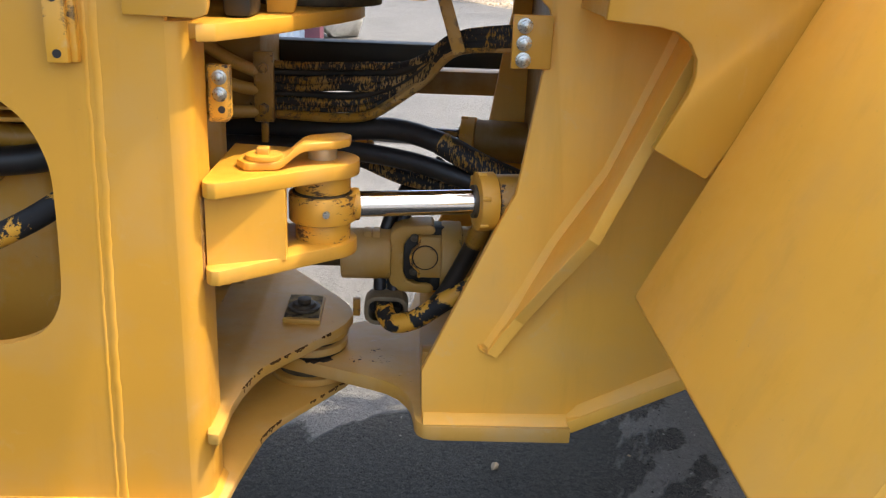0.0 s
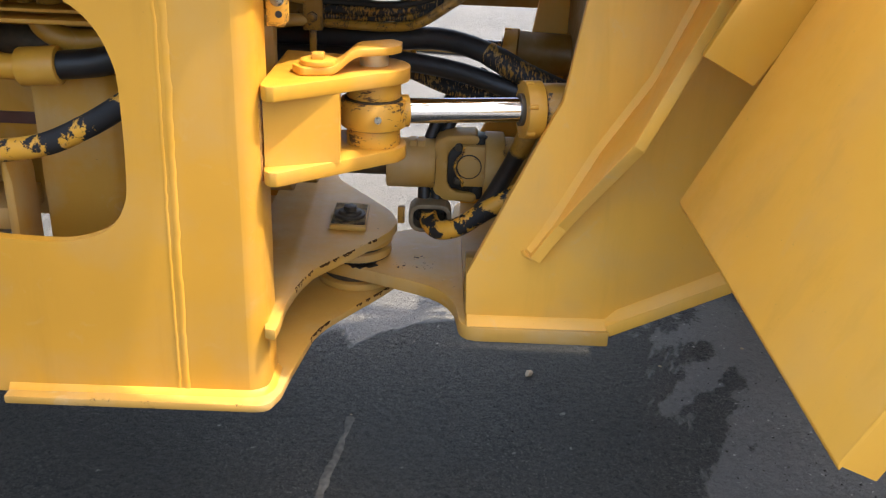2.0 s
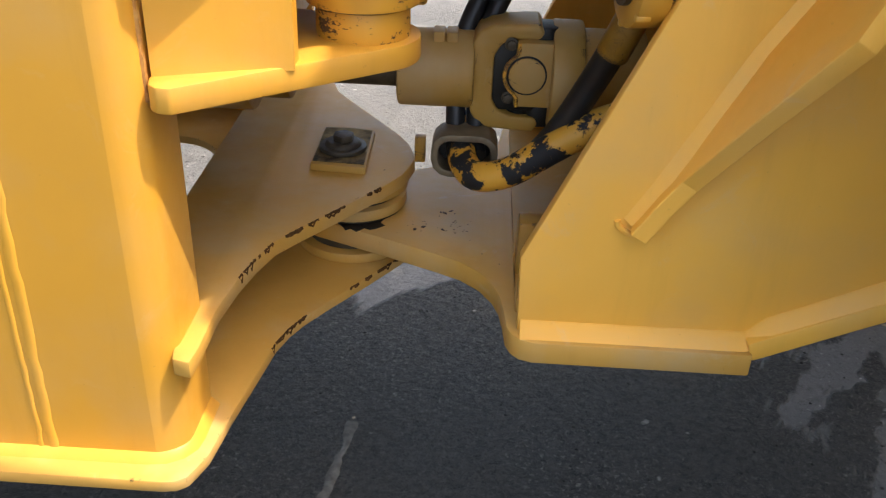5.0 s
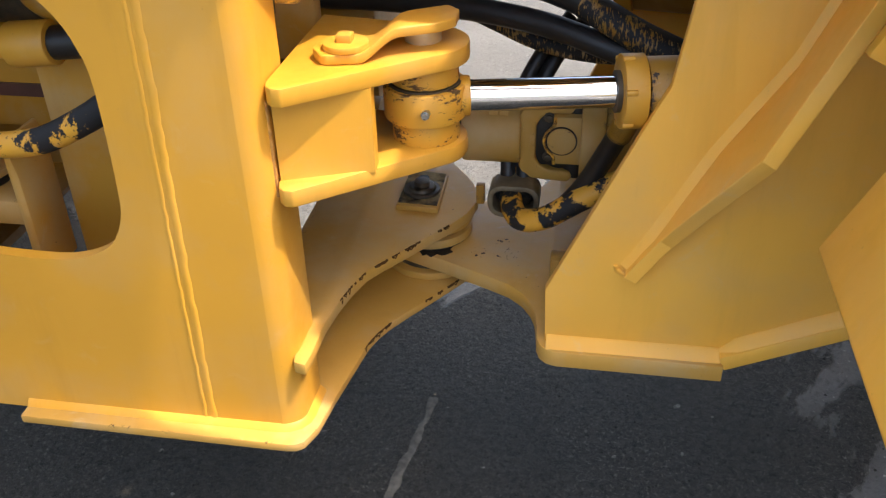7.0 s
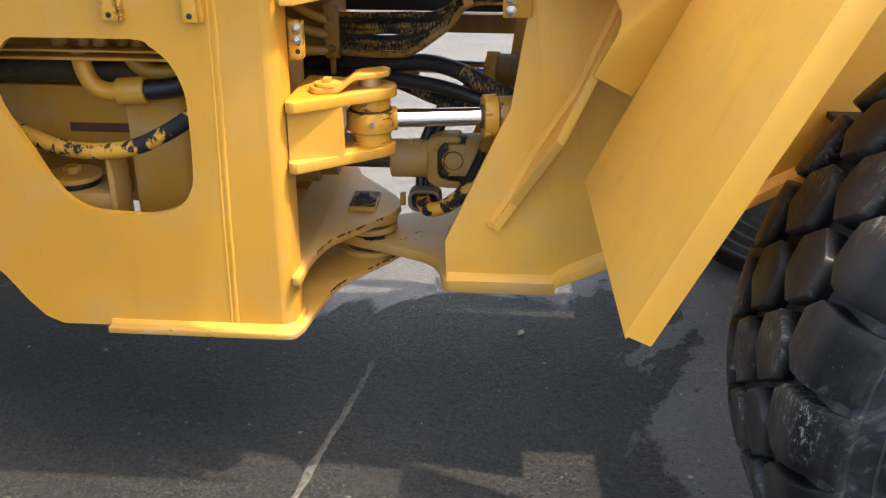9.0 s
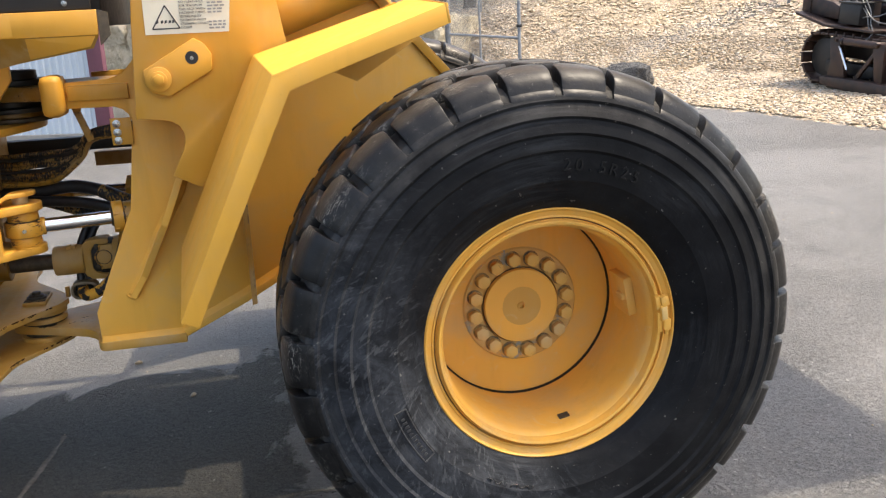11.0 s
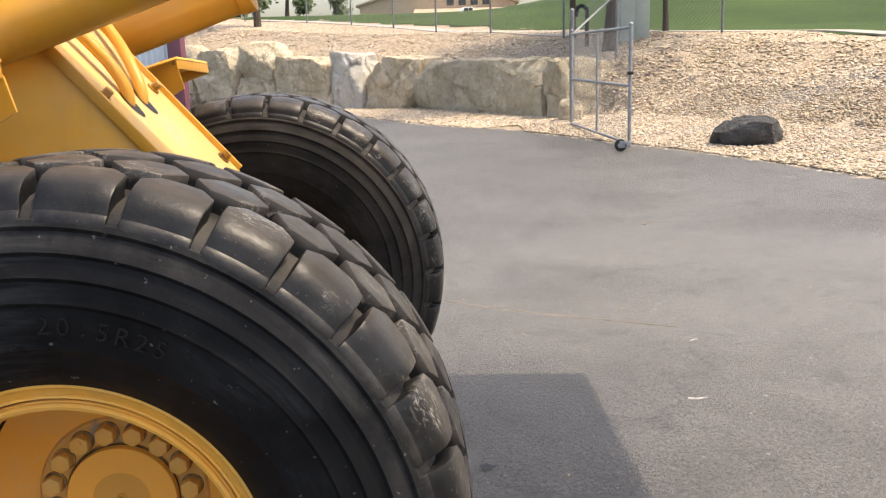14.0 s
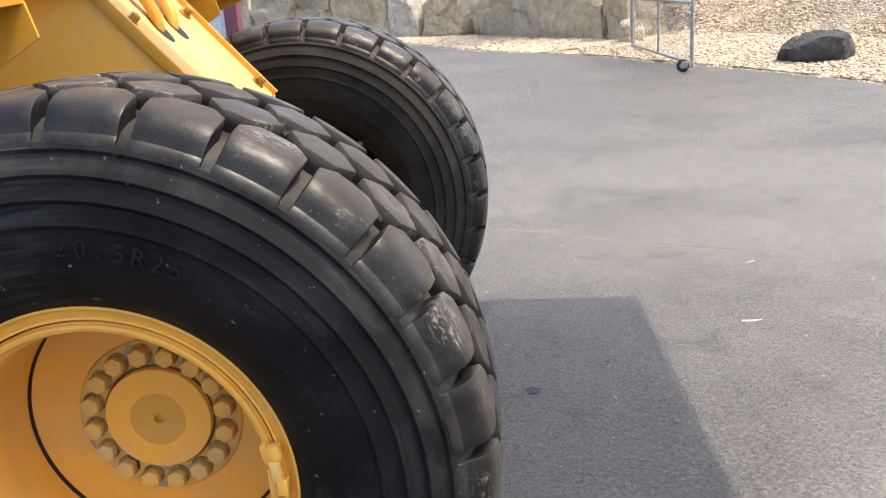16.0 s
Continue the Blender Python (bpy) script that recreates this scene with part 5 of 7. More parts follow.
def ring_text(string, r, mid, size, name, parent, mat, flip=False):
    """Raised letters round the near sidewall."""
    w = size * 0.70 / r
    for k, ch in enumerate(string):
        if ch == " ":
            continue
        cu = bpy.data.curves.new(name, "FONT")
        cu.body, cu.size, cu.extrude, cu.align_x = ch, size, 0.0022, "CENTER"
        tmp = bpy.data.objects.new(name, cu)
        scene.collection.objects.link(tmp)
        me = bpy.data.meshes.new_from_object(tmp.evaluated_get(bpy.context.evaluated_depsgraph_get()))
        bpy.data.objects.remove(tmp)
        s = k - (len(string) - 1) / 2
        a = mid - s * w if not flip else mid + s * w
        up = 0 if not flip else math.pi
        m = Matrix.Translation(WC + Vector((r * math.cos(a), -0.2685 if r > 0.46 else -0.256, r * math.sin(a)))) @ Matrix.Rotation(math.pi / 2 - a + up, 4, "Y") @ Matrix.Rotation(math.pi / 2, 4, "X")
        me.transform(m)
        me.materials.clear()
        me.materials.append(mat)
        put_under(new(name, me), parent)


M_LETTER = plain("dusty_raised_rubber", (0.004, 0.0042, 0.005), (0.012, 0.012, 0.012), 0.5, 0, 40, 0.0, 0.18)
M_RUBBED = plain("rubbed_raised_rubber", (0.012, 0.012, 0.013), (0.060, 0.060, 0.060), 0.6, 0, 60)
ring_text("20.5R25", 0.480, radians(75.2), 0.046, "sidewall_letter", rim_near, M_LETTER)
ring_text("RADIAL", 0.437, radians(250), 0.036, "sidewall_letter", rim_near, M_RUBBED)
# moulded panel with worn print on the near sidewall
bm = B()
panel = [(r, radians(a)) for r, a in [(0.458, 197 + k) for k in range(21)] + [(0.492, 217 - k) for k in range(21)]]
tube(bm, [WC + Vector((r * math.cos(a), -0.2612 if r < 0.47 else -0.2672, r * math.sin(a))) for r, a in panel + panel[:1]], 0.0022, 6, 1, straight=True)
pan = part("moulded_panel", bm, M_RUBBED, rim_near, "worn moulded panel outline on the sidewall")
rnd = random.Random(21)
for k in range(11):
    a = radians(200 + 1.5 * k)
    m = Matrix.Translation(WC + Vector((0.475 * math.cos(a), -0.2645, 0.475 * math.sin(a)))) @ Matrix.Rotation(math.pi / 2 - a, 4, "Y")
    bm = B()
    box(bm, -0.003, 0.003, -0.0018, 0.0018, -0.007 * rnd.uniform(0.4, 1), 0.007, m)
    part("print_bar", bm, M_RUBBED, pan)
# axle under the front frame
bm = B()
cyl(bm, (1.45, 1.05, 0.70), (1.45, 2 * CY - 1.05, 0.70), 0.14, 32)
cyl(bm, (1.45, 1.07, 0.70), (1.45, 1.30, 0.70), 0.20, 32, 0.15)
cyl(bm, (1.45, 2 * CY - 1.30, 0.70), (1.45, 2 * CY - 1.07, 0.70), 0.15, 32, 0.20)
part("front_axle", bm, M_DARKYEL, loader, "dusty front axle housing, its yellow darkened as shade", 0.006)

# added plate that stops sun strips on the ground below
bm = B()
box(bm, 1.02, 1.72, 1.18, 2 * CY - 1.18, 0.985, 1.0)
part("sun_stop_plate", bm, M_BLACK, loader, "black plate added between the wheels to block sun", 0.002)

# ---- joint: shaft, hoses, brackets ----
Z = 0.748
bm = B()
cyl(bm, (-0.08, CY, Z), (0.03, CY, Z), 0.056, 36)
shaft = part("drive_shaft", bm, M_YEL_DULL, loader, "dusty drive shaft with universal joint", 0.005)
bm = B()
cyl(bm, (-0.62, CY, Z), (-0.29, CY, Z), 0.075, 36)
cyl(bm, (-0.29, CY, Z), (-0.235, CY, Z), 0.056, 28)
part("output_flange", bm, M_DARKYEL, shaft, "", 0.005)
bm = B()
cyl(bm, (-0.235, CY, Z), (-0.08, CY, Z), 0.030, 28)
part("splined_shaft", bm, M_GRIME, shaft, "bare greasy shaft")
# fork with its two arms above and below the cross
bm = B()
fork = [(0.026, Z - 0.052), (0.034, Z - 0.066), (0.052, Z - 0.076), (0.118, Z - 0.080), (0.126, Z - 0.068), (0.120, Z - 0.058), (0.082, Z - 0.056), (0.066, Z - 0.048), (0.057, Z - 0.032)]
prism(bm, fork + [(x, 2 * Z - z) for x, z in reversed(fork)], "y", CY - 0.036, CY + 0.036)
part("yoke", bm, M_YEL_DULL, shaft, "", 0.0045, 35, 3)
bm = B()
cyl(bm, (0.100, CY, Z - 0.062), (0.100, CY, Z + 0.062), 0.024, 20)
box(bm, 0.056, 0.150, CY - 0.030, CY + 0.034, Z - 0.050, Z + 0.050)
part("joint_cross", bm, M_SOOT, shaft, "black greasy joint cross", 0.005)
for s in (-1, 1):
    bm = B()
    cyl(bm, (0.128, CY - 0.006, Z + s * 0.040), (0.128, CY - 0.006, Z + s * 0.074), 0.026, 20)
    part("bearing_cup", bm, M_SOOT, shaft, "bearing cup caked in black grease", 0.004)
ZB = Z + 0.010
bm = B()
box(bm, 0.088, 0.146, CY - 0.048, CY + 0.048, ZB - 0.047, ZB + 0.047)
part("joint_block", bm, M_YEL_DULL, shaft, "", 0.003)
bm = B()
cyl(bm, (0.138, CY, Z), (0.182, CY, Z), 0.077, 40)
cyl(bm, (0.182, CY, Z), (0.27, CY, Z), 0.066, 40)
part("companion_flange", bm, M_YEL_DULL, shaft, "", 0.004)
# black disc stands in for the shadow gap round the cap
bm = B()
cyl(bm, (0.104, CY - 0.0470, ZB), (0.104, CY - 0.0486, ZB), 0.0285, 32)
part("cap_groove", bm, M_SOOT, shaft)
bm = B()
cyl(bm, (0.104, CY - 0.0475, ZB), (0.104, CY - 0.0515, ZB), 0.0258, 32)
part("bearing_cap", bm, M_YEL_DULL, shaft, "", 0.0015)
bm = B()
strap = [(0.0915, CY - 0.0495, ZB + 0.046), (0.0915, CY - 0.0495, ZB + 0.034)]
strap += [(0.104 + 0.0315 * math.cos(radians(q)), CY - 0.0495, ZB + 0.0315 * math.sin(radians(q))) for q in range(124, 240, 8)]
strap += [(0.0915, CY - 0.0495, ZB - 0.034), (0.0915, CY - 0.0495, ZB - 0.046)]
tube(bm, strap, 0.0028, 8, 1, straight=True)
part("bearing_strap", bm, M_YEL_CHIP, shaft, "bent yellow bearing strap")
for dz in (-0.036, 0.042):
    bm = B()
    hexbolt(bm, (0.080, CY - 0.040, ZB + dz), (0, -1, 0), 0.0075, 0.006, 0.002)
    part("strap_bolt", bm, M_GRIME, shaft, "greasy steel bolt", 0.001)
for x in (-0.030, -0.011):
    bm = B()
    box(bm, x, x + 0.016, CY - 0.030, CY + 0.004, Z + 0.038, Z + 0.061)
    part("balance_weight", bm, M_YEL_DULL, shaft, "", 0.002)

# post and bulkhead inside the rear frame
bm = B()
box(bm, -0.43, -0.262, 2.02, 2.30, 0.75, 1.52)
part("frame_post", bm, M_YEL_GRIME_SHADE, loader, "", 0.006)
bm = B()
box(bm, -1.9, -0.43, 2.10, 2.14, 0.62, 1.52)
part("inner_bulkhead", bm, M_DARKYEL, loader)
bm = B()
prism(bm, out, "y", 2 * CY - 1.42, 2 * CY - 1.40, [win])
part("rear_frame_far_plate", bm, M_YEL, loader, "", 0.003)
# bolted hose clamp brackets
bm = B()
box(bm, -0.268, -0.226, 1.952, 1.968, 1.03, 1.178)
box(bm, -0.255, -0.240, 1.955, 1.97, 0.985, 1.035)
clampb = part("hose_clamp_bar", bm, M_YEL_GRIME_SHADE, loader, "upright clamp bar over the hose bundle", 0.003)
for z in (1.06, 1.145):
    bm = B()
    hexbolt(bm, (-0.247, 1.952, z), (0, -1, 0), 0.012, 0.009)
    part("clamp_bolt", bm, M_YEL_GRIME_SHADE, clampb, "", 0.001)
bm = B()
prism(bm, [(-0.262, 1.212), (-0.225, 1.212), (-0.225, 1.13), (-0.232, 1.12), (-0.262, 1.12)], "y", 1.495, 1.507)
lb = part("bolt_bracket", bm, M_YEL_CHIP, loader, "small yellow bracket with two bright bolts", 0.002)
for z in (1.192, 1.165):
    bm = B()
    hexbolt(bm, (-0.243, 1.495, z), (0, -1, 0), 0.0095, 0.006, 0.003)
    cyl(bm, (-0.243, 1.486, z), (-0.243, 1.482, z), 0.005, 10)
    part("bracket_bolt", bm, M_BOLT, lb, "zinc plated bolt", 0.001)
bm = B()
cyl(bm, (-0.241, 1.4945, 1.140), (-0.241, 1.497, 1.140), 0.006, 14)
part("bolt_hole", bm, M_BLACK, lb)
bm = B()
box(bm, 0.232, 0.30, 1.588, 1.60, 1.210, 1.300)
rb = part("bolt_bracket", bm, M_YEL, loader, "yellow bracket with three bright bolts", 0.002)
for z in (1.282, 1.253, 1.225):
    bm = B()
    hexbolt(bm, (0.252, 1.588, z), (0, -1, 0), 0.0105, 0.007, 0.003)
    cyl(bm, (0.252, 1.578, z), (0.252, 1.573, z), 0.0055, 10)
    part("bracket_bolt", bm, M_BOLT, rb, "zinc plated bolt", 0.001)
# strap that holds the bundle
bm = B()
box(bm, -0.012, 0.012, -0.003, 0.003, -0.062, 0.062, pose(0.130, 1.70, 1.277, 0, -18, 0))
part("hanger_strap", bm, M_YEL_GRIME_SHADE, loader, "", 0.002)
bm = B()
cyl(bm, (0.118, 1.695, 1.33), (0.118, 1.68, 1.33), 0.014, 14)
part("hanger_bolt", bm, M_YEL_GRIME_SHADE, loader, "", 0.002)
# hose bundle
rnd = random.Random(4)
for k in range(8):
    f = k / 7
    j = [rnd.uniform(-0.012, 0.012) for _ in range(6)]
    bm = B()
    tube(bm, [(-0.262, 1.980, 1.152 - 0.107 * f), (-0.235, 1.977, 1.150 - 0.105 * f), (-0.16, 1.96 + j[0], 1.152 - 0.108 * f), (-0.085, 1.94 + j[1], 1.158 - 0.106 * f + j[5] * 0.4),
              (-0.02, 1.91 + j[2], 1.163 - 0.100 * f), (0.045, 1.88 + j[3], 1.170 - 0.062 * f), (0.092, 1.83 + j[4], 1.196 - 0.045 * f), (0.145, 1.75 + j[0], 1.245 - 0.028 * f), (0.25, 1.685 + j[1], 1.268 - 0.032 * f), (0.42, 1.67, 1.28 - 0.03 * f)],
         0.0085 + 0.002 * (k % 2), 10, 7)
    part("hydraulic_hose", bm, M_YEL_GRIME_SHADE if k == 7 else M_RUBBER if k in (1, 4) else M_HOSE_H, loader, "yellow overpainted hose" if k == 7 else "rubber hose with cracked paint")
for z0, z1 in ((1.190, 1.128), (1.130, 1.092), (1.064, 1.050)):
    bm = B()
    tube(bm, [(-0.42, 1.935, z0 + 0.035), (-0.362, 1.938, z0), (-0.305, 1.948, (z0 + z1) / 2 - 0.004), (-0.245, 1.972, z1)], 0.0135, 14, 6)
    part("hydraulic_hose", bm, M_YEL_DULL, loader, "thick yellow painted hose")
# big hoses that cross the joint
for pts, r, m in (([(-0.42, 2.05, 1.0), (-0.25, 2.02, 1.005), (-0.10, 1.97, 1.015), (0.03, 1.93, 1.028), (0.13, 1.88, 1.012), (0.22, 1.84, 0.975), (0.34, 1.80, 0.935)], 0.024, M_RUBBER),
                  ([(-0.42, 2.02, 0.965), (-0.24, 1.99, 0.972), (-0.08, 1.94, 0.978), (0.06, 1.90, 0.968), (0.17, 1.86, 0.945), (0.30, 1.83, 0.905)], 0.021, M_RUBBER),
                  ([(-0.12, 2.02, 0.97), (-0.03, 1.98, 0.945), (0.06, 1.95, 0.918), (0.16, 1.92, 0.912), (0.30, 1.90, 0.92)], 0.018, M_HOSE_H),
                  ([(0.13, 1.88, 1.012), (0.19, 1.85, 0.985), (0.26, 1.82, 0.957), (0.36, 1.79, 0.925)], 0.0255, M_HOSE_H)):
    bm = B()
    tube(bm, pts, r, 14, 8)
    part("pressure_hose", bm, m, loader, "thick rubber pressure hose")
# lower hose loop in its clamp
bm = B()
tube(bm, [(0.02, 2.12, 0.67), (0.02, 2.0, 0.662), (0.018, 1.90, 0.652), (0.021, 1.84, 0.642), (0.042, 1.80, 0.638), (0.085, 1.783, 0.655), (0.14, 1.775, 0.697), (0.20, 1.77, 0.738), (0.27, 1.77, 0.762)], 0.021, 16, 10)
part("pressure_hose", bm, M_HOSE_P, loader, "looped hose with flaking yellow paint")
bm = B()
tube(bm, [(0.205, 1.745, 0.86), (0.185, 1.77, 0.80), (0.150, 1.79, 0.72), (0.11, 1.80, 0.66)], 0.0185, 14, 8)
part("pressure_hose", bm, M_RUBBER, loader, "black rubber hose")
bm = B()
cyl(bm, (0.218, 1.735, 0.895), (0.198, 1.752, 0.835), 0.021, 20)
part("hose_ferrule", bm, M_YEL_GRIME_SHADE, loader, "", 0.002)
bm = B()
def loop(m, cx=0.022, cz=0.643, w=0.048, h=0.033, r=0.026):
    return [(cx + sx * (w - r) + (r - m) * math.cos(a), cz + sz * (h - r) + (r - m) * math.sin(a)) for sx, sz, a0 in ((1, 1, 0), (-1, 1, 90), (-1, -1, 180), (1, -1, 270)) for a in [radians(a0 + 30 * k) for k in range(4)]]


prism(bm, loop(0.0), "y", 1.85, 1.905, [loop(0.010)])
part("hose_clamp", bm, M_LOOP, loader, "dusty dark loop clamp round the hose", 0.0015)
for x in (0.006, 0.036):
    bm = B()
    tube(bm, [(x + 0.004, 1.862, 0.640), (x + 0.001, 1.885, 0.652), (x, 1.905, 0.675), (x, 1.925, 0.72), (x + 0.01, 1.95, 0.80), (x + 0.05, 1.99, 0.88), (x + 0.10, 2.03, 0.94)], 0.0142, 14, 6)
    part("pressure_hose", bm, M_RUBBER, loader)
bm = B()
prism(bm, loop(0.0105), "y", 1.893, 1.903)
part("clamp_pad", bm, M_RUBBER, loader, "black rubber pad inside the clamp")
bm = B()
box(bm, -0.052, -0.036, 1.885, 1.90, 0.615, 0.655)
part("clamp_lug", bm, M_YEL_GRIME_SHADE, loader, "", 0.002)
bm = B()
box(bm, 0.10, 0.135, 1.70, 1.735, 0.507, 0.62)
part("hose_post", bm, M_YEL_GRIME_SHADE, loader, "", 0.003)
# cross beams far behind the joint
for z0, z1, y, m in ((1.112, 1.166, 2.30, M_BLACK), (1.035, 1.095, 2.36, M_DARKYEL)):
    bm = B()
    box(bm, -0.45 if z0 > 1.05 else 0.05, 0.60, y, y + 0.06, z0, z1)
    part("cross_beam", bm, m, loader, "", 0.004)

# ---- upper hinge and cab skirt ----
tpl = [(-0.60, 1.42), (-0.252, 1.42), (-0.252, 1.385), (-0.225, 1.40), (-0.15, 1.55), (-0.07, 1.76), (-0.04, 1.86), (-0.035, CY)]
bm = B()
prism(bm, mirror(tpl), "z", 1.258, 1.284)
part("top_hinge_plate", bm, M_YEL, loader, "upper hinge plate", 0.003)
for z0, z1, r, m in ((1.284, 1.30, 0.14, M_GRIME), (1.30, 1.318, 0.12, M_DARKYEL), (1.318, 1.335, 0.145, M_BLACK), (1.335, 1.36, 0.11, M_BLACK), (1.41, 1.43, 0.14, M_BLACK), (1.43, 1.46, 0.10, M_BLACK)):
    bm = B()
    cyl(bm, (-0.14, CY, z0), (-0.14, CY, z1), r, 40)
    part("hinge_ring", bm, m, loader, "", 0.003)
bm = B()
prism(bm, [(-0.30, CY - 0.10), (-0.10, CY - 0.15), (0.10, CY - 0.26), (0.42, CY - 0.30), (0.42, CY + 0.30), (0.10, CY + 0.26), (-0.10, CY + 0.15), (-0.30, CY + 0.10)], "z", 1.36, 1.41)
part("front_hinge_arm", bm, M_YEL_GRIME_SHADE, loader, "", 0.004)
bm = B()
box(bm, -0.235, -0.19, 1.50, 1.60, 1.285, 1.42)
part("rubber_mount", bm, M_BLACK, loader, "black rubber mount block", 0.01)
bm = B()
prism(bm, [(-0.185, 1.285), (-0.14, 1.285), (-0.12, 1.36), (-0.06, 1.44), (-0.06, 1.50), (-0.185, 1.50)], "y", 1.62, 1.645)
part("mount_gusset", bm, M_YEL, loader, "", 0.003)
# skirt below the cab: upright band with a slanting underside
a = [(-1.9, 1.37, 1.423), (-0.217, 1.37, 1.423), (-0.10, 1.34, 1.478), (0.05, 1.285, 1.508), (0.265, 1.235, 1.542)]
b = [(-1.9, 1.235, 1.58), (-0.30, 1.235, 1.58), (-0.12, 1.235, 1.58), (0.05, 1.235, 1.58), (0.285, 1.235, 1.58)]
c = [(x, 1.235, 1.648) for x, _, _ in b]
bm = B()
rows = [[bm.verts.new(p) for p in r] for r in (a, b, c, [(x, y + 0.008, z) for x, y, z in c], [(x, y + 0.008, z + 0.004) for x, y, z in b], [(x, y + 0.004, z + 0.008) for x, y, z in a])]
for r, q in zip(rows, rows[1:] + rows[:1]):
    for i in range(4):
        bm.faces.new((r[i], r[i + 1], q[i + 1], q[i]))
bm.faces.new([r[0] for r in rows])
bm.faces.new([r[-1] for r in rows])
skirt = part("cab_skirt", bm, M_YEL, loader, "yellow skirt with a slanting underside below the cab", 0.002)
# thin sheet of darker paint stands in for the shade under the skirt
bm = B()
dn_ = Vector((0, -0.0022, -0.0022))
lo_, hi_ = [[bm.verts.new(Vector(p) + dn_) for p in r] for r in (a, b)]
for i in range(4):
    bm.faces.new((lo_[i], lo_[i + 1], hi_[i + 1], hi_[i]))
part("skirt_underside", bm, M_YEL_GRIME_SHADE, skirt, "brown underside with its shade put into the colour")
bm = B()
prism(bm, [(0.285, 1.546), (0.315, 1.575), (0.315, 1.64), (0.285, 1.648)], "y", 1.238, 1.248)
part("skirt_end", bm, M_GRIME, skirt, "dark rubber end flap")
bm = B()
box(bm, -1.9, 0.27, 1.245, 1.26, 1.65, 1.95)
part("cab_side_panel", bm, M_BLACK, loader, "black lower side panel of the cab", 0.004)
# plain cab blocks, added to keep sky light off the joint below
bm = B()
prism(bm, [(-1.9, 1.30), (-0.14, 1.30), (-0.14, 2.55), (-1.9, 2.55)], "z", 1.53, 2.9)
part("cab", bm, M_BLACK, loader, "black cab body", 0.01)
bm = B()
prism(bm, [(-0.139, 1.56), (0.26, 1.56), (0.26, 2.55), (-0.139, 2.55)], "z", 1.60, 2.9)
part("cab_front", bm, M_BLACK, loader, "black front of the cab", 0.01)
for x in (-0.02, 0.20):
    bm = B()
    cyl(bm, (x, 1.247, 1.668), (x, 1.238, 1.668), 0.008, 14)
    part("skirt_screw", bm, M_BOLT, skirt, "", 0.001)
for x, y, z in ((-0.245, 1.354, 1.437), (-0.27, 1.297, 1.49)):
    bm = B()
    cyl(bm, (x, y - 0.006, z - 0.006), (x, y, z), 0.009, 14)
    part("skirt_screw", bm, M_BOLT, skirt, "", 0.001)

# ---- behind the rear window ----
bm = B()
box(bm, -1.5, -0.30, 1.78, 1.82, 0.93, 1.07)
box(bm, -1.5, -0.52, 1.74, 1.80, 0.80, 0.99)
part("gearbox_wall", bm, M_BOX, loader, "dusty gearbox housing behind the window", 0.01)
bm = B()
box(bm, -1.5, -0.52, 1.90, 1.96, 0.60, 1.3)
part("inner_plate", bm, M_BOX, loader)
bm = B()
cyl(bm, (-1.5, 1.73, 1.03), (-0.36, 1.73, 1.03), 0.030, 20)
part("cross_tube", bm, M_GRIME, loader)
bm = B()
box(bm, -1.3, -0.50, 1.545, 1.60, 1.098, 1.106)
box(bm, -1.3, -0.56, 1.545, 1.60, 1.118, 1.124)
part("tray_edge", bm, M_YEL_DUSTY, loader, "", 0.002)
for k, x in enumerate((-0.86, -0.80, -0.755, -0.70, -0.66, -0.60, -0.55)):
    bm = B()
    cyl(bm, (x, 1.60, 1.125), (x, 1.60, 1.165 + 0.01 * (k % 2)), 0.016 if k % 2 else 0.022, 14)
    cyl(bm, (x, 1.60, 1.165), (x, 1.60, 1.185), 0.012, 6)
    part("valve_fitting", bm, M_YEL_GRIME_SHADE, loader, "", 0.002)
bm = B()
tube(bm, [(-0.815, 1.60, 1.12), (-0.812, 1.60, 1.07), (-0.795, 1.60, 1.03), (-0.765, 1.60, 1.012), (-0.722, 1.60, 1.010)], 0.023, 16, 8)
part("elbow_pipe", bm, M_YEL, loader, "yellow elbow pipe")
bm = B()
cyl(bm, (-0.728, 1.60, 1.010), (-0.655, 1.60, 1.016), 0.035, 32)
part("pipe_sleeve", bm, M_YEL, loader, "", 0.003)
bm = B()
tube(bm, [(-0.66, 1.60, 1.015), (-0.58, 1.60, 1.025), (-0.50, 1.59, 1.05), (-0.40, 1.58, 1.06)], 0.026, 16, 6)
part("pipe_hose", bm, M_RUBBER, loader, "black rubber hose")
bm = B()
tube(bm, [(-0.70, 1.64, 1.13), (-0.69, 1.63, 1.08), (-0.64, 1.63, 1.055), (-0.56, 1.63, 1.06)], 0.022, 14, 6)
part("elbow_pipe", bm, M_YEL_GRIME_SHADE, loader)
bm = B()
tube(bm, [(-1.15, 1.58, 0.98), (-1.0, 1.57, 0.915), (-0.89, 1.55, 0.878), (-0.78, 1.53, 0.873), (-0.67, 1.51, 0.893), (-0.58, 1.50, 0.935), (-0.50, 1.495, 0.985), (-0.42, 1.50, 1.04)], 0.021, 16, 10)
part("window_hose", bm, M_HOSE_P, loader, "hose with flaking yellow paint across the window")
bm = B()
cyl(bm, (-0.905, 1.64, 0.762), (-0.905, 1.64, 0.776), 0.075, 40)
hexbolt(bm, (-0.905, 1.64, 0.776), (0, 0, 1), 0.024, 0.02)
part("mount_washer", bm, M_YEL_DUSTY, loader, "", 0.003)
bm = B()
cyl(bm, (-0.905, 1.64, 0.745), (-0.905, 1.64, 0.762), 0.068, 40)
part("mount_rubber", bm, M_BLACK, loader, "", 0.003)
bm = B()
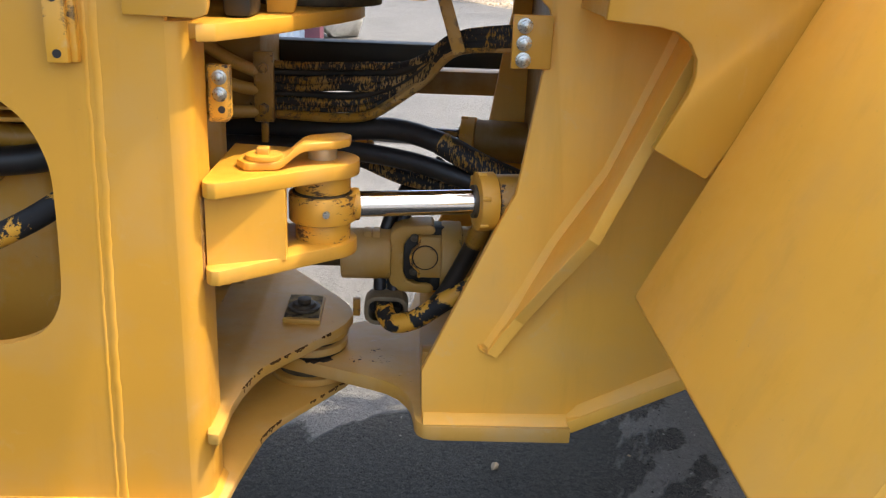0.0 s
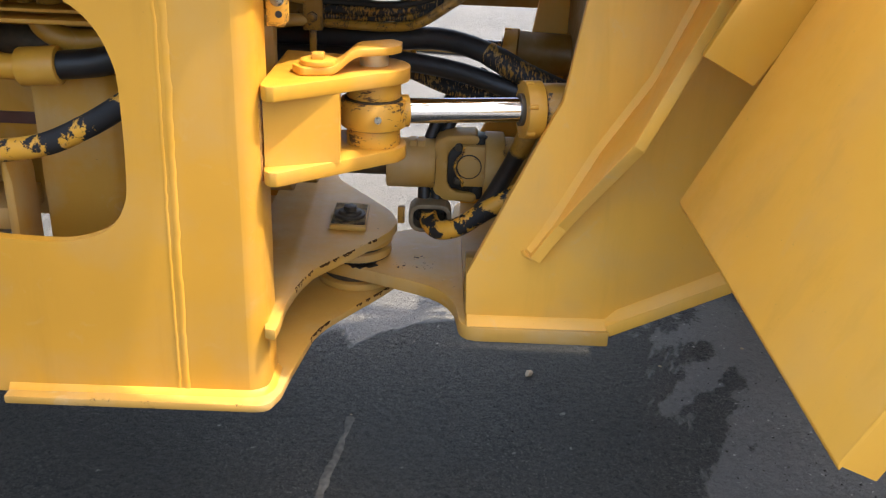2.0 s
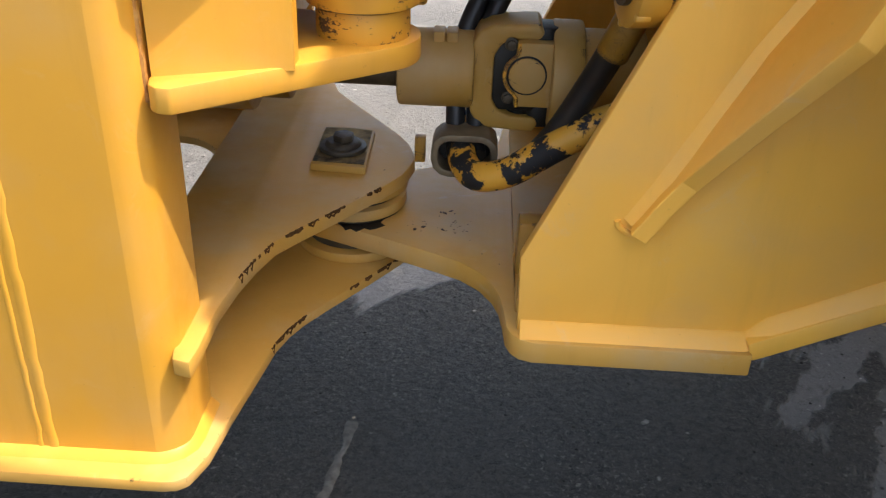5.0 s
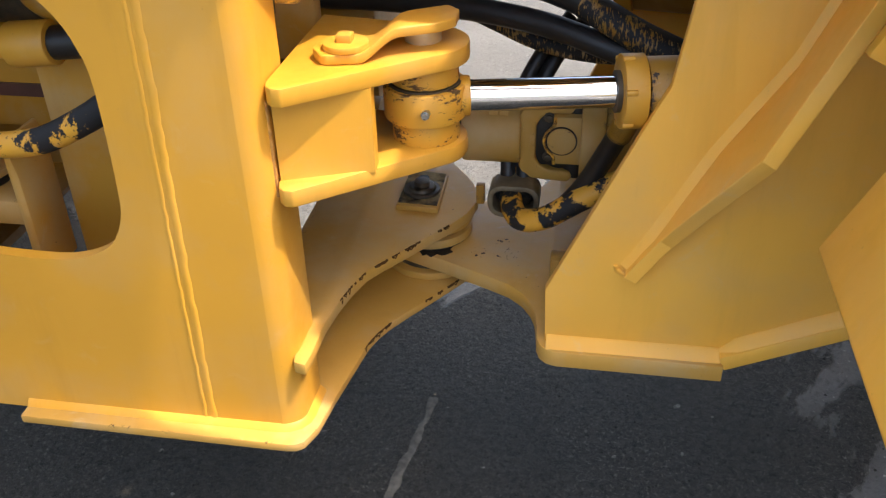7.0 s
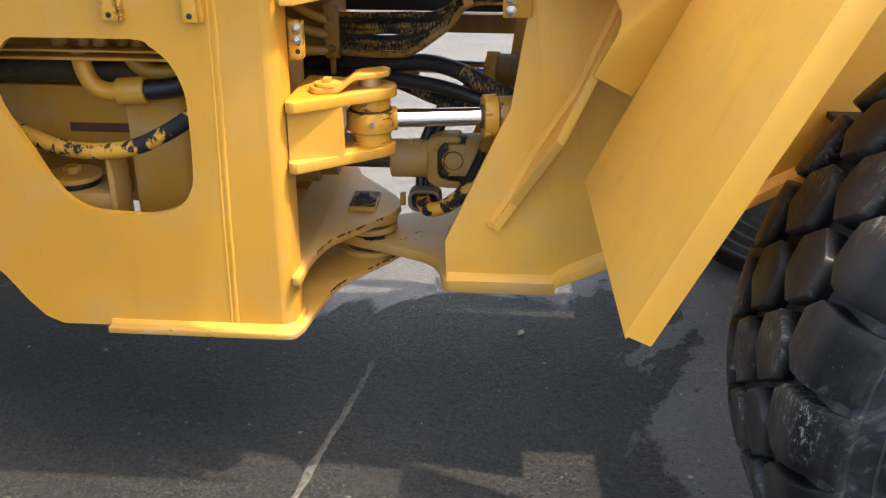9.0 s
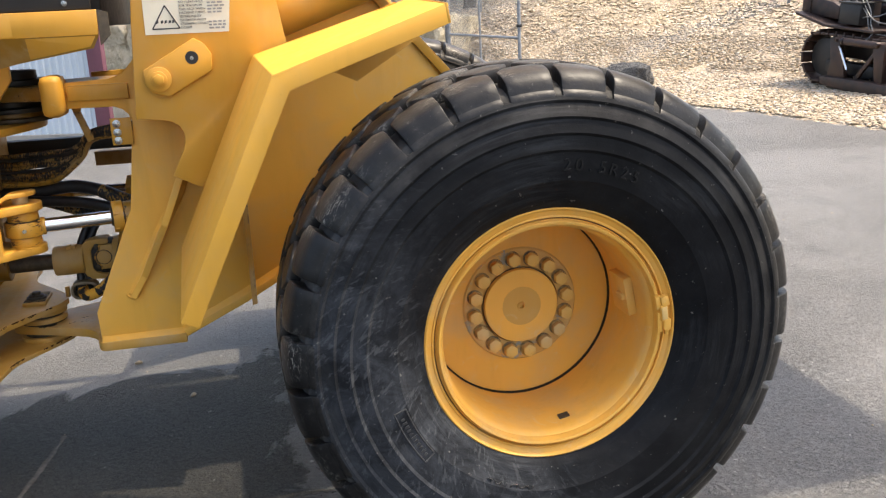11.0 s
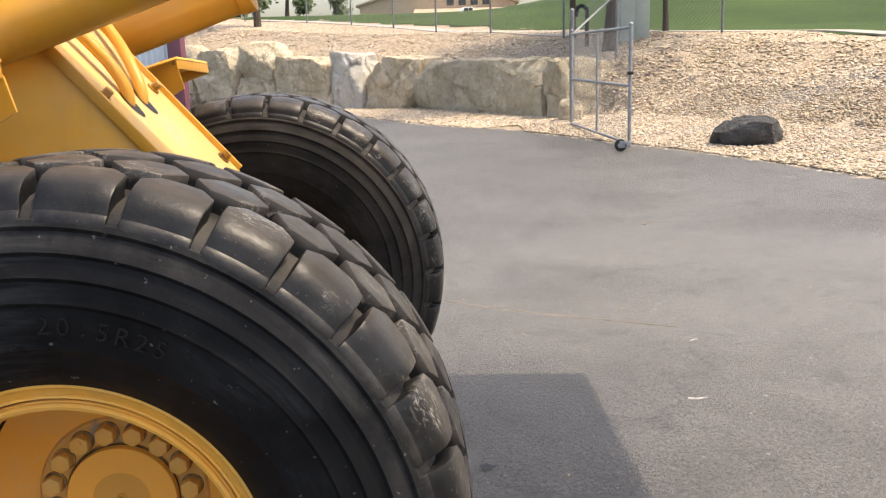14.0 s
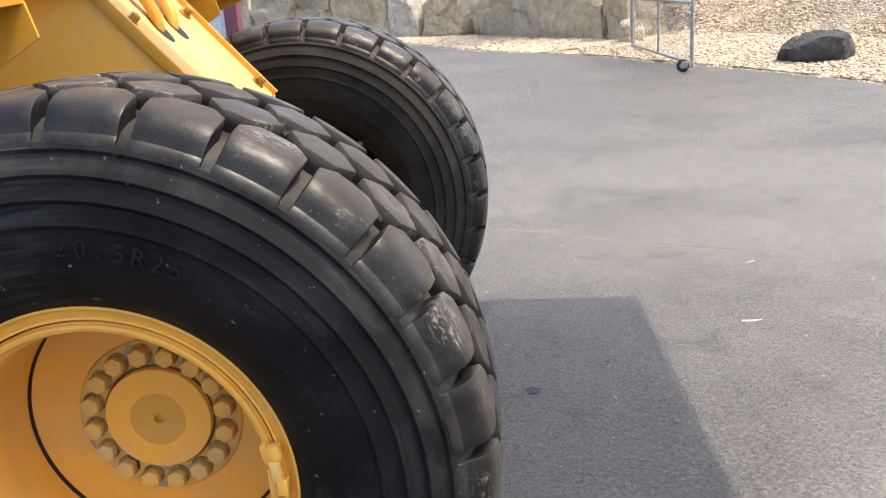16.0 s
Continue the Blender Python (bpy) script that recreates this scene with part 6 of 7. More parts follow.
box(bm, -1.1, -0.775, 1.57, 1.72, 0.70, 0.745)
prism(bm, [(-0.775, 0.60), (-0.757, 0.60), (-0.757, 0.80), (-0.767, 0.86), (-0.775, 0.86)], "y", 1.56, 1.66)
part("mount_arm", bm, M_YEL_DUSTY, loader, "", 0.005)
bm = B()
prism(bm, [(-0.745, 1.66), (-0.60, 1.66), (-0.575, 1.685), (-0.575, 1.80), (-0.745, 1.80)], "z", 0.45, 0.985)
part("pump_housing", bm, M_BOX, loader, "square dusty pump housing", 0.008)
bm = B()
cyl(bm, (-0.50, 1.62, 0.6), (-0.50, 1.60, 1.06), 0.012, 12)
part("thin_pipe", bm, M_BOX, loader)
bm = B()
box(bm, -0.94, -0.77, 1.736, 1.741, 0.862, 0.886)
part("data_strip", bm, plain("brown_strip", (0.08, 0.035, 0.025), (0.13, 0.06, 0.045), 0.5), loader)

# ---- raised lift arms and bucket above the front wheels ----
for y0 in (1.52, 2 * CY - 1.62):
    bm = B()
    prism(bm, [(0.45, 1.95), (0.62, 1.78), (0.85, 1.98), (2.0, 2.55), (3.0, 2.72), (3.30, 2.45), (3.42, 2.52), (3.22, 2.95), (2.9, 3.05), (1.9, 2.90), (0.8, 2.35), (0.45, 2.15)], "y", y0, y0 + 0.10)
    part("lift_arm", bm, M_YEL, loader, "heavy yellow lift arm, raised", 0.01)
bm = B()
prism(bm, [(3.10, 2.60), (3.35, 2.42), (4.15, 2.50), (4.15, 2.53), (3.38, 2.46), (3.16, 2.62), (3.12, 2.90), (3.30, 3.25), (3.60, 3.40), (3.58, 3.43), (3.26, 3.29), (3.07, 2.92)], "y", CY - 1.36, CY + 1.36)
bk = part("bucket", bm, M_YEL_GRIME_SHADE, loader, "wide yellow loader bucket, raised", 0.004)
for y in (CY - 1.36, CY + 1.34):
    bm = B()
    prism(bm, [(3.10, 2.60), (3.35, 2.42), (4.15, 2.50), (3.60, 3.40), (3.30, 3.25), (3.10, 2.90)], "y", y, y + 0.02)
    part("bucket_side", bm, M_YEL_GRIME_SHADE, bk)


# ---- gravel stones on the bank ----
M_DARKSTONES = plain("grey_river_stones", (0.17, 0.15, 0.125), (0.42, 0.37, 0.30), 0.85, 0, 7)


def stones(name, count, xr, yr, keep, size, label, mat=None, far=False):
    rng = np.random.default_rng(7)
    x, y = rng.uniform(*xr, count), rng.uniform(*yr, count)
    ok = keep(x, y, edge_distance(x, y))
    x, y = x[ok], y[ok]
    n = len(x)
    z = height(x, y)
    g = (1 + 5 ** 0.5) / 2
    ico = np.array([(-1, g, 0), (1, g, 0), (-1, -g, 0), (1, -g, 0), (0, -1, g), (0, 1, g), (0, -1, -g), (0, 1, -g), (g, 0, -1), (g, 0, 1), (-g, 0, -1), (-g, 0, 1)]) / 1.9
    tri = np.array([(0, 11, 5), (0, 5, 1), (0, 1, 7), (0, 7, 10), (0, 10, 11), (1, 5, 9), (5, 11, 4), (11, 10, 2), (10, 7, 6), (7, 1, 8),
                    (3, 9, 4), (3, 4, 2), (3, 2, 6), (3, 6, 8), (3, 8, 9), (4, 9, 5), (2, 4, 11), (6, 2, 10), (8, 6, 7), (9, 8, 1)])
    if far:
        ico = np.array([(1, 0, 0), (0, 1, 0), (-1, 0, 0), (0, -1, 0), (0, 0, 1)]) * 1.08
        tri = np.array([(0, 1, 4), (1, 2, 4), (2, 3, 4), (3, 0, 4)])
    nv, nt = len(ico), len(tri)
    sc = rng.uniform(size[0], size[1], n)[:, None] * np.stack([rng.uniform(0.7, 1.3, n), rng.uniform(0.6, 1.0, n), rng.uniform(0.32, 0.48, n)], 1)
    v = ico[None] * rng.uniform(0.8, 1.15, (n, nv, 1)) * sc[:, None]
    a, t = rng.uniform(0, 6.28, n), rng.uniform(-0.35, 0.35, n)
    ca, sa, ct, st = np.cos(a)[:, None], np.sin(a)[:, None], np.cos(t)[:, None], np.sin(t)[:, None]
    yy, zz = v[..., 1] * ct - v[..., 2] * st, v[..., 1] * st + v[..., 2] * ct
    v = np.stack([v[..., 0] * ca - yy * sa + x[:, None], v[..., 0] * sa + yy * ca + y[:, None], zz + (z + sc[:, 2] * 0.35 + rng.uniform(0, 0.018, n))[:, None]], -1)
    f = (tri[None] + nv * np.arange(n)[:, None, None]).reshape(-1)
    me = bpy.data.meshes.new(name)
    me.vertices.add(n * nv)
    me.vertices.foreach_set("co", v.reshape(-1))
    me.loops.add(n * nt * 3)
    me.loops.foreach_set("vertex_index", f)
    me.polygons.add(n * nt)
    me.polygons.foreach_set("loop_start", np.arange(0, n * nt * 3, 3))
    me.polygons.foreach_set("loop_total", np.full(n * nt, 3))
    me.materials.append(mat or M_STONES)
    me.update(calc_edges=True)
    me.validate()
    for p in me.polygons:
        p.use_smooth = True
    return tagged(new(name, me), label, "gravel", kind="stuff")


stones("river_gravel", 88000, (4.3, 12.5), (5.5, 20.0), lambda x, y, d: (d > -0.12) & (d < 5.0), (0.019, 0.046), "loose tan and grey river stones on the bank")
stones("bank_gravel", 300000, (-13.0, 15.5), (9.0, 44.0), lambda x, y, d: (d > -0.15) & (d < 9.4) & ((d > 4.6) | (y > 19)), (0.028, 0.060), "loose tan stones along and above the boulder wall", None, True)

for ax, ay, bx, by, wd_, cnt in ((6.9, 15.6, 9.2, 16.6, 0.45, 1500), (9.2, 16.6, 13.0, 16.2, 0.5, 2200)):
    L_ = math.hypot(bx - ax, by - ay)
    stones("dark_gravel", cnt * 3, (min(ax, bx) - 0.5, max(ax, bx) + 0.5), (min(ay, by) - 0.6, max(ay, by) + 0.6),
           lambda x, y, d: (np.abs((x - ax) * (by - ay) - (y - ay) * (bx - ax)) / L_ < wd_ * (0.4 + 0.6 * np.abs(np.sin(x * 7.1 + y * 4.3)))) & ((x - ax) * (bx - ax) > 0) & ((bx - x) * (bx - ax) > 0), (0.02, 0.045), "drift of darker grey stones on the bank", M_DARKSTONES)


# ---- boulders ----
def boulder(name, c, size, rz, mat, label, category="boulder", group="", seed=0, sub=4, rough=0.10, round_=0.35, cut=(1.0, 1.28), facet=0.03, skew=0.0):
    bm = B()
    bmesh.ops.create_cube(bm, size=2.0)
    bmesh.ops.subdivide_edges(bm, edges=bm.edges, cuts=2 ** sub - 1 if sub < 4 else 34, use_grid_fill=True)
    rnd = random.Random(seed)
    o = Vector((rnd.uniform(-50, 50), rnd.uniform(-50, 50), rnd.uniform(-50, 50)))
    cuts = [(Vector((rnd.uniform(-1, 1), rnd.uniform(-1, 1), rnd.uniform(-0.6, 1))).normalized(), rnd.uniform(*cut)) for _ in range(14)]
    h = Vector(size) / 2
    lean, slope = rnd.uniform(-skew, skew), rnd.uniform(-skew, skew)
    for v in bm.verts:
        p = v.co.lerp(v.co.normalized() * 1.15, round_)
        for n, k in cuts:
            over = p.dot(n) - k
            if over > 0:
                p -= n * over
        q = Vector((p.x * h.x * (1 - 0.4 * skew * p.z) + lean * p.z * h.z, p.y * h.y, p.z * h.z * (1 + (slope * p.x if p.z > 0 else 0))))
        nz = noise.fractal(q * 0.9 + o, 1.0, 2.0, 5) * rough + noise.ridged_multi_fractal(q * 2.2 + o, 0.9, 2.1, 4, 1.0, 2.0) * rough * 0.30 + noise.noise(q * 7 + o) * rough * 0.22
        # broken facets with crisp steps between them
        near, cell = noise.voronoi(q * 1.15 + o)
        tilt = noise.noise_vector(cell[0] * 5.3)
        nz += facet * (noise.noise(cell[0] * 9.1) * 0.5 + (q * 1.15 + o - cell[0]).dot(tilt) * 0.9) - facet * 0.7 * max(0.0, 0.06 - (near[1] - near[0])) / 0.06
        v.co = q + p.normalized() * nz
    bmesh.ops.transform(bm, matrix=pose(c[0], c[1], c[2] + h.z, 0, 0, rz), verts=bm.verts)
    return solo(name, bm, mat, label, category, group, smooth=38)


WALL = "boulders of the retaining wall"


def wall_block(k, a, b, h, mat, lab, depth=1.3, z=-0.12):
    a, b = Vector(a), Vector(b)
    d = b - a
    n = Vector((-d.y, d.x)).normalized()
    n = n if n.y > 0 else -n
    c = (a + b) / 2 + n * depth * 0.47
    boulder("wall_boulder", (c.x, c.y, z), (d.length * 1.04, depth, h - z), math.degrees(math.atan2(d.y, d.x)), mat, lab, group=WALL, seed=k + 3, round_=0.0, rough=0.10, cut=(1.10, 1.42), facet=0.085, skew=0.13)


for k, row in enumerate((
        ((5.50, 20.0), (5.08, 20.85), 1.38, M_GREYSTONE, "grey leaning boulder at the end of the wall"),
        ((5.0, 21.0), (2.02, 25.85), 1.42, M_GREYSTONE, "long grey slab boulder in the wall"),
        ((1.95, 25.95), (0.40, 27.35), 1.54, M_SANDSTONE, "tan block boulder in the wall"),
        ((0.30, 27.42), (-0.58, 28.02), 1.72, M_PALESTONE, "tall white limestone boulder in the wall"),
        ((-0.70, 28.1), (-2.5, 29.4), 1.60, M_SANDSTONE, "tan layered boulder in the wall"),
        ((-2.6, 29.5), (-4.2, 30.65), 0.98, M_SANDSTONE, "low tan boulder in the wall"),
        ((-4.3, 30.7), (-5.9, 32.1), 1.95, M_SANDSTONE, "tan upright boulder in the wall"),
        ((-6.0, 32.2), (-7.6, 33.5), 2.1, M_SANDSTONE, "weathered tan boulder in the wall"),
        ((-7.7, 33.6), (-9.3, 35.0), 2.0, M_SANDSTONE, "broad tan boulder in the wall"))):
    wall_block(k, *row)
boulder("wall_boulder", (-2.95, 30.5, 0.92), (1.7, 1.3, 1.25), -38, M_SANDSTONE, "rounded tan boulder lying on the wall", group=WALL, seed=41)
boulder("wall_boulder", (5.50, 19.30, 0.0), (0.42, 0.40, 0.52), -10, M_SANDSTONE, "small pale boulder beside the gate post", group=WALL, seed=42)
boulder("yard_boulder", (-1.02, 13.5, 0.0), (0.62, 0.5, 0.55), 25, M_PALESTONE, "pale grey boulder on the asphalt beside the metal building", seed=57, sub=3, rough=0.09)
boulder("lava_rock", (7.36, 13.62, 0.0), (0.98, 0.70, 0.40), -32, M_LAVA, "black lava rock lying on the gravel", seed=33, rough=0.11, round_=0.18, facet=0.06)


# ---- gate and fence ----
def mesh_wires(bm, a, b, z0a, z0b, h, step, r):
    """Chain link between two posts: crossing slanted wires."""
    a, b = Vector(a), Vector(b)
    L = (b - a).length
    d = (b - a) / L

    def at(s, z):
        q = a + d * s
        return Vector((q.x, q.y, z + z0a + (z0b - z0a) * s / L))

    def wire(p, q):
        ax = (q - p).normalized()
        s = ax.cross(Vector((d.y, -d.x, 0))).normalized()
        t = ax.cross(s)
        A = [bm.verts.new(p + r * (math.cos(k) * s + math.sin(k) * t)) for k in (0, 2.1, 4.2)]
        C = [bm.verts.new(q + r * (math.cos(k) * s + math.sin(k) * t)) for k in (0, 2.1, 4.2)]
        for k in range(3):
            bm.faces.new((A[k], A[(k + 1) % 3], C[(k + 1) % 3], C[k]))

    s = -h
    while s < L:
        s0, s1 = max(s, 0), min(s + h, L)
        wire(at(s0, s0 - s), at(s1, s1 - s))
        wire(at(s0, h - (s0 - s)), at(s1, h - (s1 - s)))
        s += step


gate = thing("yard_gate", (5.40, 16.0, 0), "open galvanized chain-link gate leaf on a caster wheel", "gate")
GA, GB = Vector((5.49, 13.62, 0)), Vector((5.31, 18.1, 0))
for p, z0, z1, nm in ((GA, 0.06, 2.0, "gate_stile"), (GB, 0.06, 2.02, "gate_stile"), ((GA + GB) / 2, 0.10, 1.97, "gate_brace")):
    bm = B()
    cyl(bm, (p.x, p.y, z0), (p.x, p.y, z1), 0.030 if nm == "gate_stile" else 0.022, 14)
    if nm == "gate_stile":
        bmesh.ops.create_uvsphere(bm, u_segments=10, v_segments=6, radius=0.036, matrix=Matrix.Translation((p.x, p.y, z1)))
    part(nm, bm, M_GALV, gate)
for z in (0.12, 1.04, 1.95):
    bm = B()
    cyl(bm, GA + Vector((0, 0, z)), GB + Vector((0, 0, z)), 0.025, 12)
    part("gate_rail", bm, M_GALV, gate)
bm = B()
mesh_wires(bm, GA, GB, 0.12, 0.12, 1.83, 0.075, 0.0014)
tagged(part("chain_link", bm, M_WIRE, gate, "thin chain-link wire", 0, 0), kind="stuff")
bm = B()
cyl(bm, (5.345, 13.60, 0.10), (5.365, 13.66, 0.10), 0.10, 24)
part("caster_tyre", bm, M_RUBBER, gate, "black rubber caster wheel", 0.012)
bm = B()
cyl(bm, (5.342, 13.59, 0.10), (5.368, 13.67, 0.10), 0.045, 16)
part("caster_hub", bm, M_GALV, gate)
bm = B()
box(bm, -0.02, 0.15, -0.045, -0.035, 0.06, 0.17, pose(5.355, 13.63, 0, 0, 0, -8))
box(bm, -0.02, 0.15, 0.035, 0.045, 0.06, 0.17, pose(5.355, 13.63, 0, 0, 0, -8))
part("caster_fork", bm, M_GALV, gate, "", 0.004)
bm = B()
box(bm, 5.45, 5.53, 13.58, 13.66, 1.22, 1.27)
part("gate_latch", bm, M_BLACK, gate, "", 0.005)


def ground_z(x, y):
    return float(height(np.array([x]), np.array([y]))[0])


def fence_post(x, y, h, r=0.036, name="fence_post", lab="galvanized steel fence post in the gravel"):
    z = ground_z(x, y)
    bm = B()
    cyl(bm, (x, y, z - 0.1), (x, y, z + h), r, 12)
    bmesh.ops.create_uvsphere(bm, u_segments=10, v_segments=6, radius=r * 1.1, matrix=Matrix.Translation((x, y, z + h)))
    return solo(name, bm, M_POST, lab, "fence post", "posts of the chain-link fence")


POSTS = [(10.33, 23.81), (6.68, 27.76), (4.67, 31.02), (2.85, 34.11), (1.17, 37.1), (-0.75, 40.01), (-3.03, 42.8), (-6.5, 46.0)]
for x, y in POSTS:
    fence_post(x, y, 2.45)
fence_post(5.42, 18.75, 2.35, 0.05, "gate_post", "thick galvanized gate post beside the boulder wall")
fence_post(12.07, 15.76, 2.45)
for (ax, ay), (bx, by) in list(zip(POSTS, POSTS[1:]))[:6]:
    bm = B()
    mesh_wires(bm, (ax, ay, 0), (bx, by, 0), ground_z(ax, ay), ground_z(bx, by), 2.3, 0.13, 0.0022)
    cyl(bm, (ax, ay, ground_z(ax, ay) + 2.4), (bx, by, ground_z(bx, by) + 2.4), 0.02, 8)
    tagged(solo("chain_link_fence", bm, M_WIRE, "grey chain-link wire between the fence posts", "fence", "fence panels", smooth=0), kind="stuff")
# short fence from the gate post up the bank, with a slanting brace
bm = B()
mesh_wires(bm, (5.42, 18.75, 0), (7.0, 21.6, 0), 0.35, 1.25, 2.0, 0.10, 0.002)
tagged(solo("chain_link_fence", bm, M_WIRE, "grey chain-link wire behind the gate", "fence", "fence panels", smooth=0), kind="stuff")
fence_post(7.0, 21.6, 2.3)
bm = B()
cyl(bm, (5.42, 18.75, 1.95), (6.9, 21.4, 2.9), 0.022, 10)
solo("fence_brace", bm, M_GALV, "slanting galvanized brace rail behind the gate", "fence brace")
# edging strip between gravel and lawn
bm = B()
pts = []
for (ax, ay), (bx, by) in zip([(26.0, 12.5), (17.5, 18.6), (10.9, 24.4)] + POSTS[1:], [(17.5, 18.6), (10.9, 24.4)] + POSTS[1:]):
    for k in range(12):
        pts.append((ax + (bx - ax) * k / 12, ay + (by - ay) * k / 12))
va = []
for (x, y), (x2, y2) in zip(pts, pts[1:]):
    d = Vector((x2 - x, y2 - y)).normalized()
    nx, ny = d.y, -d.x
    row = [bm.verts.new((x + nx * o, y + ny * o, ground_z(x + nx * o, y + ny * o) + h)) for o, h in ((0.1, -0.1), (0.1, 0.05), (0.95, 0.05), (0.95, -0.1))]
    va.append(row)
for r, q in zip(va, va[1:]):
    for k in range(3):
        bm.faces.new((r[k], r[k + 1], q[k + 1], q[k]))
solo("concrete_walk", bm, M_CONC, "narrow pale concrete walk along the lawn", "walkway", kind="structure", smooth=30)


# ---- trees and poles behind the fence ----
def tree(x, y, z, h, r, crown, label, seed, lean=0.0, leaf=0.16, count=900, low=0.35):
    t = thing("tree", (x, y, z), label, "tree")
    rnd = random.Random(seed)
    bm = B()
    top = Vector((x + lean, y, z + h))
    mid = Vector((x + lean * 0.3 + rnd.uniform(-0.1, 0.1), y, z + h * 0.45))
    tube(bm, [(x, y, z - 0.3), (x, y, z + 0.3), mid, top], r, 10, 6, taper=r * 0.25)
    part("trunk", bm, M_BARK, t)
    tips = []
    for k in range(9):
        a = rnd.uniform(0, 6.28)
        s = Vector((x, y, z)).lerp(top, rnd.uniform(low, 0.95)) + Vector((0, 0, 0))
        e = s + Vector((math.cos(a), math.sin(a), rnd.uniform(0.1, 0.8))) * crown * rnd.uniform(0.6, 1.0)
        bm = B()
        tube(bm, [s, s.lerp(e, 0.5) + Vector((0, 0, 0.1 * crown)), e], r * 0.35, 6, 4, taper=r * 0.08)
        part("limb", bm, M_BARK, t)
        tips += [s.lerp(e, q) for q in (0.5, 0.75, 1.0)]
    bm = B()
    for k in range(count):
        c = rnd.choice(tips) + Vector((rnd.gauss(0, 1), rnd.gauss(0, 1), rnd.gauss(0, 0.8))) * crown * 0.22
        u = Vector((rnd.gauss(0, 1), rnd.gauss(0, 1), rnd.gauss(0, 1))).normalized()
        w = u.orthogonal().normalized()
        s = leaf * rnd.uniform(0.5, 1.2)
        vs = [bm.verts.new(c + p) for p in (u * s, w * s * 0.5, -u * s, -w * s * 0.5)]
        bm.faces.new(vs)
    tagged(part("crown", bm, M_LEAF, t, "", 0, 0), kind="stuff")
    return t


tree(-4.97, 40.6, ground_z(-4.97, 40.6), 6.2, 0.22, 2.0, "dark-trunked tree standing on the gravel bank", 1, 0.3, count=1100, low=0.5)
tree(-6.1, 58.5, ground_z(-6.1, 58.5), 4.5, 0.18, 1.6, "young leafy tree on the far lawn", 2, count=1400, low=0.45)
tree(-11.5, 62.0, 3.0, 6.0, 0.2, 2.6, "broad leafy tree in the distance", 3, count=2200, low=0.15, leaf=0.25)
tree(-9.4, 60.0, 3.0, 5.5, 0.2, 2.2, "leafy tree in the distance", 4, count=2000, low=0.15, leaf=0.25)
tree(-5.75, 88.8, ground_z(-5.75, 88.8), 2.4, 0.12, 1.3, "round shrub on the far lawn", 5, count=1200, low=0.05, leaf=0.2)
tree(-8.6, 90.0, ground_z(-8.6, 90.0), 1.8, 0.1, 1.1, "small shrub on the far lawn", 6, count=900, low=0.05, leaf=0.2)
tree(7.2, 23.4, ground_z(7.2, 23.4), 7.5, 0.24, 3.6, "rough-barked tree trunk on the gravel bank", 7, 1.2, count=4200, low=0.66, leaf=0.24)
tree(9.44, 26.2, ground_z(9.44, 26.2), 6.5, 0.12, 2.7, "slim dark tree trunk beside the fence", 8, count=3600, low=0.62)
tree(6.9, 27.4, ground_z(6.9, 27.4), 6.5, 0.14, 1.8, "dark tree trunk behind the gate", 9, count=1300, low=0.62)
x, y = 8.25, 25.3
z = ground_z(x, y)
cab = thing("utility_cabinet", (x, y, z), "tall pale green metal utility cabinet on the bank", "utility cabinet")
bm = B()
box(bm, x - 0.42, x + 0.42, y - 0.3, y + 0.3, z - 0.1, z + 3.2)
part("cabinet_body", bm, M_CABINET, cab, "", 0.02)
bm = B()
box(bm, x - 0.40, x - 0.02, y - 0.315, y - 0.298, z + 0.1, z + 3.1)
part("cabinet_door", bm, M_CABINET, cab, "", 0.008)
bm = B()
box(bm, x + 0.02, x + 0.40, y - 0.315, y - 0.298, z + 0.1, z + 3.1)
part("cabinet_door", bm, M_CABINET, cab, "", 0.008)
bm = B()
x, y = 14.53, 18.94
cyl(bm, (x, y, ground_z(x, y) - 0.2), (x, y, ground_z(x, y) + 6), 0.17, 20, 0.14)
solo("wooden_pole", bm, plain("pole_wood", (0.10, 0.055, 0.03), (0.17, 0.10, 0.055), 0.85, 0, 10, 0.4, stretch=(1, 1, 0.1)), "brown wooden utility pole behind the bulldozer", "pole")
bm = B()
tube(bm, [(6.95, 25.3, ground_z(6.95, 25.3) - 0.1), (6.95, 25.3, 2.62), (6.91, 25.3, 2.78), (6.79, 25.3, 2.85), (6.67, 25.3, 2.77), (6.64, 25.3, 2.55)], 0.06, 10, 6)
solo("bent_pipe", bm, M_BLACK, "black gooseneck pipe behind the gate post", "pipe")


# ---- metal building ----
mb = thing("metal_building", (-5.0, 13.0, 0), "pale metal-clad building with maroon corner trim", "building")
wx, wy = Vector((-1.12, 11.9)), Vector((-0.94, 0.34)).normalized()
bm = B()
pts = []
n = 70
for k in range(n):
    s = k * 0.10
    for ds, o in ((0.0, 0.0), (0.035, 0.0), (0.05, 0.022), (0.085, 0.022)):
        q = wx + wy * (s + ds)
        nrm = Vector((-wy.y, wy.x)) * (1 if wy.x < 0 else -1)
        pts.append((q.x + nrm.x * o * -1, q.y + nrm.y * o * -1))
va = [bm.verts.new((x, y, 0.12)) for x, y in pts]
vb = [bm.verts.new((x, y, 4.6)) for x, y in pts]
for i in range(len(pts) - 1):
    bm.faces.new((va[i], va[i + 1], vb[i + 1], vb[i]))
part("siding", bm, M_SIDING, mb, "corrugated pale blue-white siding", 0, 0)
bm = B()
ang = math.degrees(math.atan2(wy.y, wy.x))
box(bm, -0.02, 0.20, -0.06, 0.06, 0.0, 4.7, pose(wx.x, wx.y, 0, 0, 0, ang))
part("corner_trim", bm, M_TRIM, mb, "maroon corner trim", 0.01)
bm = B()
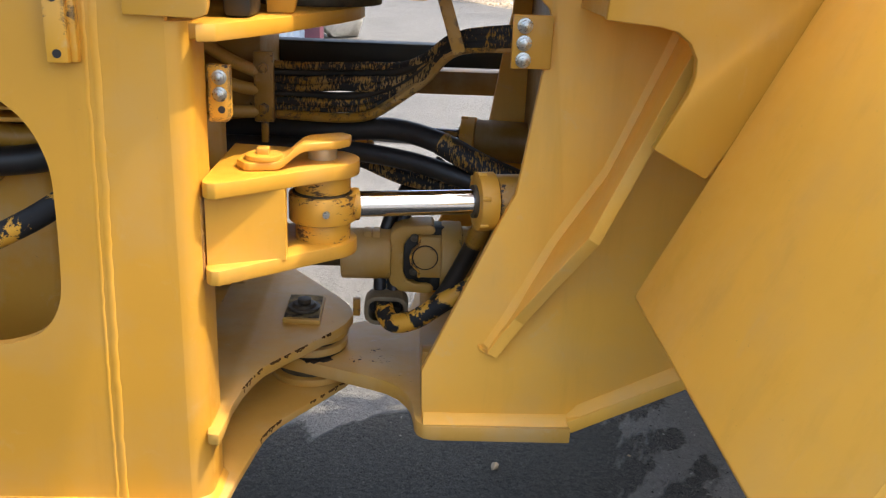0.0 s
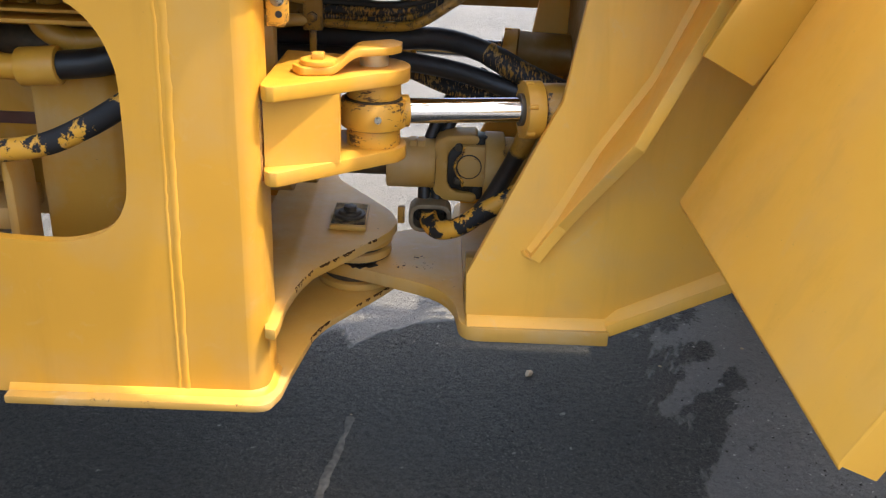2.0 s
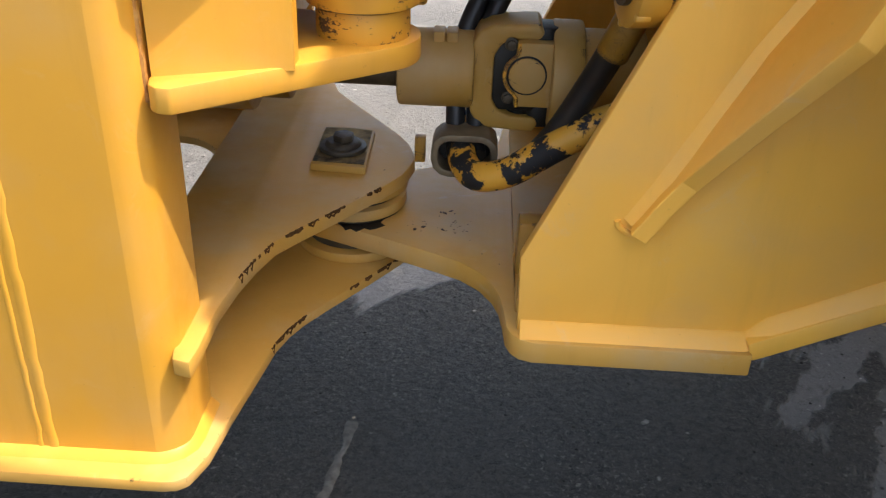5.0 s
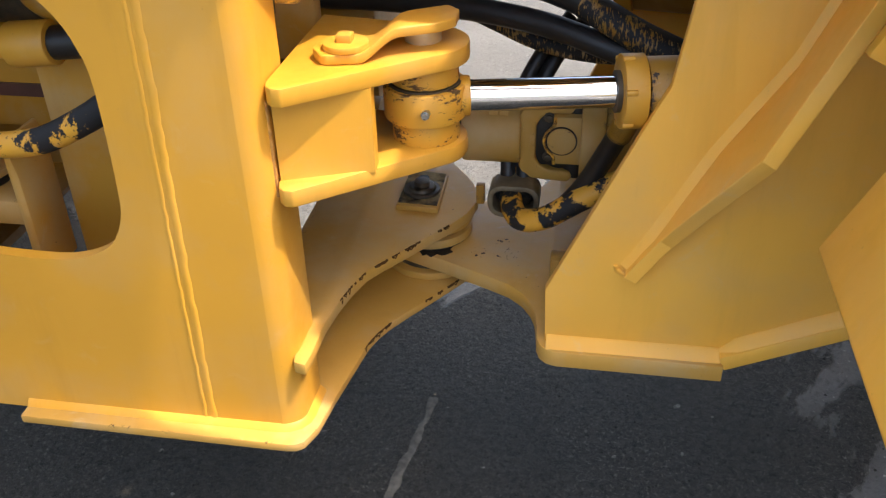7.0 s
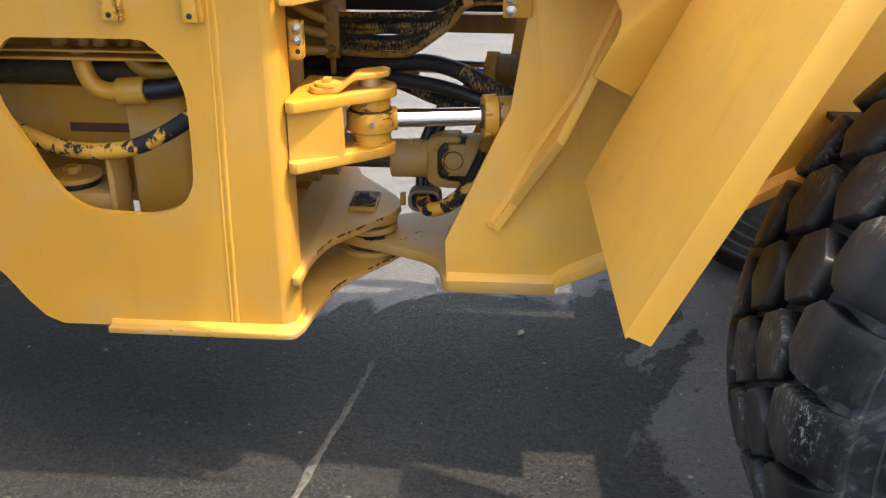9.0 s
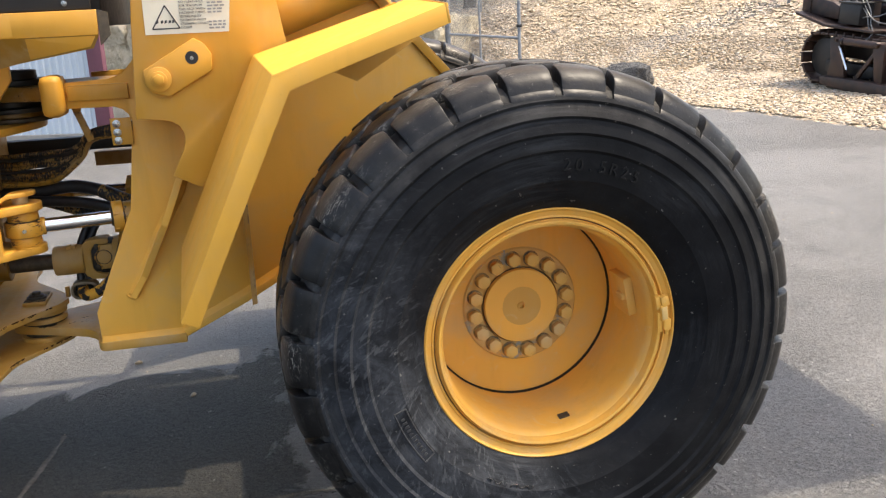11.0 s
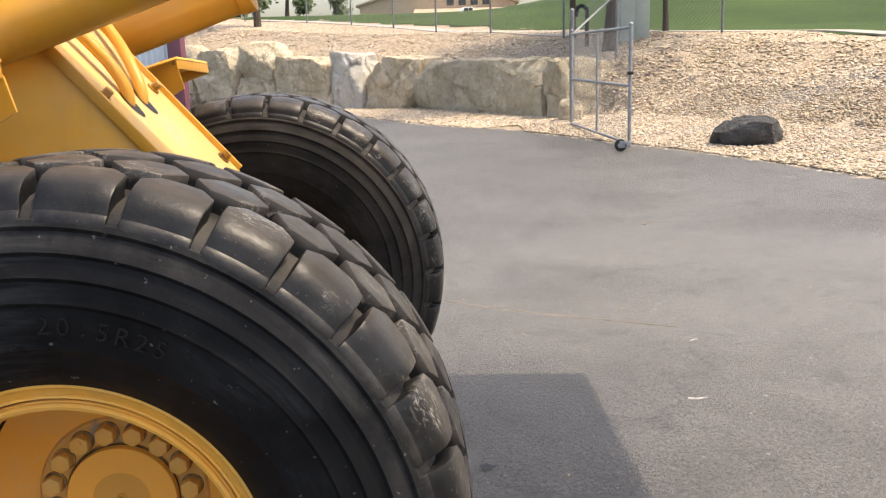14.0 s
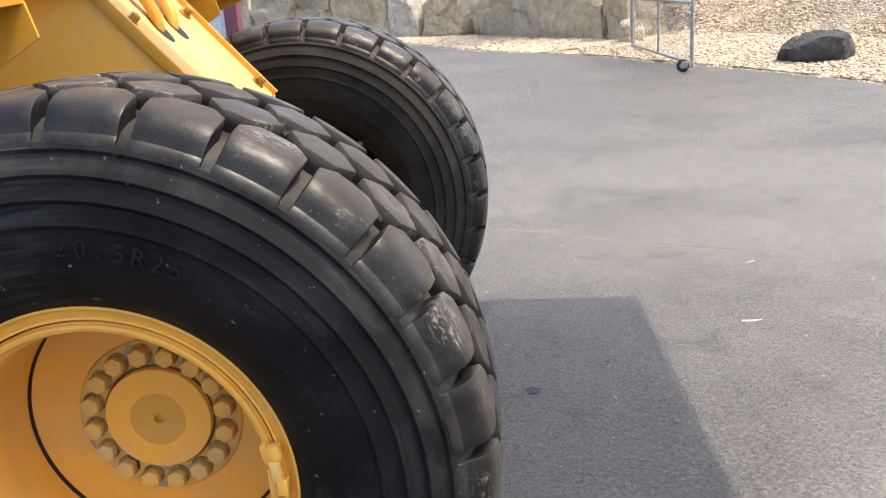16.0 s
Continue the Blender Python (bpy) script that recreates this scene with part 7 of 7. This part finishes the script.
box(bm, 0.0, 7.0, -0.05, 0.08, 0.0, 0.12, pose(wx.x, wx.y, 0, 0, 0, ang))
part("base_sill", bm, M_CONC, mb)
far = Vector((-0.50, 0.87)) * 6
cs = [wx, wx + wy * 7.0, wx + wy * 7.0 + far, wx + far]
inw = (cs[2] - cs[0]).normalized() * 0.08
bm = B()
prism(bm, [(q.x + inw.x, q.y + inw.y) for q in cs], "z", 0.0, 4.6)
part("wall", bm, M_SIDING, mb, "", 0.01)
bm = B()
prism(bm, [(q.x, q.y) for q in cs], "z", 4.6, 4.8)
part("roof", bm, M_TRIM, mb, "", 0.01)


# ---- far house and pickup ----
hs = thing("house", (6.0, 199.0, 9.0), "long tan house with gable roof and dark windows", "house")
HM = pose(-10.4, 199.0, 0, 0, 0, -3)
bm = B()
prism(bm, [(0, 6.5), (0, 12.3), (17, 17.2), (34, 12.3), (34, 6.5)], "y", 4.0, 22.0)
bmesh.ops.transform(bm, matrix=HM, verts=bm.verts)
part("wall", bm, M_TAN, hs)
bm = B()
prism(bm, [(-0.8, 12.2), (17, 17.3), (34.8, 12.2), (34.8, 12.6), (17, 17.8), (-0.8, 12.6)], "y", 3.2, 22.8)
bmesh.ops.transform(bm, matrix=HM, verts=bm.verts)
part("roof", bm, M_TAN2, hs, "brown roof")
bm = B()
box(bm, 13, 62, 0, 4, 6.5, 10.2, HM)
part("wall", bm, M_TAN2, hs)
bm = B()
prism(bm, [(-1.6, 10.0), (4.2, 11.3), (4.2, 11.5), (-1.6, 10.35)], "x", 12.0, 63.0)
bmesh.ops.transform(bm, matrix=HM, verts=bm.verts)
part("porch_roof", bm, M_TAN, hs)
for x, z0, z1, y in [(19 + 2.6 * k, 12.0, 13.6, 4.0) for k in range(4)] + [(15 + 3.4 * k, 7.6, 9.4, 0.0) for k in range(8)]:
    bm = B()
    box(bm, x, x + 1.6, y - 0.06, y + 0.02, z0, z1, HM)
    wd = part("window", bm, M_GLASS, hs)
    bm = B()
    for a, b, c, d in ((x - 0.15, x, z0 - 0.15, z1 + 0.15), (x + 1.6, x + 1.75, z0 - 0.15, z1 + 0.15), (x, x + 1.6, z1, z1 + 0.15), (x, x + 1.6, z0 - 0.15, z0)):
        box(bm, a, b, y - 0.12, y, c, d, HM)
    part("window_frame", bm, M_TAN, wd)
px, py = 8.7, 131.0
pz = ground_z(px, py)
car = thing("pickup_truck", (px, py, pz), "white pickup truck parked on the lawn drive", "pickup truck")
CM = pose(px, py, pz, 0, 0, 8)
bm = B()
prism(bm, [(-2.6, 0.45), (-2.6, 1.05), (-0.6, 1.10), (-0.35, 1.15), (0.0, 1.75), (1.2, 1.78), (1.75, 1.15), (2.6, 1.05), (2.7, 0.75), (2.65, 0.45)], "y", -0.9, 0.9)
bmesh.ops.transform(bm, matrix=CM, verts=bm.verts)
part("body", bm, M_CAR, car, "", 0.06)
for x0, x1 in ((0.05, 0.6), (0.68, 1.3)):
    bm = B()
    box(bm, x0, x1, -0.91, -0.895, 1.2, 1.65, CM)
    part("side_window", bm, M_GLASS, car)
for x in (-1.7, 1.75):
    for y in (-0.85, 0.85):
        bm = B()
        cyl(bm, CM @ Vector((x, y - 0.1, 0.36)), CM @ Vector((x, y + 0.1, 0.36)), 0.36, 20)
        part("wheel", bm, M_RUBBER, car)


# ---- old crawler tractor ----
dz = thing("crawler_bulldozer", (10.36, 10.15, 0.15), "old rusty maroon crawler bulldozer on the gravel", "bulldozer")
DZ = Matrix.Translation((10.36, 10.15, 0.15)) @ pose(0, 0, 0, 0, 0, -84.8) @ Matrix.Rotation(radians(4.6), 4, "Y")


def dpart(name, build, mat, parent=dz, label="", bev=0.01):
    bm = B()
    build(bm)
    bmesh.ops.transform(bm, matrix=DZ, verts=bm.verts)
    return part(name, bm, mat, parent, label, bev)


def track_path(n):
    """Points round a track: flat below, sprocket behind, idler before."""
    L, R = 0.92, 0.36
    per = 4 * L + 2 * math.pi * R
    out = []
    for k in range(n):
        s = per * k / n
        if s < 2 * L:
            out.append((-L + s, 0.0, 0.0))
        elif s < 2 * L + math.pi * R:
            a = (s - 2 * L) / R
            out.append((L + R * math.sin(a), R - R * math.cos(a), a))
        elif s < 4 * L + math.pi * R:
            out.append((L - (s - 2 * L - math.pi * R), 2 * R, math.pi))
        else:
            a = math.pi + (s - 4 * L - math.pi * R) / R
            out.append((-L + R * math.sin(a), R - R * math.cos(a), a))
    return out


for side in (-1, 1):
    y0 = side * 0.62
    tr = dpart("track", lambda bm: [box(bm, -0.85, 0.85, y0 - 0.10, y0 + 0.10, 0.16, 0.34), cyl(bm, (-0.92, y0 - 0.07, 0.37), (-0.92, y0 + 0.07, 0.37), 0.29, 28), cyl(bm, (0.92, y0 - 0.07, 0.37), (0.92, y0 + 0.07, 0.37), 0.28, 28)],
               M_BLACK, dz, "rusty crawler track")
    n = 34
    base = None
    for x, z, a in track_path(n):
        m = DZ @ Matrix.Translation((x, y0, z + 0.015)) @ Matrix.Rotation(-a, 4, "Y")
        if base is None:
            bm = B()
            box(bm, -0.078, 0.078, -0.20, 0.20, -0.018, 0.018)
            box(bm, -0.075, -0.055, -0.20, 0.20, -0.055, -0.018)
            base = mesh_of("track_shoe", bm, M_RUST, 0.004)
        ob = put_under(new("track_shoe", base), tr)
        ob.matrix_basis = m
    for x in (-0.5, -0.17, 0.17, 0.5):
        dpart("track_roller", lambda bm: cyl(bm, (x, y0 - 0.06, 0.12), (x, y0 + 0.06, 0.12), 0.10, 18), M_BLACK, tr)
dpart("hull", lambda bm: [box(bm, -1.15, 1.0, -0.38, 0.38, 0.35, 0.82), box(bm, -0.35, 1.30, -0.27, 0.27, 0.80, 1.22)], M_HULL, dz, "dark greasy hull and engine", 0.02)
dpart("manifold", lambda bm: [cyl(bm, (-0.25, -0.31, 1.16), (1.15, -0.31, 1.16), 0.035, 14), cyl(bm, (0.0, -0.31, 0.86), (0.95, -0.31, 0.86), 0.028, 12)], M_RUST, dz)
dpart("hood", lambda bm: prism(bm, [(-0.34, 1.22), (0.34, 1.22), (0.34, 1.33), (0.26, 1.44), (0.10, 1.50), (-0.10, 1.50), (-0.26, 1.44), (-0.34, 1.33)], "x", -0.52, 1.45), M_MAROON, dz, "faded maroon engine hood", 0.03)
dpart("radiator", lambda bm: box(bm, 1.40, 1.58, -0.38, 0.38, 0.55, 1.50), M_RUST, dz, "", 0.03)
dpart("fuel_tank", lambda bm: box(bm, -0.88, -0.42, -0.36, 0.36, 1.36, 1.68), M_RUST, dz, "rusty fuel tank behind the hood", 0.05)
dpart("tank_cap", lambda bm: [cyl(bm, (-0.62, -0.05, 1.68), (-0.62, -0.05, 1.72), 0.05, 18), cyl(bm, (-0.62, -0.05, 1.71), (-0.62, -0.05, 1.76), 0.08, 18)], M_BLACK, dz, "", 0.004)
dpart("dashboard", lambda bm: prism(bm, [(-0.90, 0.95), (-0.80, 0.95), (-0.78, 1.42), (-0.86, 1.42)], "y", -0.32, 0.32), M_RUST, dz, "", 0.01)
dpart("rear_box", lambda bm: prism(bm, [(-0.64, 0.96), (-0.64, 1.38), (-0.30, 1.64), (0.30, 1.64), (0.64, 1.38), (0.64, 0.96)], "x", -1.62, -1.42), M_RUST, dz, "rusty seat back with sloping shoulders", 0.03)
for side in (-1, 1):
    dpart("armrest_tank", lambda bm: prism(bm, [(-1.44, 0.97), (-0.80, 0.93), (-0.80, 1.14), (-0.98, 1.20), (-1.20, 1.22), (-1.30, 1.38), (-1.44, 1.40)], "y", min(side * 0.62, side * 0.40), max(side * 0.62, side * 0.40)), M_RUST, dz, "rusty armrest side tank", 0.035)
dpart("seat", lambda bm: box(bm, -1.40, -0.95, -0.38, 0.38, 1.0, 1.14), M_BLACK, dz, "worn black seat", 0.05)
dpart("seat_back", lambda bm: prism(bm, [(-1.42, 1.14), (-1.28, 1.14), (-1.34, 1.56), (-1.42, 1.60)], "y", -0.38, 0.38), M_RUST, dz, "", 0.05)
dpart("seat_foam", lambda bm: box(bm, -1.40, -1.30, -0.30, 0.10, 1.555, 1.615), plain("yellow_foam", (0.30, 0.19, 0.04), (0.42, 0.28, 0.07), 0.9), dz, "torn yellow seat foam", 0.025)
dpart("deck_plate", lambda bm: prism(bm, [(-1.52, 0.97), (-0.90, 0.84), (0.15, 0.82), (0.15, 0.86), (-0.85, 0.88), (-1.55, 1.02)], "y", -0.82, 0.82), M_RUST, dz, "", 0.01)
dpart("lever", lambda bm: [tube(bm, [(-0.80, -0.42, 0.95), (-0.76, -0.42, 1.2), (-0.80, -0.42, 1.38)], 0.011, 8, 4), cyl(bm, (-0.80, -0.42, 1.36), (-0.80, -0.42, 1.41), 0.02, 10)], M_BLACK, dz)
bt = dpart("battery_box", lambda bm: box(bm, -0.66, -0.24, -0.74, -0.48, 0.90, 1.20), M_BLACK, dz, "black battery box", 0.012)
dpart("battery_lid", lambda bm: [box(bm, -0.68, -0.22, -0.76, -0.46, 1.20, 1.225), cyl(bm, (-0.58, -0.62, 1.22), (-0.58, -0.62, 1.25), 0.018, 10), cyl(bm, (-0.34, -0.62, 1.22), (-0.34, -0.62, 1.25), 0.018, 10)], M_RUBBER, bt, "", 0.004)
ex = dpart("exhaust_stack", lambda bm: cyl(bm, (-0.05, -0.10, 1.40), (-0.05, -0.10, 1.50), 0.042, 16), M_RUST, dz, "short exhaust stack with white muffler")
dpart("muffler", lambda bm: [cyl(bm, (-0.05, -0.10, 1.49), (-0.05, -0.10, 1.54), 0.05, 24, 0.092), cyl(bm, (-0.05, -0.10, 1.54), (-0.05, -0.10, 1.78), 0.092, 24), cyl(bm, (-0.05, -0.10, 1.78), (-0.05, -0.10, 1.82), 0.092, 24, 0.05), cyl(bm, (-0.05, -0.10, 1.82), (-0.05, -0.10, 1.90), 0.045, 16)],
      plain("white_heat_paint", (0.45, 0.46, 0.45), (0.62, 0.62, 0.60), 0.5), ex, "white painted muffler", 0.006)
dpart("muffler_flap", lambda bm: [cyl(bm, (-0.05, -0.10, 1.90), (-0.05, -0.10, 1.915), 0.06, 16), box(bm, -0.06, 0.02, -0.11, -0.09, 1.90, 1.94)], M_BLACK, ex)
dpart("air_cleaner", lambda bm: [cyl(bm, (0.45, -0.05, 1.46), (0.45, -0.05, 1.60), 0.045, 16), cyl(bm, (0.45, -0.05, 1.56), (0.45, -0.05, 1.64), 0.10, 20)], M_RUST, dz, "", 0.01)
for pts in ([(-0.55, -0.62, 1.24), (-0.3, -0.66, 1.30), (-0.12, -0.66, 1.12), (-0.02, -0.72, 0.95), (0.10, -0.78, 0.82), (0.02, -0.84, 0.70)], [(-0.58, -0.60, 1.25), (-0.1, -0.58, 1.28), (0.18, -0.52, 1.18), (0.05, -0.62, 1.06), (-0.2, -0.66, 1.02), (-0.3, -0.70, 0.98)],
            [(-0.3, -0.66, 1.25), (0.0, -0.70, 1.0), (0.4, -0.66, 0.95), (0.75, -0.55, 0.92), (0.95, -0.50, 0.80)], [(-0.45, -0.64, 1.24), (-0.15, -0.70, 1.08), (0.0, -0.74, 0.86), (0.25, -0.70, 0.80), (0.6, -0.62, 0.86)]):
    dpart("loose_cable", lambda bm: tube(bm, pts, 0.010, 8, 8), plain("grey_cable", (0.04, 0.04, 0.04), (0.18, 0.18, 0.17), 0.4), dz, "loose grey cable", 0)
ram = dpart("lift_ram", lambda bm: [cyl(bm, (-0.28, -0.90, 0.68), (0.42, -0.90, 0.68), 0.055, 18), cyl(bm, (-0.34, -0.90, 0.68), (-0.28, -0.90, 0.68), 0.062, 18)], M_RUST, dz, "rusty hydraulic ram", 0.008)
for x in (0.40, -0.42):
    dpart("ram_pin", lambda bm: cyl(bm, (x, -0.98, 0.70), (x, -0.82, 0.70), 0.035, 14), M_RUST, ram, "", 0.005)
dpart("ram_rod", lambda bm: cyl(bm, (-0.36, -0.92, 0.60), (-0.16, -0.92, 0.28), 0.022, 14), M_CHROME, ram, "bright chrome rod", 0)
dpart("ram_bracket", lambda bm: prism(bm, [(-0.56, 0.70), (-0.38, 0.72), (-0.22, 0.30), (-0.18, 0.12), (-0.55, 0.12), (-0.50, 0.35)], "y", -0.94, -0.86), M_RUST, dz, "", 0.008)
dpart("ram_bracket", lambda bm: prism(bm, [(0.30, 0.72), (0.52, 0.72), (0.56, 0.12), (0.42, 0.12)], "y", -0.94, -0.86), M_RUST, dz, "", 0.008)
dpart("ram_bracket", lambda bm: prism(bm, [(0.32, 0.62), (0.36, 0.58), (0.02, 0.14), (-0.06, 0.14)], "y", -0.90, -0.86), M_RUST, dz, "", 0.006)
for side in (-1, 1):
    dpart("push_arm", lambda bm: prism(bm, [(-0.60, 0.02), (-0.62, 0.14), (0.4, 0.18), (2.30, 0.16), (2.30, -0.06), (0.4, -0.04)], "y", side * 0.93 - 0.08, side * 0.93 + 0.08), M_RUST, dz, "", 0.015)
dpart("blade", lambda bm: prism(bm, [(2.30, -0.10), (2.38, -0.08), (2.31, 0.30), (2.36, 0.62), (2.30, 0.64), (2.25, 0.30)], "y", -1.25, 1.25), M_RUST, dz, "rusty dozer blade", 0.008)

# ---- small things on the asphalt ----
rng = random.Random(11)
pebble = None
for k in range(56):
    x, y = (rng.uniform(-0.8, 1.2), rng.uniform(1.6, 3.4)) if k < 12 else (rng.uniform(1.8, 6.0), rng.uniform(1.0, 9.0))
    if pebble is None:
        bm = B()
        bmesh.ops.create_icosphere(bm, subdivisions=1, radius=1.0)
        for v in bm.verts:
            v.co *= rng.uniform(0.75, 1.2)
        pebble = mesh_of("pebble", bm, M_STONES, 0, 60)
    s = rng.uniform(0.002, 0.005) if k < 12 else rng.uniform(0.003, 0.008)
    ob = tagged(new("pebble", pebble), "small loose pale pebble on the asphalt", "pebble", "loose pebbles on the asphalt")
    ob.matrix_world = Matrix.Translation((x, y, s * 0.35)) @ pose(0, 0, 0, 0, 0, rng.uniform(0, 360)) @ Matrix.Diagonal((s * 1.5, s, s * 0.7, 1))
for x, y, s, a in ((0.055, 2.74, 0.014, 20), (0.33, 2.25, 0.013, 60), (4.2, 7.4, 0.014, 10)):
    ob = tagged(new("pebble", pebble), "loose pale stone on the asphalt", "pebble", "loose pebbles on the asphalt")
    ob.matrix_world = Matrix.Translation((x, y, s * 0.35)) @ pose(0, 0, 0, 0, 0, a) @ Matrix.Diagonal((s * 1.7, s, s * 0.7, 1))


# ---- loose grit ----
def grit(name, x0, x1, y0, y1, count, big, colours, label, seed):
    rnd = random.Random(seed)
    verts, faces = [], []
    while len(faces) < count * 5:
        cx, cy = rnd.uniform(x0, x1), rnd.uniform(y0, y1)
        if noise.noise(Vector((cx * 2.3, cy * 2.3, seed))) < rnd.uniform(-0.5, 0.45):
            continue
        r, a = big * (0.25 + 0.75 * rnd.random() ** 3), rnd.uniform(0, 6.3)
        k = len(verts)
        for j in range(5):
            q, b = r * rnd.uniform(0.7, 1.3), a + j * 1.257
            verts.append((cx + q * math.cos(b), cy + q * math.sin(b), -0.0004))
        verts.append((cx + rnd.uniform(-0.3, 0.3) * r, cy + rnd.uniform(-0.3, 0.3) * r, r * rnd.uniform(0.5, 1.0)))
        faces += [(k + j, k + (j + 1) % 5, k + 5) for j in range(5)]
    me = bpy.data.meshes.new(name)
    me.from_pydata(verts, [], faces)
    n = Nodes(name + "_stone")
    pick = n.t.nodes.new("ShaderNodeNewGeometry").outputs["Random Per Island"]
    col = n.ramp(pick, [(k / (len(colours) - 1), c) for k, c in enumerate(colours)])
    me.materials.append(n.done(n.mix(n.math("MULTIPLY", n.noise(300, 3), 0.4), col, colours[0]), 0.8, 0.0, 0.3))
    return tagged(new(name, me), label, "grit", kind="stuff")


grit("loose_grit", -1.4, 1.3, 0.9, 3.7, 5200, 0.0042, [(0.016, 0.015, 0.013), (0.035, 0.033, 0.028), (0.07, 0.066, 0.056), (0.20, 0.188, 0.16)], "dark crumbs of asphalt and grit lying on the worn surface", 3)
grit("pale_grit", 1.7, 5.2, 1.0, 6.2, 2600, 0.0046, [(0.10, 0.095, 0.085), (0.17, 0.16, 0.145), (0.26, 0.245, 0.22), (0.48, 0.46, 0.42)], "pale specks of grit and chalky dust on the asphalt", 6)

# ---- seams and marks in the asphalt ----
def seam(name, pts, w, mat, label, grains=0, spread=0.022):
    rnd = random.Random(len(pts) + int(abs(pts[0][0]) * 10))
    path = spline([(x, y, 0.0) for x, y in pts], 14)
    bm = B()
    rows = []
    o, h = 0.0, 0.4
    for i, p in enumerate(path):
        d = (path[min(i + 1, len(path) - 1)] - path[max(i - 1, 0)]).normalized()
        n = Vector((-d.y, d.x, 0))
        o, h = o * 0.7 + rnd.uniform(-0.12, 0.12), h * 0.6 + 0.4 * rnd.uniform(0.08, 0.6)
        rows.append([bm.verts.new(p + n * w * (o + k * h) + Vector((0, 0, 0.003 if abs(k) < 0.9 else 0.0003))) for k in (-1.0, -0.5, 0.5, 1.0)])
        for k in range(grains):
            g = p + n * rnd.gauss(0, spread) + d * rnd.uniform(-0.02, 0.02)
            r = rnd.uniform(0.0008, 0.0024)
            vs = [bm.verts.new(g + Vector(c) * r) for c in ((-1, -0.7, 0), (1, -0.5, 0), (0.1, 1, 0), (0, 0, 1.1))]
            for f in ((0, 1, 3), (1, 2, 3), (2, 0, 3)):
                bm.faces.new([vs[j] for j in f])
    for a, b in zip(rows, rows[1:]):
        for k in range(3):
            bm.faces.new((a[k], a[k + 1], b[k + 1], b[k]))
    return solo(name, bm, mat, label, "pavement seam", kind="structure", smooth=40)


def spot(name, at, r, mat, label):
    bm = B()
    vs = [bm.verts.new((at[0] + r * (1 + 0.25 * math.sin(3 * a + 1)) * math.cos(a), at[1] + r * (1 + 0.2 * math.sin(5 * a)) * math.sin(a), 0.004)) for a in [2 * math.pi * k / 28 for k in range(28)]]
    bm.faces.new(vs)
    return solo(name, bm, mat, label, "stain", kind="structure", smooth=0)


M_SEAM = plain("sandy_seam", (0.04, 0.038, 0.033), (0.165, 0.153, 0.13), 0.9, 0, 60, 0.4)
seam("pavement_seam", [(-0.50, 0.2), (-0.40, 0.75), (-0.285, 1.243), (-0.24, 1.54), (-0.195, 1.80), (-0.165, 2.0)], 0.030, M_SEAM, "pale sandy joint in the asphalt", 14)
seam("pavement_seam", [(1.6, 5.45), (2.17, 5.02), (2.6, 4.72), (3.04, 4.48), (3.6, 4.2)], 0.013, plain("sandy_crack", (0.17, 0.145, 0.11), (0.36, 0.30, 0.23), 0.9, 0, 60), "thin pale crack in the asphalt", 16, 0.03)
M_SPLASH = plain("white_splash", (0.40, 0.39, 0.37), (0.55, 0.54, 0.52), 0.8, 0, 40)
seam("paint_mark", [(3.34, 3.10), (3.38, 3.095), (3.43, 3.10)], 0.018, M_SPLASH, "small white splash on the asphalt")
seam("paint_mark", [(3.60, 3.945), (3.62, 3.96), (3.65, 3.972)], 0.010, M_SPLASH, "short white streak on the asphalt", 0)
spot("oil_spot", (2.34, 2.457), 0.030, plain("oil_stain", (0.02, 0.02, 0.02), (0.05, 0.05, 0.05), 0.6, 0, 30), "small dark oil spot on the asphalt")
